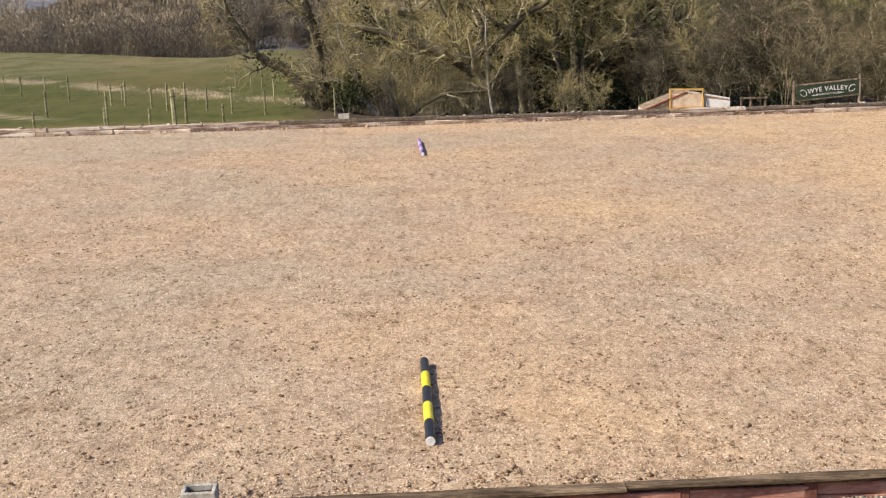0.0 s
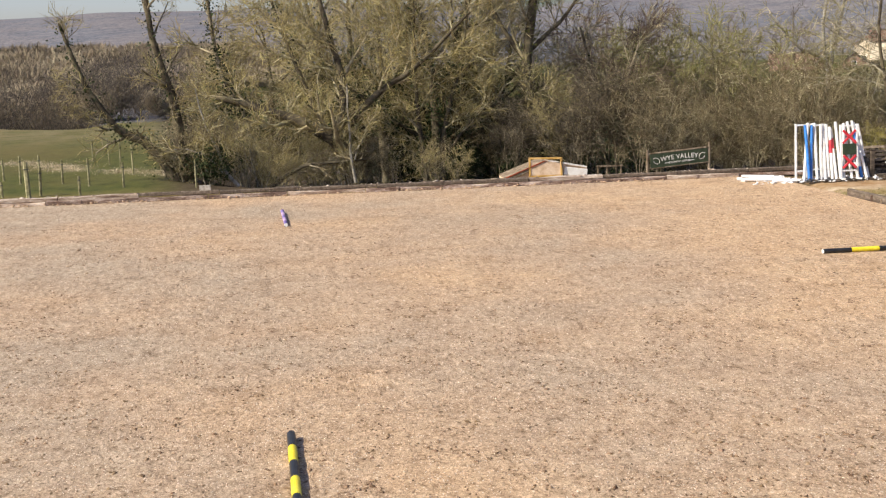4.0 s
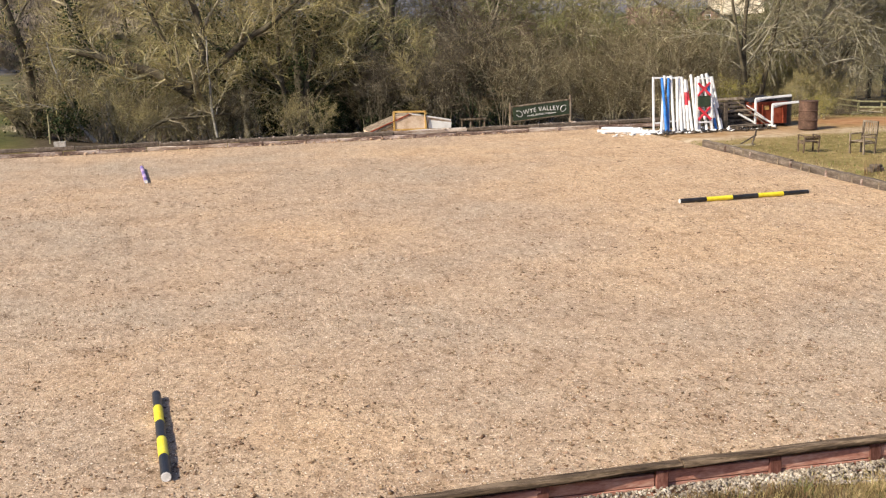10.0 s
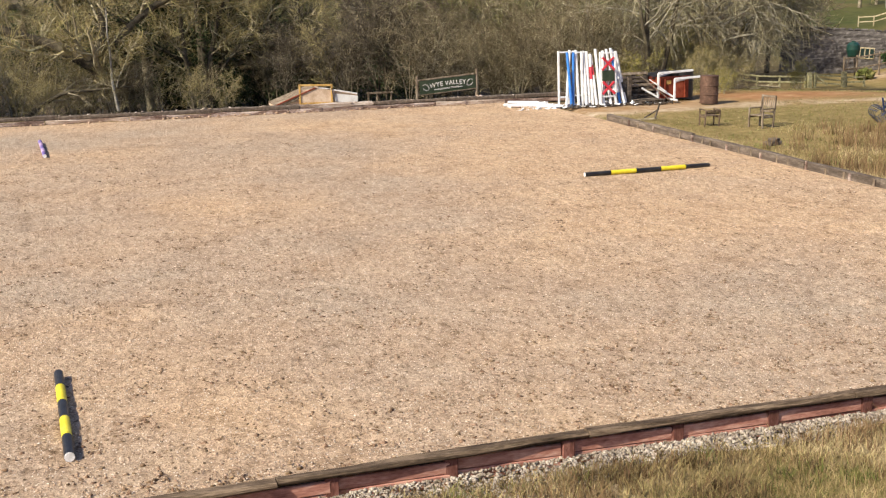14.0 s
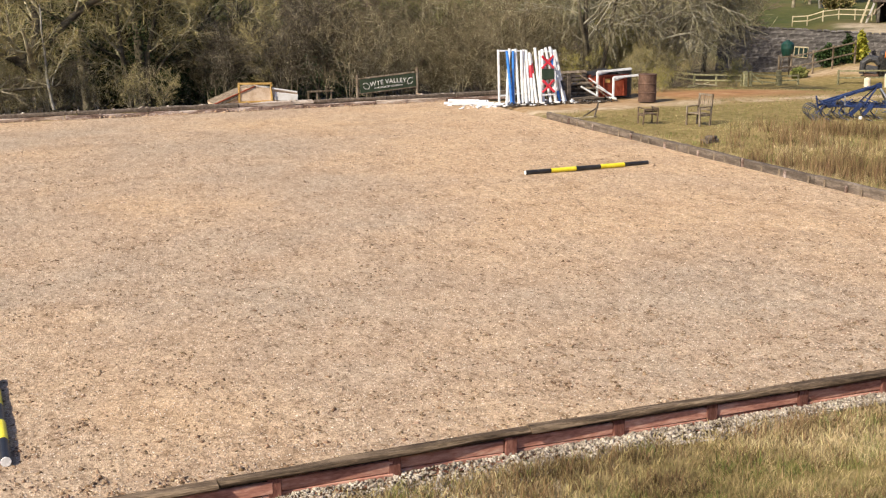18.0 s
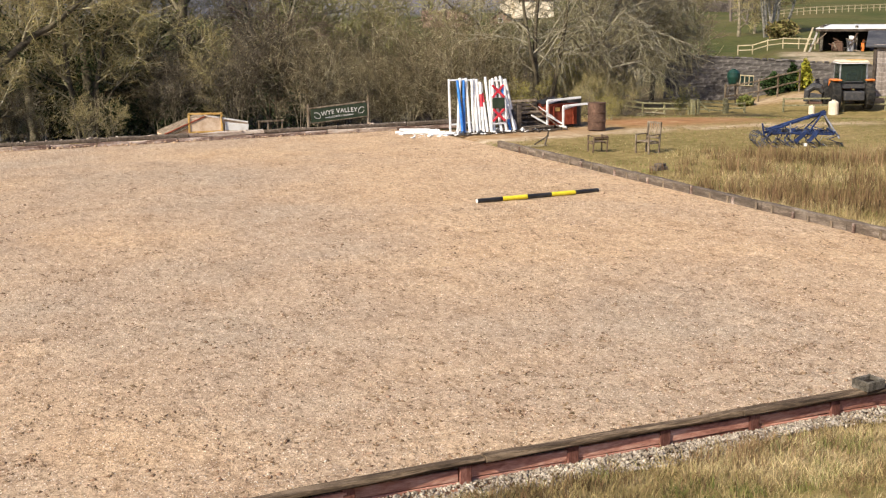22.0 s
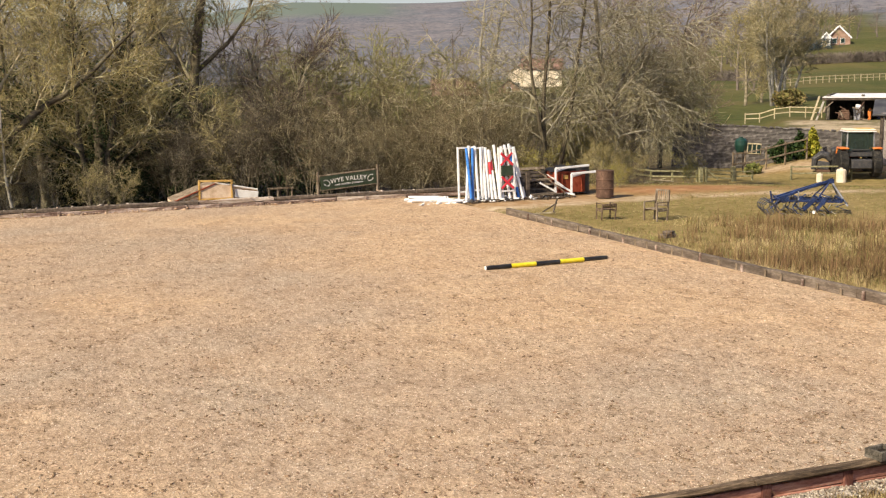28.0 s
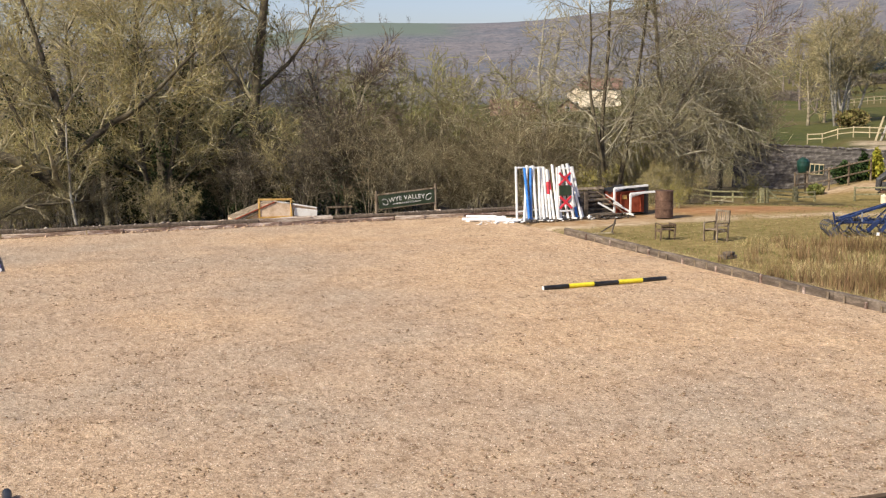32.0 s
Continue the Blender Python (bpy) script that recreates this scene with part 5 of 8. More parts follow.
limbed_tree("willow_tree", 21.3, 40.5, [([(0, 0), (-0.25, 2.2), (-0.2, 5.0), (0.2, 9.0)], 0.11, 0.04), ([(0.3, 0), (0.9, 4.2), (1.5, 8.2)], 0.10, 0.04), ([(-0.2, 1.2), (-0.9, 4.2), (-1.0, 7.6)], 0.08, 0.03)], BARK_DARK, TWIG_WILLOW, "bare willow with pale drooping twigs", 110, 3.0, droop=0.09, **WILLOWY)
limbed_tree("willow_tree", 23.9, 41.0, [([(0, 0), (0.1, 1.9), (0, 5.0), (-0.5, 8.6)], 0.17, 0.05), ([(0, 1.5), (1.4, 3.4), (2.8, 3.6)], 0.12, 0.03), ([(0, 2.0), (1.6, 4.8), (3.0, 6.2)], 0.10, 0.03), ([(0, 1.4), (-1.0, 3.0), (-1.8, 3.2)], 0.08, 0.03)], BARK, TWIG_WILLOW, "bare willow with pale arching branches", 111, 3.2, droop=0.11, **WILLOWY)
limbed_tree("willow_tree", 27.0, 44.0, [([(0, 0), (0.3, 2.3), (0.6, 4.8), (0.4, 7.2)], 0.15, 0.05), ([(0.1, 1.2), (1.2, 2.9), (2.0, 3.6)], 0.10, 0.03), ([(0.1, 1.4), (-1.3, 2.7), (-2.4, 2.5)], 0.09, 0.03), ([(0.2, 2), (1.4, 3.9), (2.4, 4.7)], 0.09, 0.03)], BARK, TWIG_WILLOW, "bare bushy willow with drooping olive twigs", 112, 2.5, droop=0.08, **WILLOWY)
limbed_tree("willow_tree", 30.4, 51.5, [([(0, 0), (0.2, 2.0), (0.3, 4.6)], 0.12, 0.04), ([(0.1, 1.0), (1.0, 2.9), (1.8, 3.4)], 0.09, 0.03), ([(0.1, 1.2), (-1.1, 2.8), (-2.0, 3.0)], 0.09, 0.03)], BARK, TWIG_WILLOW, "low spreading willow with olive twigs", 114, 2.4, droop=0.08, **WILLOWY)
limbed_tree("pale_limbed_tree", 27.6, 60.0, [([(0, 0), (0, 4.6), (-1.7, 5.6), (-3.2, 7.4)], 0.2, 0.05), ([(0, 4.6), (0.6, 6.3), (1.2, 9.6)], 0.13, 0.04), ([(0, 4.6), (-0.4, 6.8), (-0.1, 9.6)], 0.12, 0.04)], BARK_PALE, TWIG_GREY, "tall tree with bare pale forking limbs", 113, 1.7, 8, 4, 3, 1)

ALDER = tree_meshes(10, 11, 0.2, limbs=13, spread=0.4, bark=BARK_DARK, twig=TWIG_RUSSET, clear=0.12, mids=8, upright=48, twigs=7, fine=1, twig_r=0.014)
TREES = [
    (ALDER, "alder_tree", 31.3, 64, 20, 0.95, "bare russet-brown tree behind the willows"),
    (ALDER, "alder_tree", 33.0, 68, 120, 0.95, "bare russet-brown tree behind the willows"),
    (ALDER, "alder_tree", 34.5, 76, 220, 0.8, "bare russet-brown tree behind the willows"),
    (OAK, "oak_tree", 7.4, 52, 170, 1.05, "large bare tree with olive twigs behind the boards"),
    (ASH, "ash_tree", 5.4, 54, 20, 1.0, "tall bare tree with ivy up its trunk"),
    (OAK, "oak_tree", 13.4, 56, 250, 0.62, "bare tree with dense twigs"),
    (ASH, "ash_tree", 0.6, 54, 200, 0.95, "bare tree with pale twigs"),
    (OAK, "oak_tree", -1.6, 52, 300, 0.8, "bare tree with dense twigs"),
    (OAK, "oak_tree", 3.2, 51, 80, 0.95, "bare tree with dense twigs"),
    (OAK, "oak_tree", 5.6, 57, 130, 1.2, "large bare tree behind the others"),
    (OAK, "oak_tree", 1.4, 58, 10, 1.1, "large bare tree behind the others"),
    (OAK, "oak_tree", 9.4, 55, 210, 0.75, "bare tree behind the others"),
    (ASH, "ash_tree", 8.9, 53, 250, 0.85, "tall bare tree with pale twigs"),
    (WILLOW, "willow_tree", 32.3, 67, 160, 0.6, "bare willow with drooping grey twigs"),
    (BIRCH, "birch_tree", 38.15, 121, 10, 0.9, "bare pale-stemmed trees in the field"),
    (BIRCH, "birch_tree", 38.6, 123, 130, 0.8, "bare pale-stemmed trees in the field"),
    (FIELD_OAK, "oak_tree", 36.9, 128, 40, 0.95, "bare olive-grey field tree beside pale-stemmed ones"),
    (FIELD_OAK, "oak_tree", 37.6, 132, 140, 0.85, "bare olive-grey field tree beside pale-stemmed ones"),
    (OAK, "oak_tree", 6.7, 48, 20, 0.98, "large bare tree with olive twigs behind the boards"),
    (ASH, "ash_tree", 4.0, 50.5, 110, 0.9, "tall bare tree with pale twigs behind the boards"),
]
for meshes, name, az, r_, turn, sc, label in TREES:
    make_tree(name, meshes, at_polar(az, r_, 0.1, turn, sc), label)

for i in range(28):
    az = -4.5 + 31 * (i + 0.5) / 28 + rng.uniform(-0.4, 0.4)
    r_ = (48.0 if az < 9 else 43.5) + rng.uniform(0, 6) + (3.5 if 0.5 < az < 10 else 0)
    # From 8.5 to 16.2 degrees most scrub takes the shade-coloured copy.
    kind = THICKET_SHADED if 8.5 < az < 16.2 and i % 3 else THICKET if (az > 14 or i % 2 == 0) else THICKET_OLIVE
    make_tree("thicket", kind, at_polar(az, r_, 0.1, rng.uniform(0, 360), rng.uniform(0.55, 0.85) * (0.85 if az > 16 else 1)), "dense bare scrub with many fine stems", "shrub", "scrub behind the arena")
for i in range(6):
    az = 28.5 + 3.0 * (i + 0.5) / 6
    make_tree("thicket", THICKET_OLIVE, at_polar(az, 46 + rng.uniform(0, 6) + 0.5 * max(0, az - 31), 0.1, rng.uniform(0, 360), rng.uniform(0.3, 0.45)), "low bare scrub under the willows", "shrub", "scrub under the willows")
for i in range(9):
    make_tree("osier", OSIER, at_polar(16.0 + 1.1 * i, 56 + rng.uniform(-4, 5), 0.1, rng.uniform(0, 360), rng.uniform(1.0, 1.2) * (1.15 if i < 5 else 0.62)), "yellow-green osier scrub with upright shoots", "shrub", "scrub behind the arena")
for i in range(10):
    make_tree("thicket", THICKET_SHADED if i < 1 else THICKET, at_polar(15.5 + 1.2 * i, 50 + rng.uniform(-2, 3), 0.1, rng.uniform(0, 360), rng.uniform(0.7, 0.9)), "dense bare brown scrub", "shrub", "scrub behind the arena")
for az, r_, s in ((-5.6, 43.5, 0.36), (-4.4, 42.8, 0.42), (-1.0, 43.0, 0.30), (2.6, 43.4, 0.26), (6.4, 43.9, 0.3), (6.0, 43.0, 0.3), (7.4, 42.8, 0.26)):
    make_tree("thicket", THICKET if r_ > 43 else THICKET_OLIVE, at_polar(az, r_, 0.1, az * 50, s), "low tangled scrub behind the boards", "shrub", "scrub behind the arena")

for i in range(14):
    make_tree("thicket", THICKET_LIT if i % 4 else THICKET, at_polar(-4.2 + 0.66 * i + rng.uniform(-0.25, 0.25), 43.3 + rng.uniform(0.0, 1.6), 0.1, rng.uniform(0, 360), rng.uniform(0.2, 0.46)), "open olive scrub with stems and twigs coloured pale as if sunlit", "shrub", "scrub behind the arena")

YELLOW_SHOOTS = tree_meshes(9, 3.4, 0.03, limbs=5, spread=0.45, bark=BARK_WILLOW, twig=CURTAIN, stems=6, mids=4, clear=0.2, upright=30, twigs=5, fine=2, twig_r=0.008, sides=4, droop=0.08)
for az, r_, s in ((26.9, 45.0, 0.62), (28.4, 49.0, 1.0), (30.6, 47.0, 0.5), (34.4, 56.0, 0.5)):
    make_tree("yellow_willow_shoots", YELLOW_SHOOTS, at_polar(az, r_, 0.1, az * 70, s), "yellow-green drooping willow shoots behind the junk", "shrub", "scrub under the willows")

for i, (az, r_, s) in enumerate(((28.9, 43.0, 0.26), (30.2, 43.6, 0.3), (31.0, 43.2, 0.24), (31.7, 46.4, 0.26))):
    make_tree("thicket", THICKET_OLIVE if i % 2 else YELLOW_SHOOTS, at_polar(az, r_, 0.1, az * 90, s * (1.0 if i % 2 else 1.35)), "low lit scrub in front of the willows", "shrub", "scrub under the willows")


# ---------------------------------------------------------------- jump stand by the corner
def rod(name, a, b, r, mat, parent, label="", sides=10):
    return part(name, Shape().tube([a, b], r, sides), mat, parent, label)


def bar(name, a, b, w, d, mat, parent, label="", bevel=0.006):
    """A squared length of timber or steel from a to b."""
    a, b = Vector(a), Vector(b)
    way = b - a
    turn = way.to_track_quat("X", "Z").to_matrix().to_4x4()
    return part(name, Shape().box(way.length, w, d, Matrix.Translation((a + b) / 2) @ turn, bevel), mat, parent, label)


def jump_wing(x, y, w, h, lean, label, mat=None, cross=False, turn=0):
    mat = mat or WHITE_PAINT
    e = thing("jump_wing", pose(x, y, 0.0, -lean, 0, turn), label, "jump wing", "jumps stacked at the corner")
    for px_ in (0, w):
        bar("upright", (px_, 0, 0.02), (px_, 0, h), 0.06, 0.06, mat, e)
        bar("foot", (px_, -0.28, 0.03), (px_, 0.28, 0.03), 0.05, 0.05, mat, e)
    bar("top_rail", (0, 0.0, h - 0.04), (w, 0, h - 0.04), 0.045, 0.05, mat, e)
    bar("bottom_rail", (0, 0, 0.28), (w, 0, 0.28), 0.045, 0.05, mat, e)
    if cross:
        for z0, z1 in ((0.36, 0.75), (1.12, 1.52)):
            bar("cross_bar", (0.05, -0.03, z0), (w - 0.05, -0.03, z1), 0.03, 0.07, RED_PAINT, e, "red painted cross bar")
            bar("cross_bar", (w - 0.05, -0.06, z0), (0.05, -0.06, z1), 0.03, 0.08, RED_PAINT, e, "red painted cross bar")
        part("panel", Shape().box(w - 0.08, 0.03, 0.34, pose(w / 2, -0.03, 0.94), 0.01), GREEN_PAINT, e, "dark green panel")
    return e


def leaning_pole(x, y, length, tip_x, tip_y, bands, label, r=0.046):
    a = Vector((x, y, 0.03))
    dx, dy = tip_x - x, tip_y - y
    h = math.sqrt(max(0.1, length**2 - dx * dx - dy * dy))
    d = Vector((dx, dy, h)) / length
    e = thing("jump_pole", Matrix.Translation(a), label, "jump pole", "jumps stacked at the corner")
    n, off = len(bands), 0.0
    for i, m in enumerate(bands):
        part("band", Shape().tube([d * off, d * (off + length / n - 0.001)], r + 0.0005 * (i % 2), 12), m, e)
        off += length / n
    return e


W, B, RD = WHITE_PAINT, BLUE_PAINT, RED_PAINT
jump_wing(15.22, 35.15, 0.52, 1.74, 3, "white painted timber jump wing standing upright")
jump_wing(15.70, 35.45, 0.55, 1.70, 4, "white painted jump wing behind poles")
jump_wing(16.50, 34.72, 0.52, 1.70, 5, "white jump wing with red crosses and a green panel", cross=True)
for x, tx, ln, bands, label in (
    (15.38, 15.55, 1.76, [W, W, W], "white jump pole leaning upright in the stack"), (15.50, 15.46, 1.70, [B, B, B], "dark blue pole leaning in the stack"),
    (15.60, 15.68, 1.68, [B, B, B], "bright blue pole leaning in the stack"), (15.78, 15.80, 1.76, [W, W, W], "white jump pole leaning upright in the stack"),
    (15.93, 15.96, 1.70, [W, W, W], "white jump pole leaning upright in the stack"), (16.04, 16.06, 1.66, [W, W, W], "white jump pole leaning upright in the stack"),
    (16.16, 16.14, 1.70, [W, W, W], "white jump pole leaning upright in the stack"), (16.25, 16.24, 1.62, [W, W, RD, W], "red and white pole leaning in the stack"),
    (16.36, 16.30, 1.60, [W, W, W, RD, W], "white and red pole leaning in the stack"), (16.50, 16.44, 1.78, [W, W, W], "white jump pole leaning upright in the stack"),
    (16.62, 16.70, 1.70, [W, W, W], "white jump pole leaning upright in the stack"), (16.86, 16.74, 1.74, [W, W, W], "white jump pole leaning upright in the stack"), (17.08, 16.82, 1.78, [W, W, W], "white pole leaning sideways on the stack"), (17.24, 16.96, 1.80, [B, W, B, B, W], "blue and white pole leaning on the stack"),
    (17.36, 17.06, 1.76, [W, W, W], "white pole leaning sideways on the stack"), (17.46, 17.18, 1.70, [W, BLACK_PAINT, W, W, W], "white pole with dark marks leaning on the stack")):
    leaning_pole(x, 34.80 + rng.uniform(-0.06, 0.12), ln, tx, 35.08 + rng.uniform(0, 0.12), bands, label)


def lying(name, pts, r, mat, label, category):
    e = thing(name, pose(0, 0, 0), label, category, "jump parts on the ground")
    part("rail", Shape().tube(pts, r, 10), mat, e)
    for p, q in ((pts[0], pts[1]), (pts[-1], pts[-2])):
        d = (Vector(p) - Vector(q)).normalized()
        part("end_cap", Shape().tube([Vector(p), Vector(p) + d * 0.01], r * 0.9, 10), mat, e)
    return e


for a, b, r_, m in (((13.5, 35.6, 0.07), (14.6, 35.0, 0.07), 0.05, W), ((13.65, 35.35, 0.06), (14.9, 35.05, 0.06), 0.045, W), ((13.9, 35.8, 0.07), (14.95, 35.45, 0.08), 0.05, W),
                    ((13.6, 35.5, 0.16), (14.5, 35.15, 0.15), 0.045, W), ((14.3, 34.75, 0.05), (15.1, 34.6, 0.05), 0.045, W)):
    lying("white_rail", [a, b], r_, m, "white painted rail lying in a heap at the corner", "jump rail")
for i, (x, y, s) in enumerate(((14.1, 35.3, 0.3), (14.75, 35.2, 0.28), (13.8, 35.9, 0.24), (15.4, 34.55, 0.2), (16.0, 34.5, 0.22), (16.6, 34.5, 0.2), (17.6, 34.7, 0.2))):
    e = thing("metal_block", pose(x, y, 0.0, 0, 0, 37 * i), "white block lying on the ground by the jumps" if i < 3 or i > 5 else "dark metal block on the ground by the jumps", "block", "jump parts on the ground")
    m = W if i < 3 or i > 5 else DARK_STEEL
    part("block", Shape().box(s, s * 0.6, s * 0.34, pose(0, 0, s * 0.17), 0.02), m, e)
    part("socket", Shape().box(s * 0.3, s * 0.3, s * 0.3, pose(0, 0, s * 0.44), 0.015), m, e)


def small_upright(x, y, h, label):
    e = thing("post", pose(x, y, 0), label, "post")
    part("shaft", Shape().box(0.14, 0.12, h, pose(0, 0, h / 2), 0.015), DARK_TIMBER, e)
    part("top", Shape().box(0.16, 0.14, 0.03, pose(0, 0, h + 0.015), 0.008), DARK_TIMBER, e)
    return e


small_upright(17.62, 35.0, 0.85, "dark upright post beside the stacked jumps")


# ---------------------------------------------------------------- red skip, barrel and timber heap
def skip():
    e = thing("metal_skip", pose(19.42, 35.9, 0.0, 0, 0, 4) @ Matrix.Diagonal((0.78, 1, 0.95, 1)), "rusty red metal container full of junk", "skip")
    t = 0.04
    part("side", Shape().box(1.4, t, 0.72, pose(0, -0.55, 0.42), 0.012), RUST, e)
    part("side", Shape().box(1.4, t, 0.72, pose(0, 0.55, 0.42), 0.012), RUST, e)
    part("end", Shape().box(t, 1.06, 0.72, pose(-0.68, 0, 0.42), 0.012), RUST, e)
    part("end", Shape().box(t, 1.06, 0.72, pose(0.68, 0, 0.42), 0.012), RUST, e)
    part("base", Shape().box(1.34, 1.06, 0.05, pose(0, 0, 0.09), 0.01), RUST, e)
    for x in (-0.5, 0.5):
        part("rib", Shape().box(0.06, 0.05, 0.70, pose(x, -0.595, 0.42), 0.01), RUST, e)
    part("rim", Shape().box(1.48, 0.06, 0.06, pose(0, -0.58, 0.79), 0.01), RUST, e)
    part("plate", Shape().box(0.24, 0.012, 0.14, pose(-0.3, -0.578, 0.62), 0.004), YELLOW_WOOD, e, "faded orange patch")
    for x in (-0.7, 0.7):
        part("skid", Shape().box(0.12, 1.1, 0.07, pose(x, 0, 0.035), 0.01), DARK_STEEL, e)
    return e


skip()


def tarp():
    r = np.random.default_rng(5)
    n, m = 15, 9
    xs, ys = np.linspace(-0.95, 0.95, n), np.linspace(-0.5, 0.5, m)
    s = Shape()
    verts, faces = [], []
    for x in xs:
        for y in ys:
            verts.append((x, y, 0.30 * math.cos(x * 1.4) * math.cos(y * 2.2) + r.normal(0, 0.03)))
    for i in range(n - 1):
        for j in range(m - 1):
            faces.append((i * m + j, (i + 1) * m + j, (i + 1) * m + j + 1, i * m + j + 1))
    s.add(verts, faces)
    s.add([(v[0], v[1], v[2] - 0.1) for v in verts], [f[::-1] for f in faces])
    e = thing("junk_cover", pose(19.6, 36.1, 0.74) @ Matrix.Diagonal((0.8, 1, 0.6, 1)), "black crumpled sheet over the junk in the container", "tarpaulin")
    part("sheet", s, BLACK_PAINT, e, smooth=True)
    for i in range(3):
        bar("batten", (-0.8 + 0.4 * i, -0.42, 0.2), (-0.2 + 0.4 * i, 0.3, 0.3), 0.05, 0.03, DARK_TIMBER, e)
    return e


tarp()


def barrel(x, y, label, mat):
    e = thing("oil_drum", pose(x, y, 0, 0, 0, 20), label, "barrel")
    R = 0.29
    prof = [(R, 0.0), (R, 0.26), (R + 0.014, 0.275), (R + 0.014, 0.295), (R, 0.31), (R, 0.55), (R + 0.014, 0.565), (R + 0.014, 0.585), (R, 0.60), (R, 0.86)]
    part("shell", Shape().lathe(prof, sides=28), mat, e, smooth=False)
    for z in (0.012, 0.868):
        part("rim", Shape().lathe([(R - 0.02, z - 0.012), (R + 0.012, z - 0.012), (R + 0.012, z + 0.014), (R - 0.02, z + 0.014)], sides=28), mat, e)
    part("bung", Shape().lathe([(0.035, 0.86), (0.035, 0.885)], pose(0.14, 0.05, 0), 10), DARK_STEEL, e)
    return e


barrel(19.95, 33.95, "rusty brown steel drum standing on bare earth", BARREL_RUST)
barrel(20.05, 35.75, "dark drum half hidden behind a rusty one", BLACK_PAINT)


def white_frame(x, y, turn, w, h, label):
    e = thing("white_gate", pose(x, y, 0.02, 0, 0, turn), label, "jump gate")
    bar("post", (0, 0, 0), (0, 0, h), 0.06, 0.06, W, e)
    bar("rail", (0, 0, h), (w, 0, h + 0.06), 0.06, 0.07, W, e)
    bar("rail", (0, 0.02, h - 0.1), (w * 0.62, 0.5, h - 0.02), 0.05, 0.06, W, e)
    bar("brace", (0, 0, 0.1), (-0.55, 0.12, 0.42), 0.05, 0.06, W, e)
    bar("foot", (-0.05, -0.3, 0.03), (-0.05, 0.35, 0.03), 0.05, 0.06, W, e)
    return e


white_frame(19.25, 34.95, 0, 1.28, 0.70, "white painted gate frame propped against the container")
white_frame(18.78, 35.2, 2, 1.30, 0.88, "white painted gate frame standing by the container")
for i in range(9):
    e = thing("old_plank", pose(0, 0, 0), "weathered brown plank in a heap" if i > 1 else "pale plank leaning on the timber heap", "plank", "timber heap")
    if i == 0:
        bar("board", (18.15, 35.3, 0.85), (19.05, 34.8, 0.03), 0.10, 0.025, OLD_WOOD, e)
        bar("cleat", (18.3, 35.2, 0.74), (18.42, 35.14, 0.64), 0.12, 0.02, OLD_WOOD, e)
    elif i == 1:
        bar("board", (18.45, 35.2, 0.72), (18.95, 34.95, 0.32), 0.09, 0.025, W, e)
        bar("cleat", (18.6, 35.12, 0.62), (18.7, 35.07, 0.54), 0.10, 0.02, W, e)
    else:
        z = 0.05 + 0.075 * (i - 2)
        bar("board", (17.75 + 0.08 * (i % 3), 35.5 + 0.12 * (i % 4), z), (18.9 - 0.06 * (i % 4), 35.35 + 0.1 * (i % 3), z + 0.02), 0.16, 0.06, DARK_TIMBER if i % 2 else OLD_WOOD, e)
        bar("cleat", (18.2, 35.3 + 0.1 * (i % 3), z - 0.02), (18.2, 35.8, z - 0.01), 0.08, 0.04, DARK_TIMBER, e)


def pallet(x, y, z, tilt, turn, label):
    e = thing("pallet", pose(x, y, z, tilt, 0, turn), label, "pallet", "timber heap")
    for k in range(7):
        part("slat", Shape().box(1.0, 0.09, 0.022, pose(0, -0.42 + 0.14 * k, 0.05), 0.004), DARK_TIMBER if k % 3 else OLD_WOOD, e)
    for px_ in (-0.45, 0, 0.45):
        part("bearer", Shape().box(0.09, 0.95, 0.08, pose(px_, 0, 0.0), 0.006), DARK_TIMBER, e)
    return e


pallet(18.25, 35.75, 0.48, 62, 6, "dark broken pallet leaning on the timber heap")
pallet(18.35, 36.1, 0.42, 74, -8, "dark weathered pallet standing behind the timber heap")
pallet(18.2, 35.05, 0.05, 0, 12, "dark pallet lying on bare earth")
scatter("scraps", 160, lambda r, n: np.stack([13.6 + 5.0 * r.random(n), 34.3 + 1.3 * r.random(n), np.full(n, 0.02)], -1), (0.03, 0.12), WHITE_PAINT, "broken white jump pieces strewn by the stack", "debris", flat=0.4, seed=45)
scatter("debris", 500, lambda r, n: np.stack([15.0 + 4.2 * r.random(n), 34.4 + 1.0 * r.random(n), np.full(n, 0.0)], -1), (0.02, 0.09), DARK_TIMBER, "dark splinters and scraps strewn under the jumps", "debris", flat=0.5, seed=44)


# ---------------------------------------------------------------- sign, pallet hut, rail
def letters(text, size, where, mat, parent, bend=0.0):
    cu = bpy.data.curves.new("lettering", "FONT")
    cu.body, cu.size, cu.align_x, cu.align_y, cu.extrude = text, size, "CENTER", "CENTER", 0.004
    cu.space_character = 1.08
    tmp = bpy.data.objects.new("tmp", cu)
    scene.collection.objects.link(tmp)
    me = bpy.data.meshes.new_from_object(tmp.evaluated_get(bpy.context.evaluated_depsgraph_get()))
    bpy.data.objects.remove(tmp)
    if bend:
        for v in me.vertices:
            v.co.y -= bend * v.co.x ** 2
    me.materials.clear()
    me.materials.append(mat)
    ob = new("lettering", me)
    ob.parent, ob.matrix_basis = parent, where
    return ob


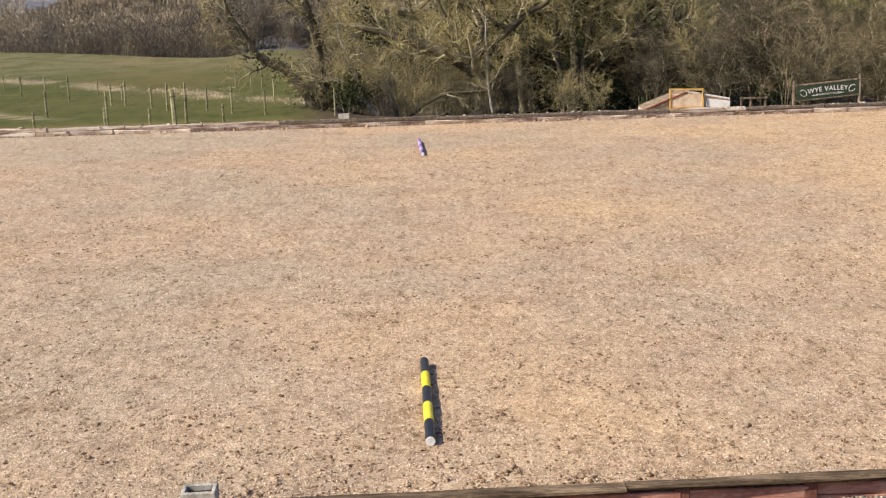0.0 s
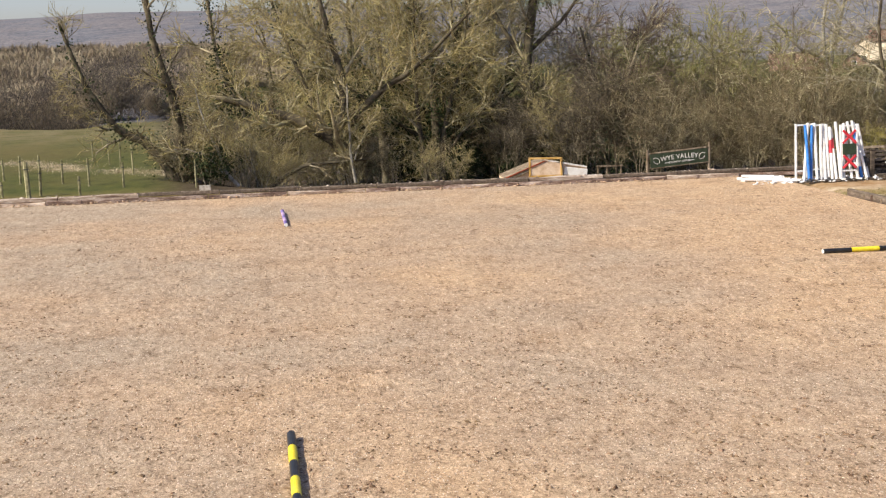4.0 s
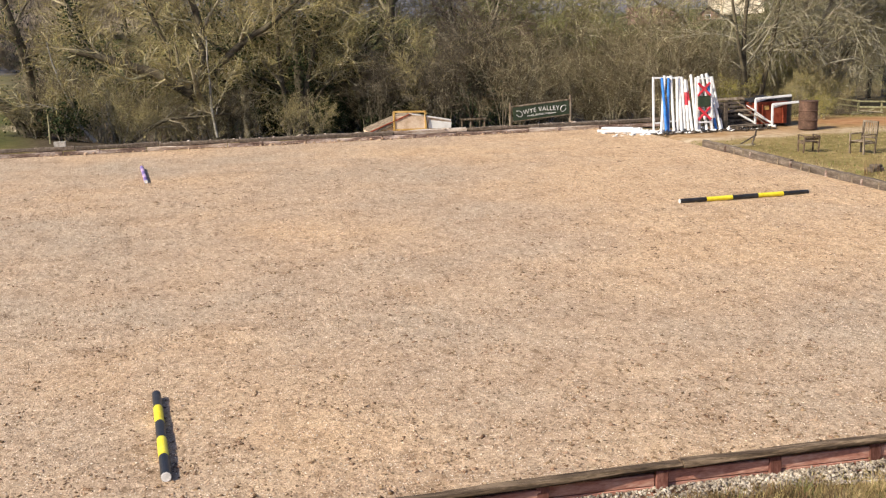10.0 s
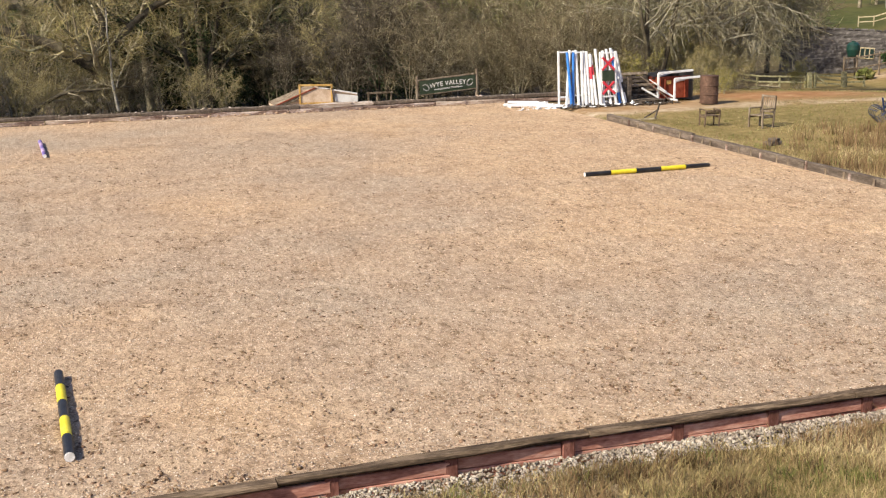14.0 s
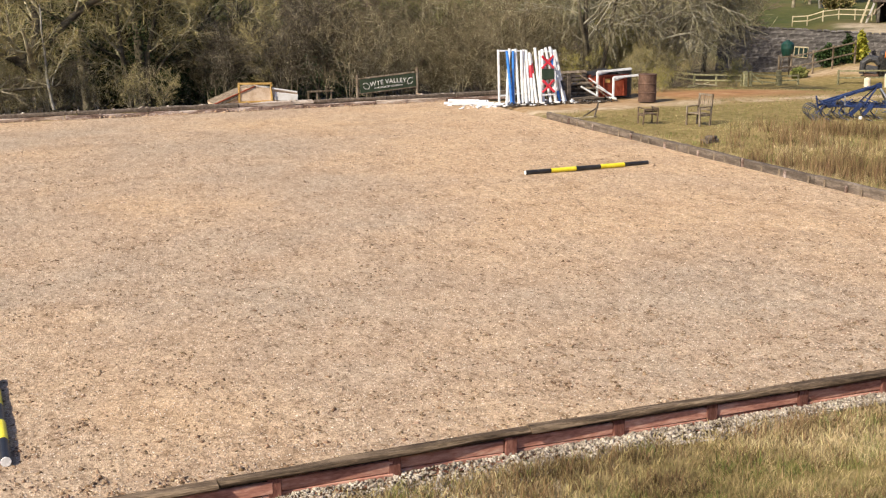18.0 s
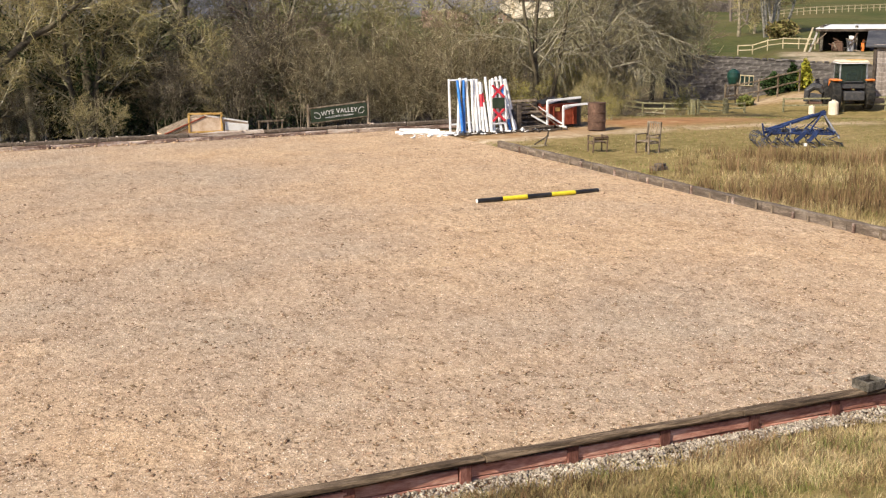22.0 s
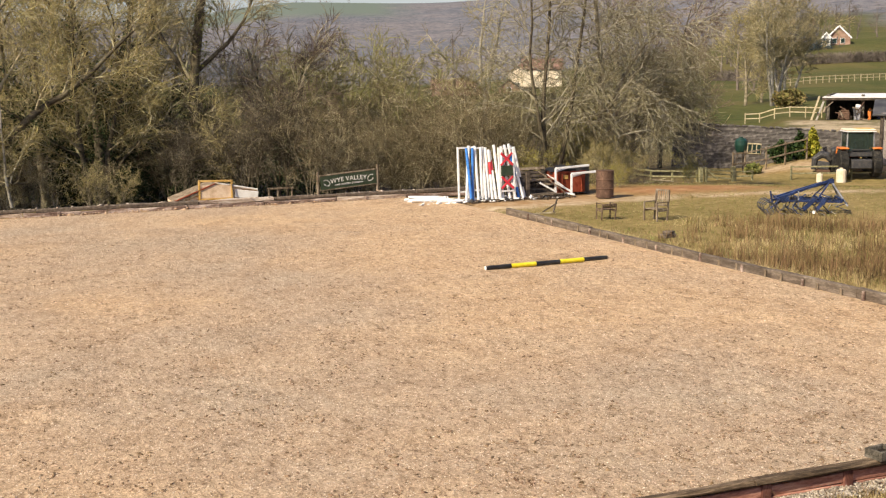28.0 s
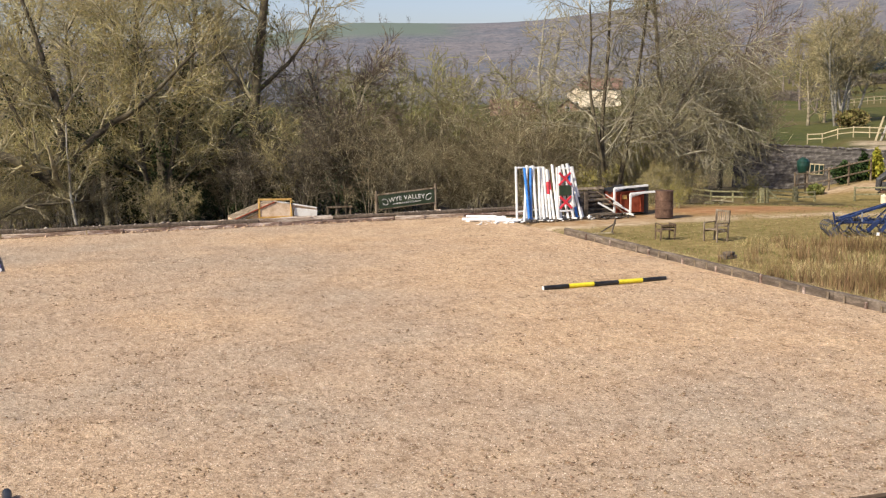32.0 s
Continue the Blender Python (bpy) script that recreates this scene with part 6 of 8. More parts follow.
def sign():
    e = thing("sign_board", pose(12.58, 38.55, 0.0, 0, 0, 2), "dark green painted sign with pale lettering between two posts", "sign")
    front = pose(0, -0.026, 0.53, 90, 4.3, 0)
    part("post", Shape().tube([(-1.09, 0.03, -0.3), (-1.10, 0.03, 0.84)], [0.055, 0.045], 9), OLD_WOOD, e)
    part("post", Shape().tube([(1.06, 0.03, -0.3), (1.07, 0.03, 1.02)], [0.055, 0.045], 9), OLD_WOOD, e)
    slope = pose(0, 0, 0.53, 0, -4.3, 0)
    part("board", Shape().box(2.02, 0.03, 0.47, slope, 0.006), GREEN_PAINT, e)
    part("rail", Shape().box(2.1, 0.045, 0.05, slope @ pose(0, 0, 0.255), 0.008), OLD_WOOD, e)
    part("rail", Shape().box(2.1, 0.045, 0.04, slope @ pose(0, 0, -0.25), 0.008), OLD_WOOD, e)
    face = slope @ pose(0, -0.02, 0, 90, 0, 0)
    letters("WYE VALLEY", 0.215, face @ pose(0, 0.055, 0), CLOTH_WHITE, e, 0.10)
    for y, x0, x1 in ((-0.115, -0.52, -0.34), (-0.115, 0.34, 0.52)):
        part("dash", Shape().box(x1 - x0, 0.018, 0.006, face @ pose((x0 + x1) / 2, y, 0), 0.002), CLOTH_WHITE, e)
    letters("COUNTRY STORE", 0.088, face @ pose(0, -0.115, 0), CLOTH_WHITE, e)
    for sgn in (-1, 1):
        loop = [(sgn * (0.80 + 0.11 * math.cos(a)), -0.01 + 0.10 * math.sin(a) + 0.3 * 0.11 * math.cos(a), 0.0) for a in np.linspace(0.4, 5.8, 14)]
        part("ornament", Shape().tube([face @ Vector(p) for p in loop], 0.009, 5), CLOTH_WHITE, e, "pale painted scroll outline")
    return e


sign()


def pallet_hut():
    e = thing("pallet_hut", pose(7.98, 38.75, 0.0), "pale canvas-covered hut with a yellow wooden frame", "shelter")
    for x in (-0.53, 0.53):
        bar("frame_post", (x, -0.35, -0.2), (x, -0.35, 0.74 - 0.03 * (x > 0)), 0.06, 0.06, YELLOW_WOOD, e)
    bar("frame_rail", (-0.56, -0.35, 0.72), (0.56, -0.35, 0.69), 0.06, 0.06, YELLOW_WOOD, e)
    bar("frame_rail", (-0.5, -0.35, 0.12), (0.5, -0.35, 0.12), 0.05, 0.05, YELLOW_WOOD, e)
    part("panel", Shape().box(1.0, 0.02, 0.42, pose(0, -0.345, 0.36), 0.004), CLOTH_PALE, e)
    ridge = Shape()
    ridge.add([(-1.35, -0.3, 0.08), (0.05, -0.3, 0.60), (1.42, -0.3, 0.33), (1.42, -0.3, 0.0), (-1.35, -0.3, 0.0), (-1.35, 0.9, 0.08), (0.05, 0.9, 0.60), (1.42, 0.9, 0.33), (1.42, 0.9, 0.0), (-1.35, 0.9, 0.0)],
              [(4, 3, 2, 1, 0), (0, 1, 6, 5), (1, 2, 7, 6), (2, 3, 8, 7), (5, 6, 7, 8, 9), (4, 0, 5, 9), (3, 4, 9, 8)])
    part("cover", ridge, CLOTH_PALE, e)
    part("roof_board", Shape().box(1.5, 1.26, 0.03, pose(-0.66, 0.3, 0.36, 0, -20.4, 0), 0.006), OLD_WOOD, e, "grey-brown board roof")
    part("side_sheet", Shape().box(0.78, 0.03, 0.26, pose(1.02, -0.33, 0.22, 0, 8, 0), 0.01), CLOTH_WHITE, e)
    bar("roof_batten", (-1.35, -0.36, 0.10), (-0.02, -0.36, 0.62), 0.04, 0.04, RUST, e)
    bar("roof_batten", (-1.2, -0.34, 0.05), (-0.5, -0.34, 0.33), 0.05, 0.06, OLD_WOOD, e)
    bar("roof_batten", (0.08, -0.33, 0.63), (1.4, -0.33, 0.37), 0.05, 0.05, CLOTH_WHITE, e)
    bar("brace", (0.62, -0.4, 0.02), (0.52, -0.4, 0.6), 0.035, 0.03, DARK_TIMBER, e)
    return e


pallet_hut()


def little_rail(x, y, w, h, label):
    e = thing("small_rail", pose(x, y, 0.0), label, "rail")
    bar("post", (0, 0, -0.3), (0, 0, h), 0.05, 0.05, OLD_WOOD, e)
    bar("post", (0.3, 0, -0.3), (0.3, 0, h), 0.05, 0.05, OLD_WOOD, e)
    bar("post", (w, 0, -0.3), (w, 0, h), 0.05, 0.05, OLD_WOOD, e)
    bar("rail", (-0.05, -0.04, h - 0.03), (w + 0.05, -0.04, h - 0.03), 0.04, 0.06, OLD_WOOD, e)
    return e


little_rail(9.75, 38.4, 0.78, 0.40, "low grey wooden rail behind the boards")


# ---------------------------------------------------------------- garden chairs and machine in the paddock
CHAIR_DARK = material("dark_weathered_wood", [(0.06, 0.04, 0.026), (0.13, 0.09, 0.06), (0.22, 0.16, 0.11)], 8, 60, 0.9, 0.4, random_tint=0.2)


def garden_chair(x, y, turn, label, back=0.95, tilt=0, wood=OLD_WOOD, size=1.0):
    z = float(land_height(x, y))
    e = thing("garden_chair", pose(x, y, z, tilt, 0, turn) @ Matrix.Scale(size, 4), label, "chair", "old garden chairs")
    w, d, s = 0.56, 0.5, 0.40
    for px_ in (-w / 2, w / 2):
        bar("leg", (px_, -d / 2, 0), (px_, -d / 2, 0.60), 0.05, 0.05, wood, e)
        bar("leg", (px_, d / 2, 0), (px_, d / 2 + 0.1, back), 0.05, 0.05, wood, e)
        bar("armrest", (px_, -d / 2 - 0.03, 0.62), (px_, d / 2 + 0.05, 0.62), 0.06, 0.03, wood, e)
        bar("side_rail", (px_, -d / 2, s - 0.05), (px_, d / 2, s - 0.05), 0.03, 0.06, wood, e)
    for i in range(5):
        part("seat_slat", Shape().box(w, 0.075, 0.022, pose(0, -d / 2 + 0.04 + i * 0.1, s), 0.005), wood, e)
    bar("back_rail", (-w / 2, d / 2 + 0.09, back - 0.03), (w / 2, d / 2 + 0.09, back - 0.03), 0.03, 0.07, wood, e)
    bar("back_rail", (-w / 2, d / 2 + 0.02, s + 0.1), (w / 2, d / 2 + 0.02, s + 0.1), 0.03, 0.05, wood, e)
    for i in range(6):
        px_ = -w / 2 + 0.07 + i * (w - 0.14) / 5
        bar("back_slat", (px_, d / 2 + 0.03, s + 0.1), (px_, d / 2 + 0.09, back - 0.04), 0.04, 0.015, wood, e)
    return e


garden_chair(18.15, 28.1, -74, "weathered slatted garden armchair standing in grass", 1.02, size=0.84)
garden_chair(17.05, 28.95, 172, "low dark weathered wooden chair with a slatted back", 0.62, wood=CHAIR_DARK, size=0.74)
e = thing("broken_chair", pose(15.95, 30.6, float(land_height(15.95, 30.6)) + 0.03), "broken wooden chair frame lying in the grass", "chair")
bar("rail", (-0.45, 0, 0.03), (0.4, 0.05, 0.03), 0.05, 0.05, RAIL_WOOD, e)
bar("leg", (0.3, 0.0, 0.05), (0.48, 0.1, 0.42), 0.04, 0.04, DARK_TIMBER, e)
bar("leg", (0.1, 0.3, 0.03), (0.48, 0.1, 0.3), 0.04, 0.04, DARK_TIMBER, e)
e = thing("concrete_block", pose(16.5, 25.0, float(land_height(16.5, 25.0)), 0, 0, 15), "two grey slabs lying on the grass edge", "slab")
part("slab", Shape().box(0.42, 0.25, 0.1, pose(0, 0, 0.05), 0.015), EDGE_GREY, e)
part("slab", Shape().box(0.3, 0.22, 0.08, pose(0.05, 0, 0.13, 0, 3, 20), 0.015), EDGE_GREY, e)


def cultivator():
    x, y = 22.85, 27.45
    e = thing("cultivator", pose(x, y, float(land_height(x, y)), 0, 0, -30) @ Matrix.Scale(0.9, 4), "blue tractor cultivator with worn steel frame parked in grass", "farm machine")
    for py in (-0.55, 0.0, 0.55):
        bar("beam", (-0.95, py, 0.48), (1.0, py, 0.44), 0.06, 0.06, STEEL_BLUE, e)
    for px_ in (-0.95, -0.3, 0.35, 1.0):
        bar("cross_beam", (px_, -0.6, 0.5), (px_, 0.6, 0.5), 0.07, 0.07, STEEL_BLUE, e)
    apex = (0.72, 0.0, 1.08)
    for q in ((1.18, -0.5, 0.30), (1.18, 0.5, 0.30)):
        bar("mast_strut", q, apex, 0.07, 0.03, STEEL_WORN, e, "scratched bright steel strut")
    for q in ((0.25, -0.45, 0.5), (0.25, 0.45, 0.5)):
        bar("mast_brace", q, apex, 0.06, 0.03, STEEL_BLUE, e)
    bar("top_link", apex, (-1.15, -0.35, 0.46), 0.09, 0.07, STEEL_BLUE, e)
    bar("top_link", (0.5, 0.35, 0.98), (-1.0, 0.3, 0.5), 0.07, 0.06, STEEL_BLUE, e)
    plate = Shape().add([(0.18, -0.02, 0.86), (0.78, -0.02, 1.18), (0.80, -0.02, 0.98), (0.18, 0.02, 0.86), (0.78, 0.02, 1.18), (0.80, 0.02, 0.98)], [(0, 2, 1), (3, 4, 5), (0, 1, 4, 3), (1, 2, 5, 4), (2, 0, 3, 5)])
    part("mast_plate", plate, BLACK_PAINT, e, "black triangular mast plate")
    part("hitch", Shape().box(0.16, 0.2, 0.14, pose(0.74, 0, 1.06), 0.02), STEEL_BLUE, e)
    for i in range(9):
        px_, py = -0.8 + 0.4 * (i % 5) + 0.15 * (i // 5), -0.55 + 0.55 * (i % 3)
        curve = [(px_, py, 0.46), (px_ - 0.20, py, 0.42), (px_ - 0.27, py, 0.25), (px_ - 0.12, py, 0.08), (px_ + 0.04, py, 0.02)]
        t = part("tine", Shape().tube(curve, [0.025, 0.025, 0.022, 0.02, 0.016], 6), DARK_STEEL if i % 2 else STEEL_BLUE, e)
        part("share", Shape().box(0.16, 0.07, 0.02, pose(px_ + 0.05, py, 0.035, 0, 30, 0), 0.004), STEEL_WORN, t)
    for k in range(5):
        py = -0.7 + 0.35 * k
        ring = [(-1.25 + 0.2 * math.cos(a), py, 0.24 + 0.2 * math.sin(a)) for a in np.linspace(0, 2 * math.pi, 17)]
        part("roller_ring", Shape().tube(ring, 0.014, 5, False), DARK_STEEL, e)
    for k in range(8):
        a = k * math.pi / 4
        rod("roller_bar", (-1.25 + 0.2 * math.cos(a), -0.72, 0.24 + 0.2 * math.sin(a)), (-1.25 + 0.2 * math.cos(a + 0.5), 0.72, 0.24 + 0.2 * math.sin(a + 0.5)), 0.013, STEEL_BLUE, e, sides=6)
    for py in (-0.72, 0.72):
        bar("roller_arm", (-1.25, py, 0.24), (-0.9, py * 0.8, 0.55), 0.05, 0.02, STEEL_BLUE, e)
    bar("lever", (-1.15, -0.5, 0.4), (-1.22, -0.5, 0.78), 0.06, 0.05, STEEL_BLUE, e)
    bar("lever", (-0.35, -0.55, 0.3), (-0.36, -0.55, 0.78), 0.05, 0.04, STEEL_WORN, e)
    bar("side_plate", (-0.2, -0.62, 0.2), (0.15, -0.62, 0.55), 0.02, 0.14, STEEL_BLUE, e)
    bar("side_plate", (0.2, -0.62, 0.2), (0.5, -0.62, 0.58), 0.02, 0.12, STEEL_BLUE, e)
    part("hose", Shape().tube([(0.6, 0.1, 1.0), (0.3, 0.15, 0.85), (-0.1, 0.2, 0.8), (-0.4, 0.25, 0.6), (-0.5, 0.2, 0.5)], 0.016, 6), BLACK_PAINT, e)
    jig = random.Random(8)
    for k in range(26):
        a = (jig.uniform(-1.0, 1.0), jig.uniform(-0.6, 0.6), jig.uniform(0.12, 0.62))
        b = (a[0] + jig.uniform(-0.45, 0.45), a[1] + jig.uniform(-0.3, 0.3), a[2] + jig.uniform(-0.3, 0.3))
        bar("linkage", a, (b[0], b[1], max(0.06, b[2])), 0.05, 0.02, (STEEL_BLUE, DARK_STEEL, STEEL_BLUE, STEEL_WORN)[k % 4] if k % 8 != 3 else STEEL_BLUE, e)
    for k in range(6):
        c = (-0.8 + 0.3 * k, -0.6 + 0.2 * (k % 3), 0.5)
        coil = [(c[0] + 0.09 * math.cos(q), c[1] + 0.01 * q, c[2] + 0.09 * math.sin(q)) for q in np.linspace(0, 4 * math.pi, 22)]
        part("coil_spring", Shape().tube(coil, 0.013, 5), DARK_STEEL if k % 2 else STEEL_BLUE, e)
    for k in range(14):
        a = (jig.uniform(-1.0, 0.9), jig.uniform(-0.62, 0.4), jig.uniform(0.05, 0.5))
        rod("rod", a, (a[0] + jig.uniform(-0.5, 0.5), a[1] + jig.uniform(-0.2, 0.2), max(0.04, a[2] + jig.uniform(-0.3, 0.4))), 0.012, DARK_STEEL if k % 3 else STEEL_WORN, e, sides=6)
    part("reflector", Shape().box(0.1, 0.015, 0.1, pose(0.12, -0.66, 0.12), 0.004), WHITE_PAINT, e, "small white plate")
    return e


cultivator()


# ---------------------------------------------------------------- fences
def field_post(x, y, h, r, lean, label="thin wooden stake in the pasture"):
    e = thing("fence_post", pose(x, y, float(land_height(x, y)), lean, lean * 0.6, 0), label, "fence post", "posts in the pasture")
    part("stake", Shape().tube([(0, 0, -0.2), (0, 0, h * 0.6), (0, 0, h)], [r, r * 0.95, r * 0.85], 7), POST_WOOD, e)
    part("staple", Shape().box(r * 2.2, r * 2.2, 0.02, pose(0, 0, h * 0.8), 0.004), DARK_STEEL, e)
    return e


def post_line(a, b, n, h, r, jitter=0.25):
    for i in range(n):
        t = i / max(1, n - 1)
        field_post(a[0] + (b[0] - a[0]) * t + rng.uniform(-jitter, jitter), a[1] + (b[1] - a[1]) * t + rng.uniform(-jitter, jitter), h * rng.uniform(0.85, 1.1), r, rng.uniform(-3.5, 3.5))


post_line((-22.1, 40.5), (-7.4, 39.7), 8, 0.60, 0.045, 0.3)
post_line((-36.0, 62.6), (-11.3, 40.3), 9, 1.12, 0.045, 0.12)
post_line((-38.0, 73.0), (-10.3, 44.9), 11, 1.02, 0.042, 0.25)
post_line((-46.0, 81.5), (-26.8, 69.2), 13, 1.0, 0.038, 0.7)
post_line((-40.0, 76.0), (-13.0, 50.5), 11, 0.72, 0.035, 0.5)
post_line((-12.4, 47.3), (-6.0, 42.0), 6, 0.95, 0.04)
post_line((-9.5, 54), (-3.8, 41.5), 8, 1.1, 0.03, 0.5)
field_post(-8.9, 39.8, 1.15, 0.085, -4, "stout old fence post leaning in the pasture")
field_post(-8.6, 40.2, 0.95, 0.05, 5)


# ---------------------------------------------------------------- yard beyond the paddock
def rail_fence(points, h, mat, label, rails=2, pw=0.085, step=None):
    x0, y0 = points[0]
    base = float(land_height(x0, y0))
    e = thing("rail_fence", pose(x0, y0, base), label, "fence")
    tops = []
    for x, y in points:
        z = float(land_height(x, y)) - base
        part("post", Shape().box(pw, pw, h + 0.4, pose(x - x0, y - y0, z + h / 2 - 0.2), 0.012), mat, e)
        tops.append(Vector((x - x0, y - y0, z)))
    for a, b in zip(tops, tops[1:]):
        for k in range(rails):
            zz = h * (0.92 - 0.45 * k)
            bar("rail", a + Vector((0, -pw / 2 - 0.02, zz)), b + Vector((0, -pw / 2 - 0.02, zz)), 0.035, 0.075, mat, e)
    return e


def polar(az, r):
    return (r * math.sin(radians(az)), r * math.cos(radians(az)))


def line(a, b, n):
    return [(a[0] + (b[0] - a[0]) * i / (n - 1), a[1] + (b[1] - a[1]) * i / (n - 1)) for i in range(n)]


rail_fence([(30.9, 50.2), (31.8, 49.7), (32.7, 49.2), (33.65, 48.5)], 0.58, POST_WOOD, "grey wooden rail fence by a gate")
rail_fence([(35.7, 48.2), (36.6, 48.05)], 0.5, POST_WOOD, "short grey rail beside the gate")
rail_fence([(38.2, 47.1), (40.6, 45.6), (42.3, 44.6), (44.2, 43.4)], 0.72, POST_WOOD, "pale wooden rail fence in front of the tractor")
rail_fence([polar(a, q) for a, q in ((36.4, 63.5), (36.95, 64), (37.9, 64.6), (38.75, 65.2), (39.7, 66))], 1.2, OLD_WOOD, "dark wooden garden fence beside a shed")
rail_fence(line(polar(36.9, 93.5), polar(40.3, 88.5), 6), 0.78, RAIL_WOOD, "pale post and rail fence across the field", pw=0.075)
rail_fence(line(polar(38.3, 168), polar(45.5, 184), 28), 0.95, RAIL_WOOD, "pale post and rail fence on the hillside", pw=0.1)


def field_gate():
    x, y = 33.8, 48.4
    e = thing("field_gate", pose(x, y, float(land_height(x, y)), 0, 0, -8) @ Matrix.Diagonal((1, 1, 0.72, 1)), "old grey wooden field gate between stout posts", "gate")
    for px_, s in ((0, 0.2), (0.28, 0.13), (1.75, 0.2)):
        part("gate_post", Shape().box(s, s, 1.2, pose(px_, 0, 0.4), 0.02), POST_WOOD, e)
    for z in (0.25, 0.5, 0.75):
        bar("bar", (0.3, 0, z + 0.1), (1.7, 0, z - 0.08), 0.03, 0.09, POST_WOOD, e)
    bar("brace", (0.32, -0.03, 0.85), (0.9, -0.03, 0.15), 0.03, 0.08, POST_WOOD, e)
    return e


field_gate()


def log_heap(x, y, turn):
    e = thing("log_heap", pose(x, y, float(land_height(x, y)), 0, 0, turn) @ Matrix.Scale(0.6, 4), "heap of broken branches and timber on red earth", "wood pile")
    for i in range(7):
        a, b = (rng.uniform(-0.9, 0.3), rng.uniform(-0.3, 0.3), rng.uniform(0.05, 0.3)), (rng.uniform(0.2, 1.1), rng.uniform(-0.3, 0.3), rng.uniform(0.05, 0.45))
        part("branch", Shape().tube([a, b], [0.05, 0.03], 6), POST_WOOD if i % 2 else BARK, e)
    return e


log_heap(*polar(32.9, 46.5), -30)


def implement():
    x, y = polar(40.45, 62.6)
    e = thing("farm_implement", pose(x, y, float(land_height(x, y)), 0, 0, -40) @ Matrix.Scale(0.66, 4), "dark rusty machine parked beside the tractor", "farm machine")
    part("hood", Shape().tube([(-0.7, 0, 0.2), (-0.62, 0, 1.0), (-0.2, 0, 1.35), (0.3, 0, 1.25), (0.5, 0, 0.9)], [0.2, 0.26, 0.3, 0.28, 0.2], 10), DARK_STEEL, e)
    part("body", Shape().box(0.9, 0.7, 0.6, pose(0, 0, 0.5, 0, 8, 0), 0.08), DARK_STEEL, e)
    for sy in (-0.4, 0.4):
        part("skid", Shape().box(1.0, 0.08, 0.2, pose(0, sy, 0.12), 0.03), BARREL_RUST, e)
    return e


implement()


def wheel(name, x, y, r, w, parent):
    t = part(name, Shape().lathe([(r * 0.55, -w / 2), (r * 0.92, -w / 2), (r, -w / 2 + 0.06), (r, w / 2 - 0.06), (r * 0.92, w / 2), (r * 0.55, w / 2)], pose(x, y, r, 90, 0, 0), 26), TYRE, parent)
    lug = Shape()
    for k in range(18):
        a = 2 * math.pi * k / 18
        lug.box(0.06, w * 0.9, 0.05, Matrix.Translation((x + r * math.cos(a), y, r + r * math.sin(a))) @ Matrix.Rotation(-a - math.pi / 2, 4, "Y") @ pose(0, 0, 0, 0, 0, 22), 0.008)
    part("tread", lug, TYRE, t)
    part("rim", Shape().lathe([(0.08, -w * 0.22), (r * 0.5, -w * 0.3), (r * 0.58, -w * 0.45), (r * 0.58, w * 0.45), (r * 0.5, w * 0.3), (0.08, w * 0.22)], pose(x, y, r, 90, 0, 0), 22), ORANGE_PAINT, t, "dull orange wheel rim")
    return t


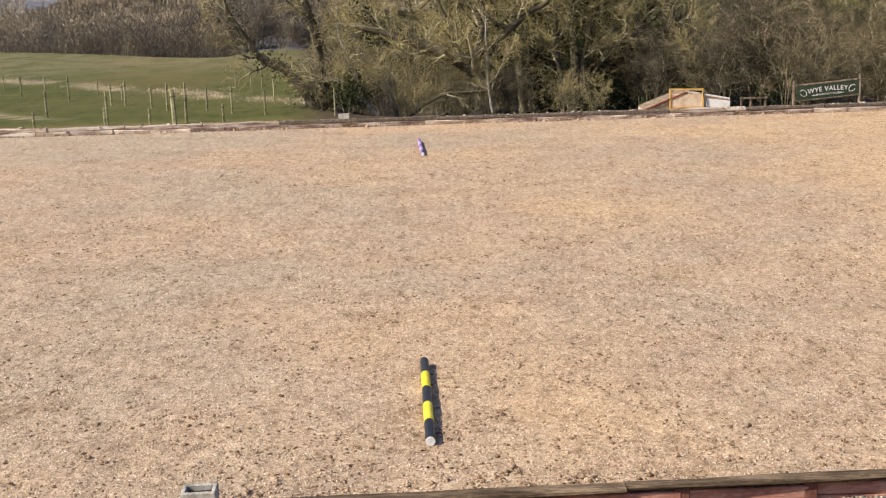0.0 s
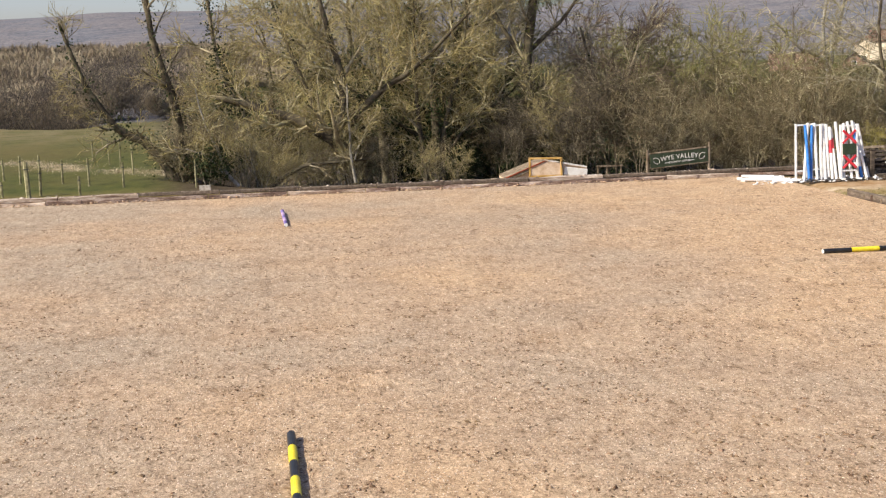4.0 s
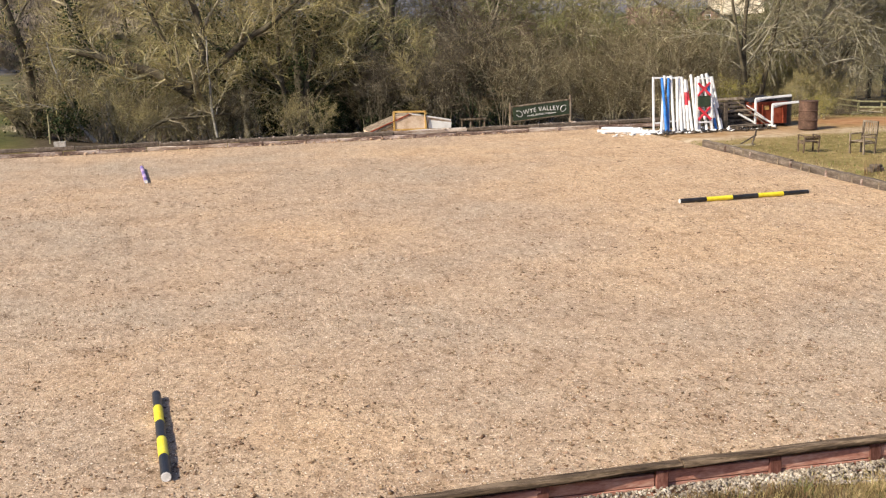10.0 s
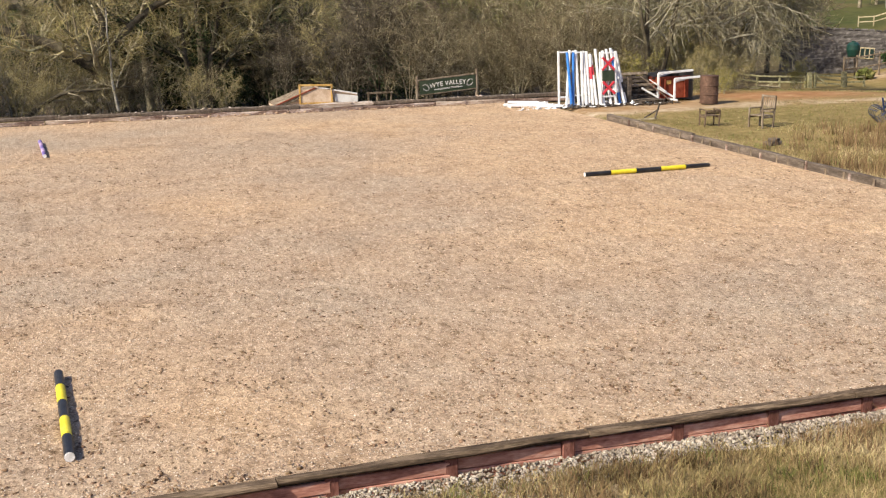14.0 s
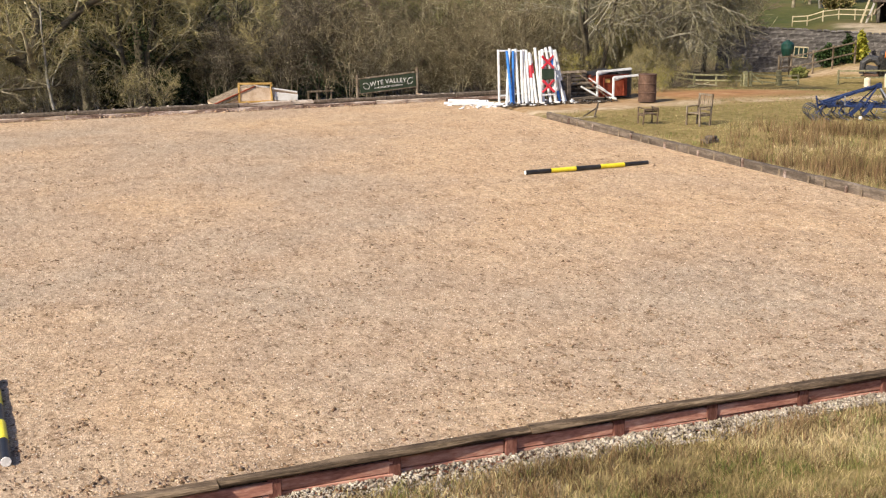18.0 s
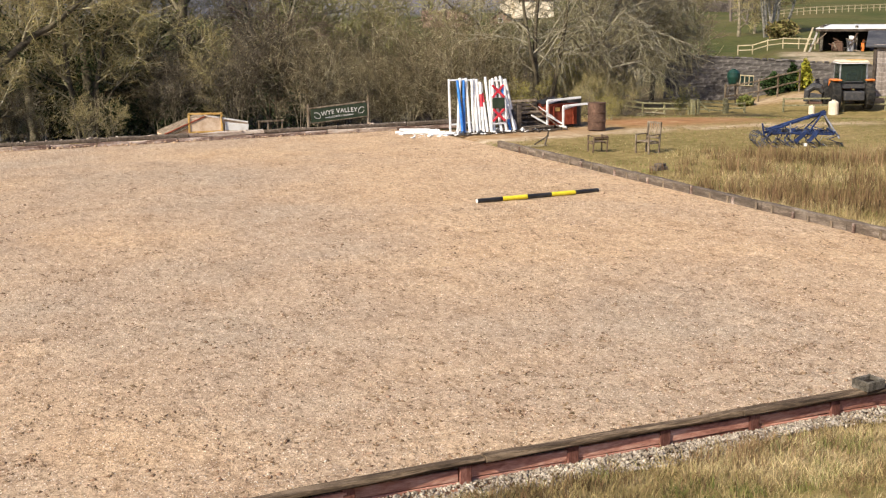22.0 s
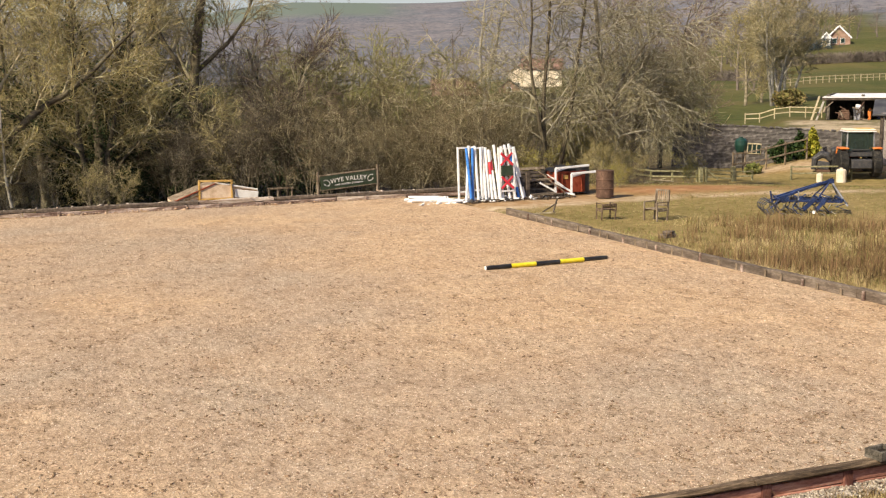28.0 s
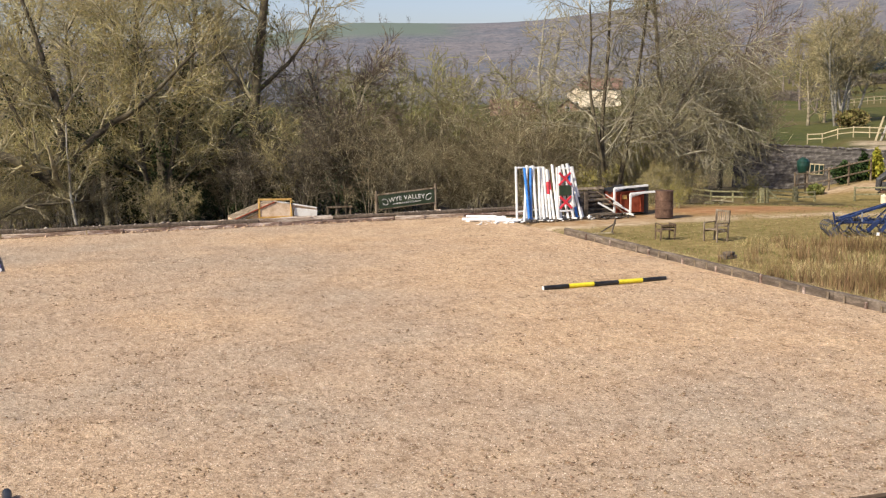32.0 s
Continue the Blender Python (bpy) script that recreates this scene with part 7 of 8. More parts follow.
def tractor():
    x, y = polar(41.8, 62.0)
    e = thing("tractor", pose(x, y, float(land_height(x, y)) + 0.02, 0, 0, -118) @ Matrix.Diagonal((0.9, 0.98, 0.93, 1)), "old tractor with orange panels and a glazed cab", "tractor")
    for sy in (-0.8, 0.8):
        wheel("rear_wheel", 0.95, sy, 0.72, 0.42, e)
        wheel("front_wheel", -1.05, sy, 0.48, 0.3, e)
    part("chassis", Shape().box(2.6, 0.5, 0.4, pose(-0.1, 0, 0.72), 0.05), DARK_STEEL, e)
    part("bonnet", Shape().box(1.3, 0.72, 0.5, pose(-0.95, 0, 1.12, 0, 2, 0), 0.08), ORANGE_PAINT, e)
    part("grille", Shape().box(0.06, 0.6, 0.4, pose(-1.63, 0, 1.08), 0.02), BLACK_PAINT, e)
    for sy in (-0.8, 0.8):
        part("fender", Shape().box(0.95, 0.46, 0.1, pose(0.95, sy, 1.5, 0, 0, 0), 0.04), ORANGE_PAINT, e)
        part("fender", Shape().box(0.1, 0.46, 0.35, pose(0.48, sy, 1.32, 0, 12, 0), 0.03), ORANGE_PAINT, e)
    for px_ in (-0.15, 1.2):
        for sy in (-0.66, 0.66):
            bar("cab_pillar", (px_, sy, 1.1), (px_ + (0.08 if px_ < 0 else -0.06), sy * 0.94, 2.38), 0.07, 0.07, STEEL_WORN, e)
    part("cab_roof", Shape().box(1.5, 1.4, 0.12, pose(0.52, 0, 2.44), 0.05), CREAM_WALL, e, "cream cab roof")
    part("roof_panel", Shape().box(1.0, 0.8, 0.04, pose(0.6, 0.25, 2.51), 0.015), YELLOW_WOOD, e, "faded orange-yellow roof panel")
    part("roof_edge", Shape().box(1.56, 1.46, 0.05, pose(0.52, 0, 2.36), 0.02), ROOF_WHITE, e)
    for sy in (-0.64, 0.64):
        part("side_window", Shape().box(1.2, 0.015, 0.95, pose(0.52, sy, 1.85), 0.004), CAB_GLASS, e)
    for px_ in (-0.12, 1.17):
        part("end_window", Shape().box(0.015, 1.2, 0.95, pose(px_, 0, 1.85), 0.004), CAB_GLASS, e)
    part("cab_floor", Shape().box(1.3, 1.2, 0.3, pose(0.52, 0, 1.2), 0.03), DARK_STEEL, e)
    part("seat", Shape().box(0.5, 0.5, 0.6, pose(0.75, 0, 1.6), 0.08), BLACK_PAINT, e)
    rod("steering_column", (0.15, 0, 1.3), (0.3, 0, 1.75), 0.03, BLACK_PAINT, e)
    bar("rear_bar", (1.25, -0.45, 1.42), (1.25, 0.45, 1.42), 0.05, 0.06, DARK_STEEL, e)
    part("rear_linkage", Shape().box(0.4, 1.0, 0.5, pose(1.5, 0, 0.7), 0.06), DARK_STEEL, e)
    rod("exhaust", (-0.6, 0.25, 1.3), (-0.6, 0.25, 2.1), 0.04, DARK_STEEL, e)
    bar("loader_arm", (0.0, -0.55, 1.5), (-1.75, -0.55, 1.25), 0.1, 0.12, DARK_STEEL, e)
    bar("loader_arm", (0.0, 0.55, 1.5), (-1.75, 0.55, 1.25), 0.1, 0.12, DARK_STEEL, e)
    part("bucket", Shape().box(0.5, 1.5, 0.5, pose(-2.0, 0, 1.1, 0, 20, 0), 0.08), DARK_STEEL, e)
    for sy in (-0.3, 0.3):
        part("lamp", Shape().lathe([(0.07, 0), (0.08, 0.04)], pose(-0.2, sy, 2.3, 0, -90, 0), 12), WHITE_PAINT, e)
    return e


tractor()
for x, y, s in ((*polar(40.3, 60.0), 0.6), (*polar(41.25, 60.0), 0.95)):
    e = thing("white_bin", pose(x, y, float(land_height(x, y)), 0, 0, -40) @ Matrix.Scale(s, 4), "small cream plastic drum beside the fence", "drum")
    part("shell", Shape().lathe([(0.24, 0), (0.25, 0.05), (0.25, 0.6), (0.2, 0.68), (0.08, 0.70)], sides=16), CREAM_WALL, e)
    part("lid", Shape().lathe([(0.09, 0.7), (0.09, 0.75)], sides=12), CREAM_WALL, e)


def boarded_wall(name, a, b, z0, h, courses, mat, label, category, piece=2.4, name_piece="plank", fall=0.0, lap=12):
    """A long wall of lapped, uneven boards on a solid core."""
    a, b = Vector((*a, 0)), Vector((*b, 0))
    length = (b - a).length
    e = thing(name, Matrix.Translation((a.x, a.y, z0)) @ pose(0, 0, 0, 0, 0, math.degrees(math.atan2(b.y - a.y, b.x - a.x))) @ pose(0, 0, 0, 0, fall, 0), label, category)
    part("core", Shape().box(length, 0.2, h, pose(length / 2, 0.12, h / 2), 0.01), DARK_TIMBER, e)
    meshes = [Shape().box(piece + 0.01, 0.05, h / courses * 1.08, Matrix(), 0.012).mesh(name_piece, mat) for _ in range(2)]
    for c in range(courses):
        x, k = -piece * ((c * 0.37) % 1.0), 0
        while x < length - 0.2:
            part(name_piece, meshes[k % 2], None, e).matrix_basis = pose(min(max(x + piece / 2, piece / 2), length - piece / 2), -0.01 + rng.uniform(-0.015, 0.015), (c + 0.5) * h / courses, lap + rng.uniform(-3, 3), rng.uniform(-0.5, 0.5), 0)
            x, k = x + piece, k + 1
    return e, length


shed, ln = boarded_wall("long_shed", (37.6, 56.7), (47.4, 49.2), -1.2, 2.42, 22, SLATE, "long low wall of dark stacked stone with a small window", "stone wall", 0.95, "stone", 3.0, 3)
for k in range(34):
    part("cope_stone", Shape().box(0.34 * rng.uniform(0.7, 1.1), 0.3, 0.1, pose(0.2 + ln * k / 34, 0.08 + rng.uniform(-0.03, 0.03), 2.44 + rng.uniform(-0.01, 0.03), 0, rng.uniform(-8, 8), rng.uniform(-9, 9)), 0.03), SLATE, shed)
w = part("window", Shape().box(0.75, 0.06, 0.6, pose(4.45, -0.07, 1.25), 0.02), RAIL_WOOD, shed, "pale framed window")
for k in range(3):
    part("pane", Shape().box(0.19, 0.02, 0.48, pose(4.21 + 0.24 * k, -0.105, 1.25), 0.004), GLASS, w)

clad, ln = boarded_wall("weatherboard_building", (43.55, 46.95), (48.0, 42.7), -1.3, 3.2, 14, CLADDING, "grey weatherboarded building with a dark roof", "building", 2.0)
part("roof", Shape().box(ln + 0.8, 4.6, 0.12, pose(ln / 2, 2.0, 3.42, 8, 0, 0), 0.03), ROOF_DARK, clad)
part("end_wall", Shape().box(0.2, 4.0, 3.2, pose(0.1, 2.1, 1.6), 0.02), CLADDING, clad)
part("post", Shape().box(0.16, 0.12, 3.2, pose(0.06, -0.08, 1.6), 0.02), DARK_TIMBER, clad)
w = part("shutter", Shape().box(0.4, 0.06, 0.72, pose(0.95, -0.06, 2.1), 0.015), RAIL_WOOD, clad, "pale boarded shutter")


def open_barn():
    x, y = 55.2, 64.6
    z = float(land_height(x, y))
    e = thing("open_barn", pose(x, y, z, 0, 0, -47), "open-fronted farm shelter with a pale roof edge", "barn")
    h = 2.44 - z
    part("roof", Shape().box(9.5, 6.0, 0.07, pose(4.5, 2.4, h - 0.12, 1.3, 0, 0), 0.02), ROOF_WHITE, e, "sunlit white roof sheet")
    part("rear_roof", Shape().box(12, 7.0, 0.14, pose(11.5, 9.4, h + 1.1, 14, 0, 0), 0.03), ROOF_DARK, e, "dark roof of the barn behind")
    part("rear_wall", Shape().box(11.6, 0.15, h + 0.3, pose(11.5, 6.3, (h + 0.3) / 2), 0.03), DARK_TIMBER, e)
    part("fascia", Shape().box(9.5, 0.06, 0.16, pose(4.5, -0.60, h - 0.30), 0.01), DARK_TIMBER, e)
    for px_ in (0.1, 2.3, 4.6, 7.0, 9.0):
        part("post", Shape().box(0.2, 0.2, h, pose(px_, 0, h / 2), 0.02), CONCRETE, e)
    part("back_wall", Shape().box(9.4, 0.12, h, pose(4.5, 5.2, h / 2), 0.02), DARK_TIMBER, e)
    part("end_wall", Shape().box(0.12, 5.2, h, pose(0, 2.6, h / 2), 0.02), DARK_TIMBER, e)
    return e, z


barn, bz = open_barn()
TURN = pose(55.2, 64.6, bz, 0, 0, -47)
for k, (lx, ly, sx, sy, sz, mat, name, label, cat) in enumerate((
    (0.9, 0.2, 1.2, 0.9, 1.1, BARREL_RUST, "muck_heap", "brown heap of earth and boards", "heap"), (2.0, -0.3, 0.7, 0.6, 1.7, STEEL_WORN, "machine_box", "grey machine under the shelter", "machine"),
    (2.9, 0.3, 0.35, 0.35, 1.3, ORANGE_PAINT, "orange_machine", "orange machine under the shelter", "machine"), (3.7, 1.6, 0.9, 0.7, 1.2, STEEL_BLUE, "blue_drum", "dark blue crate under the shelter", "crate"),
    (4.6, -0.4, 1.8, 0.8, 1.5, OLD_WOOD, "pallet_stack", "stack of pale wooden pallets", "pallet"))):
    e = thing(name, TURN @ pose(lx * 0.8 + 0.4, ly, 0) @ Matrix.Scale(0.62, 4), label, cat)
    part("body", Shape().box(sx, sy, sz * 0.8, pose(0, 0, sz * 0.4), 0.08), mat, e)
    part("top", Shape().box(sx * 0.7, sy * 0.8, sz * 0.2, pose(0.05, 0, sz * 0.9, 0, 5, 10), 0.05), WHITE_PAINT if k == 1 else mat, e)
    if name == "pallet_stack":
        for j in range(4):
            part("slat", Shape().box(sx, 0.04, 0.12, pose(0, -sy / 2 - 0.02, 0.2 + 0.3 * j), 0.01), RAIL_WOOD, e)
e = thing("junk_heap", TURN @ pose(0.6, -0.9, 0), "heap of rusty scrap and pale boards at the shelter's corner", "scrap heap")
for k in range(16):
    jx, jy, jz = rng.uniform(-1.2, 2.6), rng.uniform(-0.4, 0.4), rng.uniform(0.1, 0.9)
    bar("scrap", (jx, jy, jz), (jx + rng.uniform(-0.6, 0.6), jy + rng.uniform(-0.3, 0.3), max(0.05, jz + rng.uniform(-0.5, 0.6))), 0.12, 0.06, (BARREL_RUST, OLD_WOOD, DARK_STEEL, OLD_WOOD, DARK_TIMBER)[k % 5], e)
e = thing("white_board", pose(54.4, 65.2, bz - 1.3, 0, 0, -42), "pale board propped against the shelter", "board")
bar("board", (0, -0.4, 1.2), (0.5, -0.2, 2.9), 0.25, 0.06, RAIL_WOOD, e)
bar("board", (0.3, -0.5, 1.1), (0.8, -0.3, 2.6), 0.25, 0.06, PALE_STONE, e)


def bush(name, x, y, h, r, mat, label, n, lo=0.08, hi=0.18, cone=False, category="shrub", seed=0):
    g = np.random.default_rng(seed)
    p = g.normal(0, 1, (n, 3))
    p /= np.linalg.norm(p, axis=1, keepdims=True)
    p *= g.random((n, 1)) ** 0.4
    lump = 1 + 0.28 * np.sin(p[:, :1] * 5 + seed) * np.cos(p[:, 1:2] * 4 + 1)
    p = p * lump
    t = (p[:, 2] + 1) / 2
    taper = np.clip(1.15 - t, 0.1, 1) if cone else np.ones(n)
    q = np.stack([p[:, 0] * r * taper, p[:, 1] * r * taper, t * h + 0.02], -1)
    e = thing(name, pose(x, y, float(land_height(x, y))), label, category)
    part("stem", Shape().tube([(0, 0, -0.1), (0, 0, h * 0.4)], [0.07, 0.03], 6), BARK, e)
    part("foliage", leaf_mesh("foliage", q, lo, hi, mat, g), None, e)
    return e


bush("golden_conifer", *polar(39.95, 66.6), 1.5, 0.5, CONIFER_GOLD, "golden-yellow garden conifer by the shed", 1500, 0.1, 0.2, True, seed=1)
bush("conifer", *polar(39.4, 66.8), 1.4, 0.55, CONIFER, "dark green garden conifer by the shed", 1500, 0.1, 0.2, True, seed=2)
bush("conifer", *polar(38.6, 66.6), 1.1, 0.7, CONIFER, "dark green shrub by the shed", 1000, 0.1, 0.2, False, seed=3)
bush("shrub", *polar(37.3, 63.4), 0.45, 0.35, GRASS_SPRING, "small pale green shrub beyond the gate", 900, 0.1, 0.22, False, seed=4)
bush("laurel", 12.0, 43.9, 2.3, 1.0, LAUREL, "glossy green evergreen shrub under the trees", 3600, 0.04, 0.09, False, seed=5)
bush("laurel", 8.6, 45.2, 1.4, 1.0, IVY, "dark green evergreen shrub under the trees", 2600, 0.04, 0.09, False, seed=6)
bush("holly", 6.4, 46.4, 1.6, 0.8, IVY, "dark green holly under the trees", 2200, 0.04, 0.08, False, seed=9)
bush("holly", 13.4, 45.0, 1.5, 0.8, IVY, "dark green holly under the trees", 2400, 0.04, 0.08, False, seed=10)
# Ivy undergrowth, massed here also to block light and darken the gaps.
for k in range(7):
    az = 4.6 + 1.6 * k + rng.uniform(-0.4, 0.4)
    bush("ivy_thicket", *polar(az, 50.5 + rng.uniform(-1.5, 2.5)), rng.uniform(2.2, 3.6), rng.uniform(1.3, 1.8), IVY, "dark ivy and evergreen undergrowth beneath the trees", 2600, 0.06, 0.12, False, seed=40 + k)
bush("holly", -3.2, 43.2, 1.5, 1.0, IVY, "dark green ivy mound at the foot of a tree", 2600, 0.05, 0.09, False, seed=7)
bush("gorse_bush", 71.3, 88.4, 1.5, 1.3, GRASS_GREEN, "olive bush beside the pale trees", 3000, 0.12, 0.3, False, seed=8)
wx, wy = polar(36.75, 64.6)
e = thing("water_butt", pose(wx, wy, float(land_height(wx, wy)) + 0.12, 0, 0, 15) @ Matrix.Diagonal((0.85, 0.85, 0.9, 1)), "dark green plastic water tank on a stand", "water tank")
part("tank", Shape().lathe([(0.2, 1.0), (0.32, 1.15), (0.4, 1.5), (0.38, 1.75), (0.24, 1.9), (0.08, 1.93)], sides=18), GREEN_PLASTIC, e)
part("lid", Shape().lathe([(0.13, 1.92), (0.13, 1.98)], sides=14), GREEN_PLASTIC, e)
for k in range(3):
    a = 2.1 * k
    rod("stand_leg", (0.42 * math.cos(a), 0.42 * math.sin(a), -0.1), (0.18 * math.cos(a), 0.18 * math.sin(a), 1.1), 0.035, DARK_TIMBER, e)


# ---------------------------------------------------------------- houses on the hillside
def house(name, x, y, turn, w, d, eaves, ridge, wall, roof, label, windows=(), barge=None, chimney=()):
    """A gabled house: the gable faces local -y."""
    z = float(land_height(x, y))
    e = thing(name, pose(x, y, z - 0.3, 0, 0, turn), label, "house")
    s = Shape()
    s.add([(-w / 2, 0, 0), (w / 2, 0, 0), (w / 2, 0, eaves), (0, 0, ridge), (-w / 2, 0, eaves), (-w / 2, d, 0), (w / 2, d, 0), (w / 2, d, eaves), (0, d, ridge), (-w / 2, d, eaves)],
          [(0, 1, 2, 3, 4), (1, 6, 7, 2), (6, 5, 9, 8, 7), (5, 0, 4, 9), (2, 7, 8, 3), (4, 3, 8, 9), (0, 5, 6, 1)])
    part("wall", s, wall, e)
    slope = math.atan2(ridge - eaves, w / 2)
    run = math.hypot(w / 2, ridge - eaves) + 0.5
    for sgn in (-1, 1):
        rf = part("roof", Shape().box(run, d + 0.8, 0.18, Matrix.Translation((sgn * (w / 4 + 0.12), d / 2, (eaves + ridge) / 2 + 0.08)) @ Matrix.Rotation(sgn * slope, 4, "Y"), 0.03), roof, e)
        if barge:
            part("bargeboard", Shape().box(run, 0.12, 0.34, Matrix.Translation((sgn * (w / 4 + 0.12), -0.46, (eaves + ridge) / 2 + 0.05)) @ Matrix.Rotation(sgn * slope, 4, "Y"), 0.02), barge, rf)
    for wx, wz, ww, wh, side in windows:
        if side:
            m = pose(side * (w / 2), wx, wz, 0, 0, 90 * side)
        else:
            m = pose(wx, 0, wz)
        fr = part("window", Shape().box(ww + 0.16, 0.12, wh + 0.16, m, 0.02), WHITE_PAINT, e)
        part("pane", Shape().box(ww, 0.14, wh, m @ pose(0, -0.02, 0), 0.02), GLASS, fr)
    for cx, cy in chimney:
        ch = part("chimney", Shape().box(0.7, 0.7, 1.8, pose(cx, cy, ridge + 0.5), 0.04), BRICK_WALL, e)
        part("pot", Shape().lathe([(0.12, 0), (0.1, 0.4)], pose(cx, cy, ridge + 1.4), 8), ROOF_TILE, ch)
    return e


house("farmhouse", 121.0, 241.4, -27, 7.6, 8, 4.4, 6.6, CREAM_WALL, ROOF_TILE, "cream rendered farmhouse with a red-brown tiled roof", [(-1.8, 1.4, 1.0, 1.2, 0), (1.8, 1.4, 1.0, 1.2, 0), (0, 3.8, 1.0, 1.1, 0)], chimney=[(0, 5)])
house("farmhouse_wing", 128.6, 238.5, 63, 6.0, 8.6, 3.9, 6.0, CREAM_WALL, ROOF_TILE, "cream wing of the farmhouse with a tiled roof", [(2, 1.4, 0.9, 1.1, 1), (4.5, 1.4, 0.9, 1.1, 1), (2, 3.1, 0.9, 0.9, 1), (5.5, 3.1, 0.9, 0.9, 1)], chimney=[(0, 7)])
house("farm_outbuilding", 112.0, 245.2, 63, 7.0, 11, 1.7, 3.6, BRICK_WALL, ROOF_TILE, "low outbuilding with a red-brown tiled roof", [(3, 1.2, 0.9, 0.8, 1)])
house("farm_outbuilding", 117.2, 242.0, -30, 4.6, 5, 1.3, 3.0, BRICK_WALL, ROOF_DARK, "small outbuilding with a dark roof beside the farmhouse", [(0, 1.0, 0.9, 0.8, 0)])
house("gabled_house", 196.6, 226.8, -40, 5.2, 7, 2.0, 4.6, BRICK_WALL, ROOF_DARK, "brown brick house with white gable boards and a dark roof", [(-0.9, 1.3, 0.9, 1.1, 0), (0.9, 1.3, 0.9, 1.1, 0)], WHITE_PAINT)
house("gabled_house", 192.9, 230.2, 50, 6.0, 7.4, 2.2, 5.4, BRICK_WALL, ROOF_DARK, "dark-roofed wing of a brick house with chimneys", [(2, 1.2, 0.9, 1.0, 1)], chimney=[(0, 0.7), (0, 5.5)])
house("porch", 193.4, 227.4, -40, 2.2, 3, 2.0, 3.3, WHITE_PAINT, ROOF_DARK, "small white-gabled dormer porch", [(0, 1.3, 0.8, 0.9, 0)], WHITE_PAINT)


# ---------------------------------------------------------------- far woods and hedges
def far_tree_template(seed, h):
    r = np.random.default_rng(seed)
    trunk = [grow(r, np.array([0, 0, -1.0]), np.array([r.normal(0, 0.06), r.normal(0, 0.06), 1.0]), h, h * 0.022, 4, 0.05, 0.02, 0.3)]
    limbs = offshoots(r, trunk[0], 11, 0.12, 0.98, 48, h * 0.42, 0.55, 4, 0.12, 0.05, 0.3)
    mids, tips = [], []
    for b in limbs:
        mids += offshoots(r, b, 4, 0.25, 1.0, 45, h * 0.2, 0.6, 2, 0.15, 0.04, 0.5)
    for b in mids:
        tips += offshoots(r, b, 7, 0.2, 1.0, 42, h * 0.11, 0.7, 1, 0.2, 0.03, 0.6)
    mids = [(p, np.maximum(q, h * 0.0022)) for p, q in mids]
    tips = [(p, np.clip(q, h * 0.0011, h * 0.0013)) for p, q in tips]
    off, V, F = 0, [], []
    for ls, k in ((trunk, 5), (limbs, 4), (mids, 3), (tips, 3)):
        v, f = rods(ls, k)
        V.append(v)
        F.append(f + off)
        off += len(v)
    return np.concatenate(V), np.concatenate(F)


TEMPLATES = [far_tree_template(60 + k, 10.0) for k in range(4)]


def woodland(name, spots, mat, label, lo=0.8, hi=1.25, seed=0):
    """Many far trees in one mesh."""
    r = np.random.default_rng(seed)
    V, F, off = [], [], 0
    for i, (x, y) in enumerate(spots):
        v, f = TEMPLATES[i % 4]
        a, s = r.random() * 6.283, r.uniform(lo, hi)
        c, sn = math.cos(a), math.sin(a)
        w = np.stack([v[:, 0] * c - v[:, 1] * sn, v[:, 0] * sn + v[:, 1] * c, v[:, 2] * r.uniform(0.9, 1.15)], -1) * s
        V.append(w + np.array([x, y, float(land_height(x, y))]))
        F.append(f + off)
        off += len(v)
    return tagged(new(name, raw_mesh(name, np.concatenate(V), np.concatenate(F), mat)), label, "woodland", kind="stuff")


def polar_spots(n, az0, az1, r_of, seed):
    g = np.random.default_rng(seed)
    out = []
    for i in range(n):
        az = az0 + (az1 - az0) * (i + g.random()) / n
        r = r_of(az, g)
        out.append((r * math.sin(radians(az)), r * math.cos(radians(az))))
    return out


def edge_r(az):
    return float(pasture_edge(az))


def soft_woods(name, spots, height, wide, mat, label, seed, twigs=900, size=0.0006):
    """Far bare trees, each a few rounded puffs of fine upright twigs, joined."""
    g = np.random.default_rng(seed)
    out = []
    for x, y in spots:
        z, fine = float(land_height(x, y)), size * math.hypot(x, y)
        h = height(x, y, z) * g.uniform(0.6, 0.92)
        w = h * g.uniform(*wide)
        puffs = g.normal(0, 1, (6, 3)) * [w * 0.42, w * 0.42, h * 0.16] + [0, 0, h * 0.58]
        which = g.integers(0, 6, twigs)
        u = g.normal(0, 1, (twigs, 3))
        u *= (g.random(twigs) ** 0.4 / np.linalg.norm(u, axis=1))[:, None]
        p = puffs[which] + u * [w * 0.5, w * 0.5, h * 0.26]
        p[:, 2] = np.clip(p[:, 2], 0.2, None)
        way = u * [0.8, 0.8, 0.4] + [0, 0, 0.7] + g.normal(0, 0.25, (twigs, 3))
        way *= (fine * g.uniform(3, 8, twigs) / np.linalg.norm(way, axis=1))[:, None]
        side = np.cross(way, g.normal(0, 1, (twigs, 3)))
        side *= (fine * g.uniform(0.6, 1.3, twigs) / np.linalg.norm(side, axis=1))[:, None]
        out.append(np.stack([p - side * 0.5, p + side * 0.5, p + way], 1).reshape(-1, 3) + [x, y, z])
    v = np.concatenate(out)
    return tagged(new(name, raw_mesh(name, v, np.arange(len(v)).reshape(-1, 3), mat)), label, "woodland", kind="stuff")


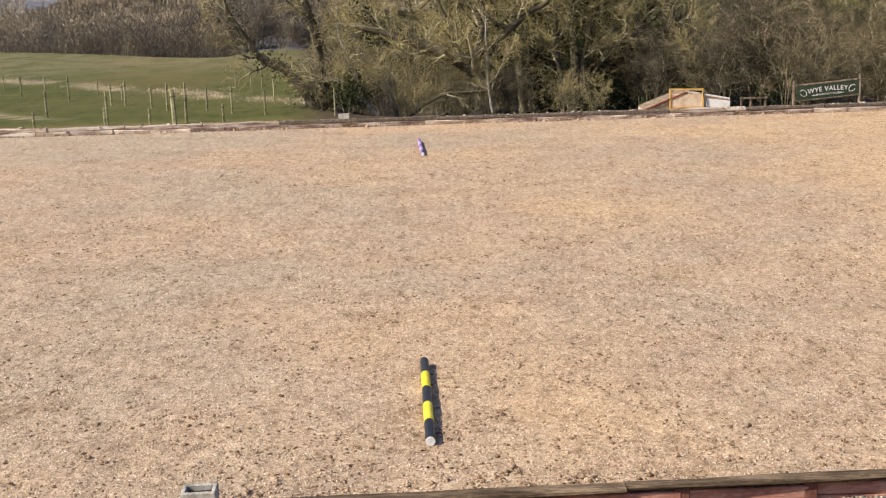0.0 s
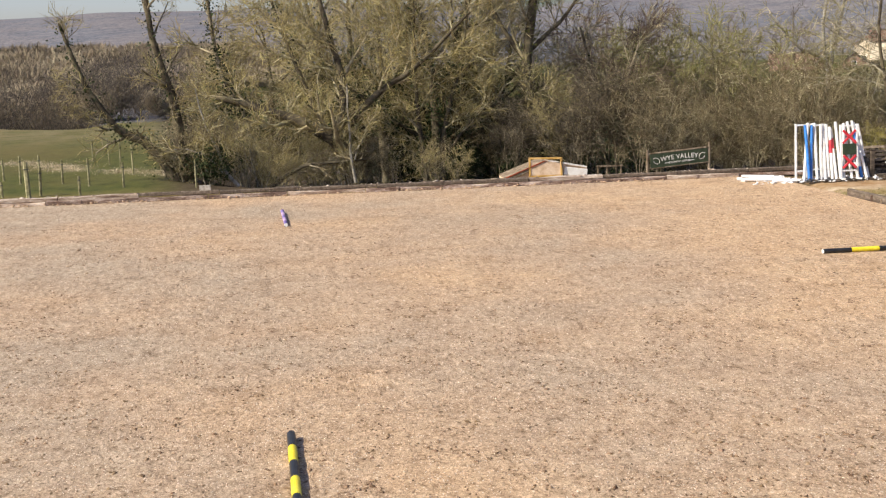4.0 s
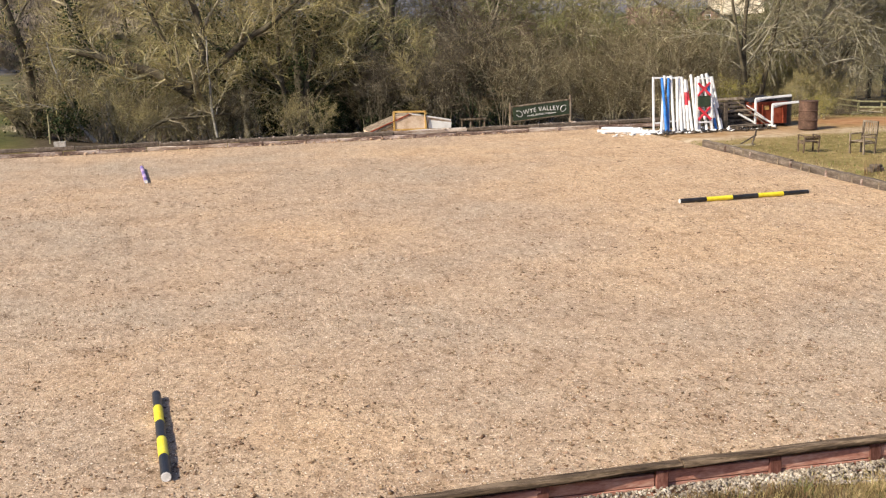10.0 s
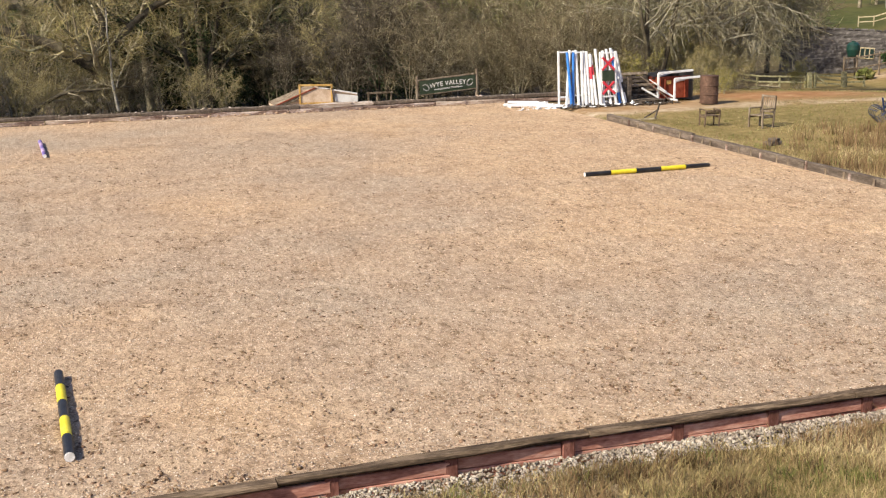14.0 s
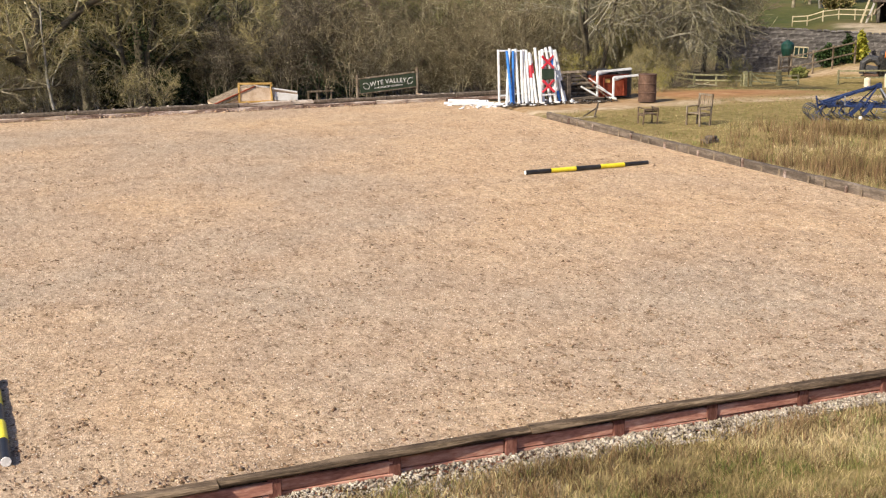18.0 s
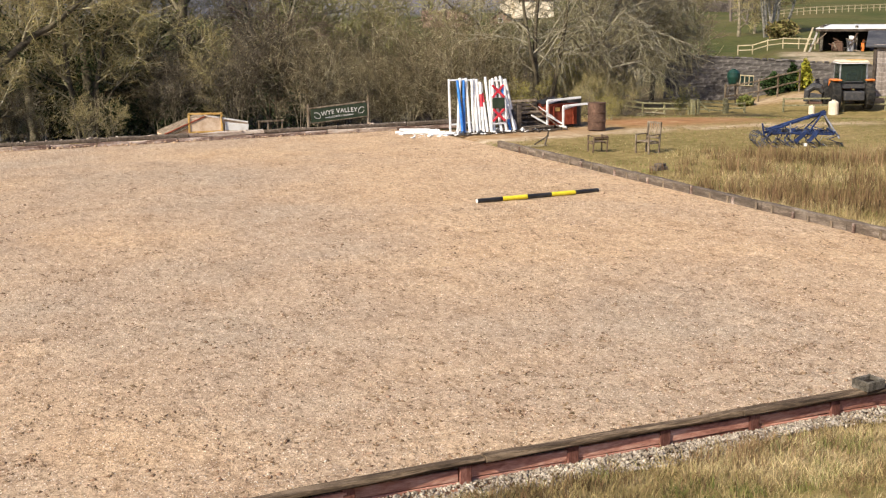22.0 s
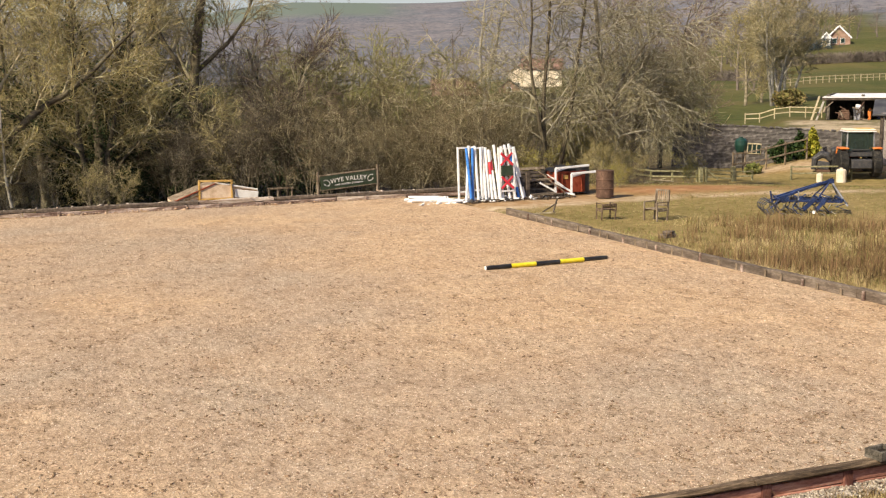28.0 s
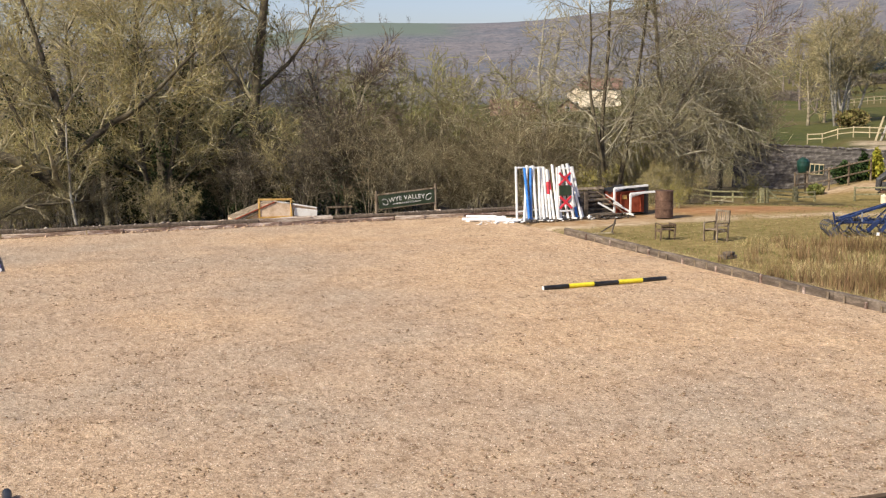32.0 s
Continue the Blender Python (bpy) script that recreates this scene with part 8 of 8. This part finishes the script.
def skyline(x, y, z):
    """Height of a tree in the wood beyond the pasture, fitted to a skyline seen from the camera that falls to the
    right.
    """
    az = math.degrees(math.atan2(x, y))
    return 4.07 + float(np.interp(az, [-34, -27, -20.4, -16, -12, -5], [0.022, 0.0175, 0.011, 0.001, -0.009, -0.012])) * math.hypot(x, y) - z


soft_woods("far_woods", polar_spots(190, -34, -5, lambda az, g: edge_r(az) + 16 + 50 * g.random(), 1), skyline, (0.32, 0.46), WOODS_SOFT, "bare brown woodland beyond the pasture", 1, 2400)
woodland("far_woods", polar_spots(60, -34, -5, lambda az, g: edge_r(az) + 14 + 30 * g.random(), 41), WOODS_FAR, "bare grey stems along the edge of the far wood", 0.4, 0.6, 41)
soft_woods("hill_woods", polar_spots(1500, -24, -1, lambda az, g: 250 + 180 * g.random() ** 0.8, 32), lambda x, y, z: 3.4, (1.0, 1.6), WOODS_SOFT, "bare brown woods on the slope below the stubble", 32, 300, 0.0009)
woodland("hill_trees", polar_spots(18, 11, 23.5, lambda az, g: 150 + 90 * g.random(), 2), WOODS_FAR, "bare brown trees on the lower slopes", 0.7, 1.1, 2)
woodland("hill_trees", polar_spots(18, 30, 38, lambda az, g: 190 + 120 * g.random(), 3), WOODS_FAR, "bare brown trees round the houses", 0.7, 1.1, 3)
woodland("hill_trees", polar_spots(14, 38, 46, lambda az, g: 310 + 60 * g.random(), 4), WOODS_FAR, "bare trees behind the brick house", 0.6, 1.0, 4)
woodland("field_trees", polar_spots(3, 35.8, 38.6, lambda az, g: 150 + 25 * g.random(), 5), WOODS_FAR, "bare brown trees in the sloping field", 0.8, 1.0, 5)


def hedge(points, h, w, n, label, seed, mat=CONIFER, lo=0.5, hi=1.0, thick=0.09):
    g = np.random.default_rng(seed)
    pts = np.array(points, float)
    t = g.random(n) * (len(pts) - 1.001)
    i = t.astype(int)
    p = pts[i] + (pts[i + 1] - pts[i]) * (t - i)[:, None]
    x, y = p[:, 0] + g.normal(0, w / 3, n), p[:, 1] + g.normal(0, w / 3, n)
    z = land_height(x, y) + h * 0.85 * g.random(n) ** 1.2
    a = np.stack([x, y, z], -1)
    d = g.normal(0, 1, (n, 3)) * [0.6, 0.6, 1.0]
    d[:, 2] = np.abs(d[:, 2])
    d /= np.linalg.norm(d, axis=1, keepdims=True)
    size = (lo + (hi - lo) * g.random(n))[:, None]
    v, f = rods([((a[k], a[k] + d[k] * size[k]), (thick, thick * 0.5)) for k in range(n)], 3)
    return tagged(new("hedge", raw_mesh("hedge", v, f, mat)), label, "hedge", kind="stuff")



hedge([(158, 208), (168, 200), (182, 188)], 2.0, 1.6, 6000, "dark bare hedge across the hillside", 7, WOODS_FAR, 0.5, 1.0, 0.06)
hedge([(170, 220), (182, 228), (190, 222)], 2.6, 4.0, 3000, "dark garden bushes below the brick house", 8, FIR, 0.4, 0.9, 0.06)
hedge([(120, 150), (131, 184), (140, 178)], 1.6, 2.0, 2500, "low dark hedge beside the field", 9, WOODS_FAR, 0.4, 0.9, 0.05)
# This dark brush paints in the shadowed foot of the wood.
hedge([(edge_r(a) * 1.0 * math.sin(radians(a)) + 18 * math.sin(radians(a)), (edge_r(a) + 18) * math.cos(radians(a))) for a in range(-34, -4, 3)], 5.5, 9.0, 26000, "bare undergrowth along the edge of the far wood, darkened for the shade between trunks", 10, UNDERGROWTH_SHADED, 0.5, 1.4, 0.016)
def fir_wood(n, seed):
    """A dark spur of firs, each of three ragged tiers, joined."""
    g = np.random.default_rng(seed)
    V, F, off = [], [], 0
    for k in range(n):
        az, r = g.uniform(-36, -19.5), g.uniform(470, 660)
        x, y = polar(az, r)
        z, h = float(land_height(x, y)), g.uniform(4.2, 6.2)
        for t in range(3):
            a = np.arange(7) * 6.283 / 7 + g.random()
            w = h * (0.34 - 0.09 * t) * g.uniform(0.8, 1.2, 7)
            ring = np.stack([x + w * np.cos(a), y + w * np.sin(a), np.full(7, z + h * (0.05 + 0.27 * t)) + g.normal(0, 0.3, 7)], -1)
            V += [ring, np.array([[x, y, z + h * (0.5 + 0.25 * t)]])]
            F += [(off + i, off + (i + 1) % 7, off + 7) for i in range(7)]
            off += 8
    return tagged(new("fir_wood", raw_mesh("fir_wood", np.concatenate(V), F, FIR)), "dark blue-green fir plantation on a distant spur", "woodland", kind="stuff")


fir_wood(3600, 21)
woodland("crest_trees", polar_spots(9, 12.5, 18.5, lambda az, g: 1470 + 40 * g.random(), 11), WOODS_FAR, "small clumps of trees along the hill crest", 0.9, 1.5, 11)
woodland("hill_trees", polar_spots(30, 10, 28, lambda az, g: 420 + 160 * g.random(), 12), WOODS_FAR, "bare trees at the foot of the wooded hill", 0.8, 1.3, 12)
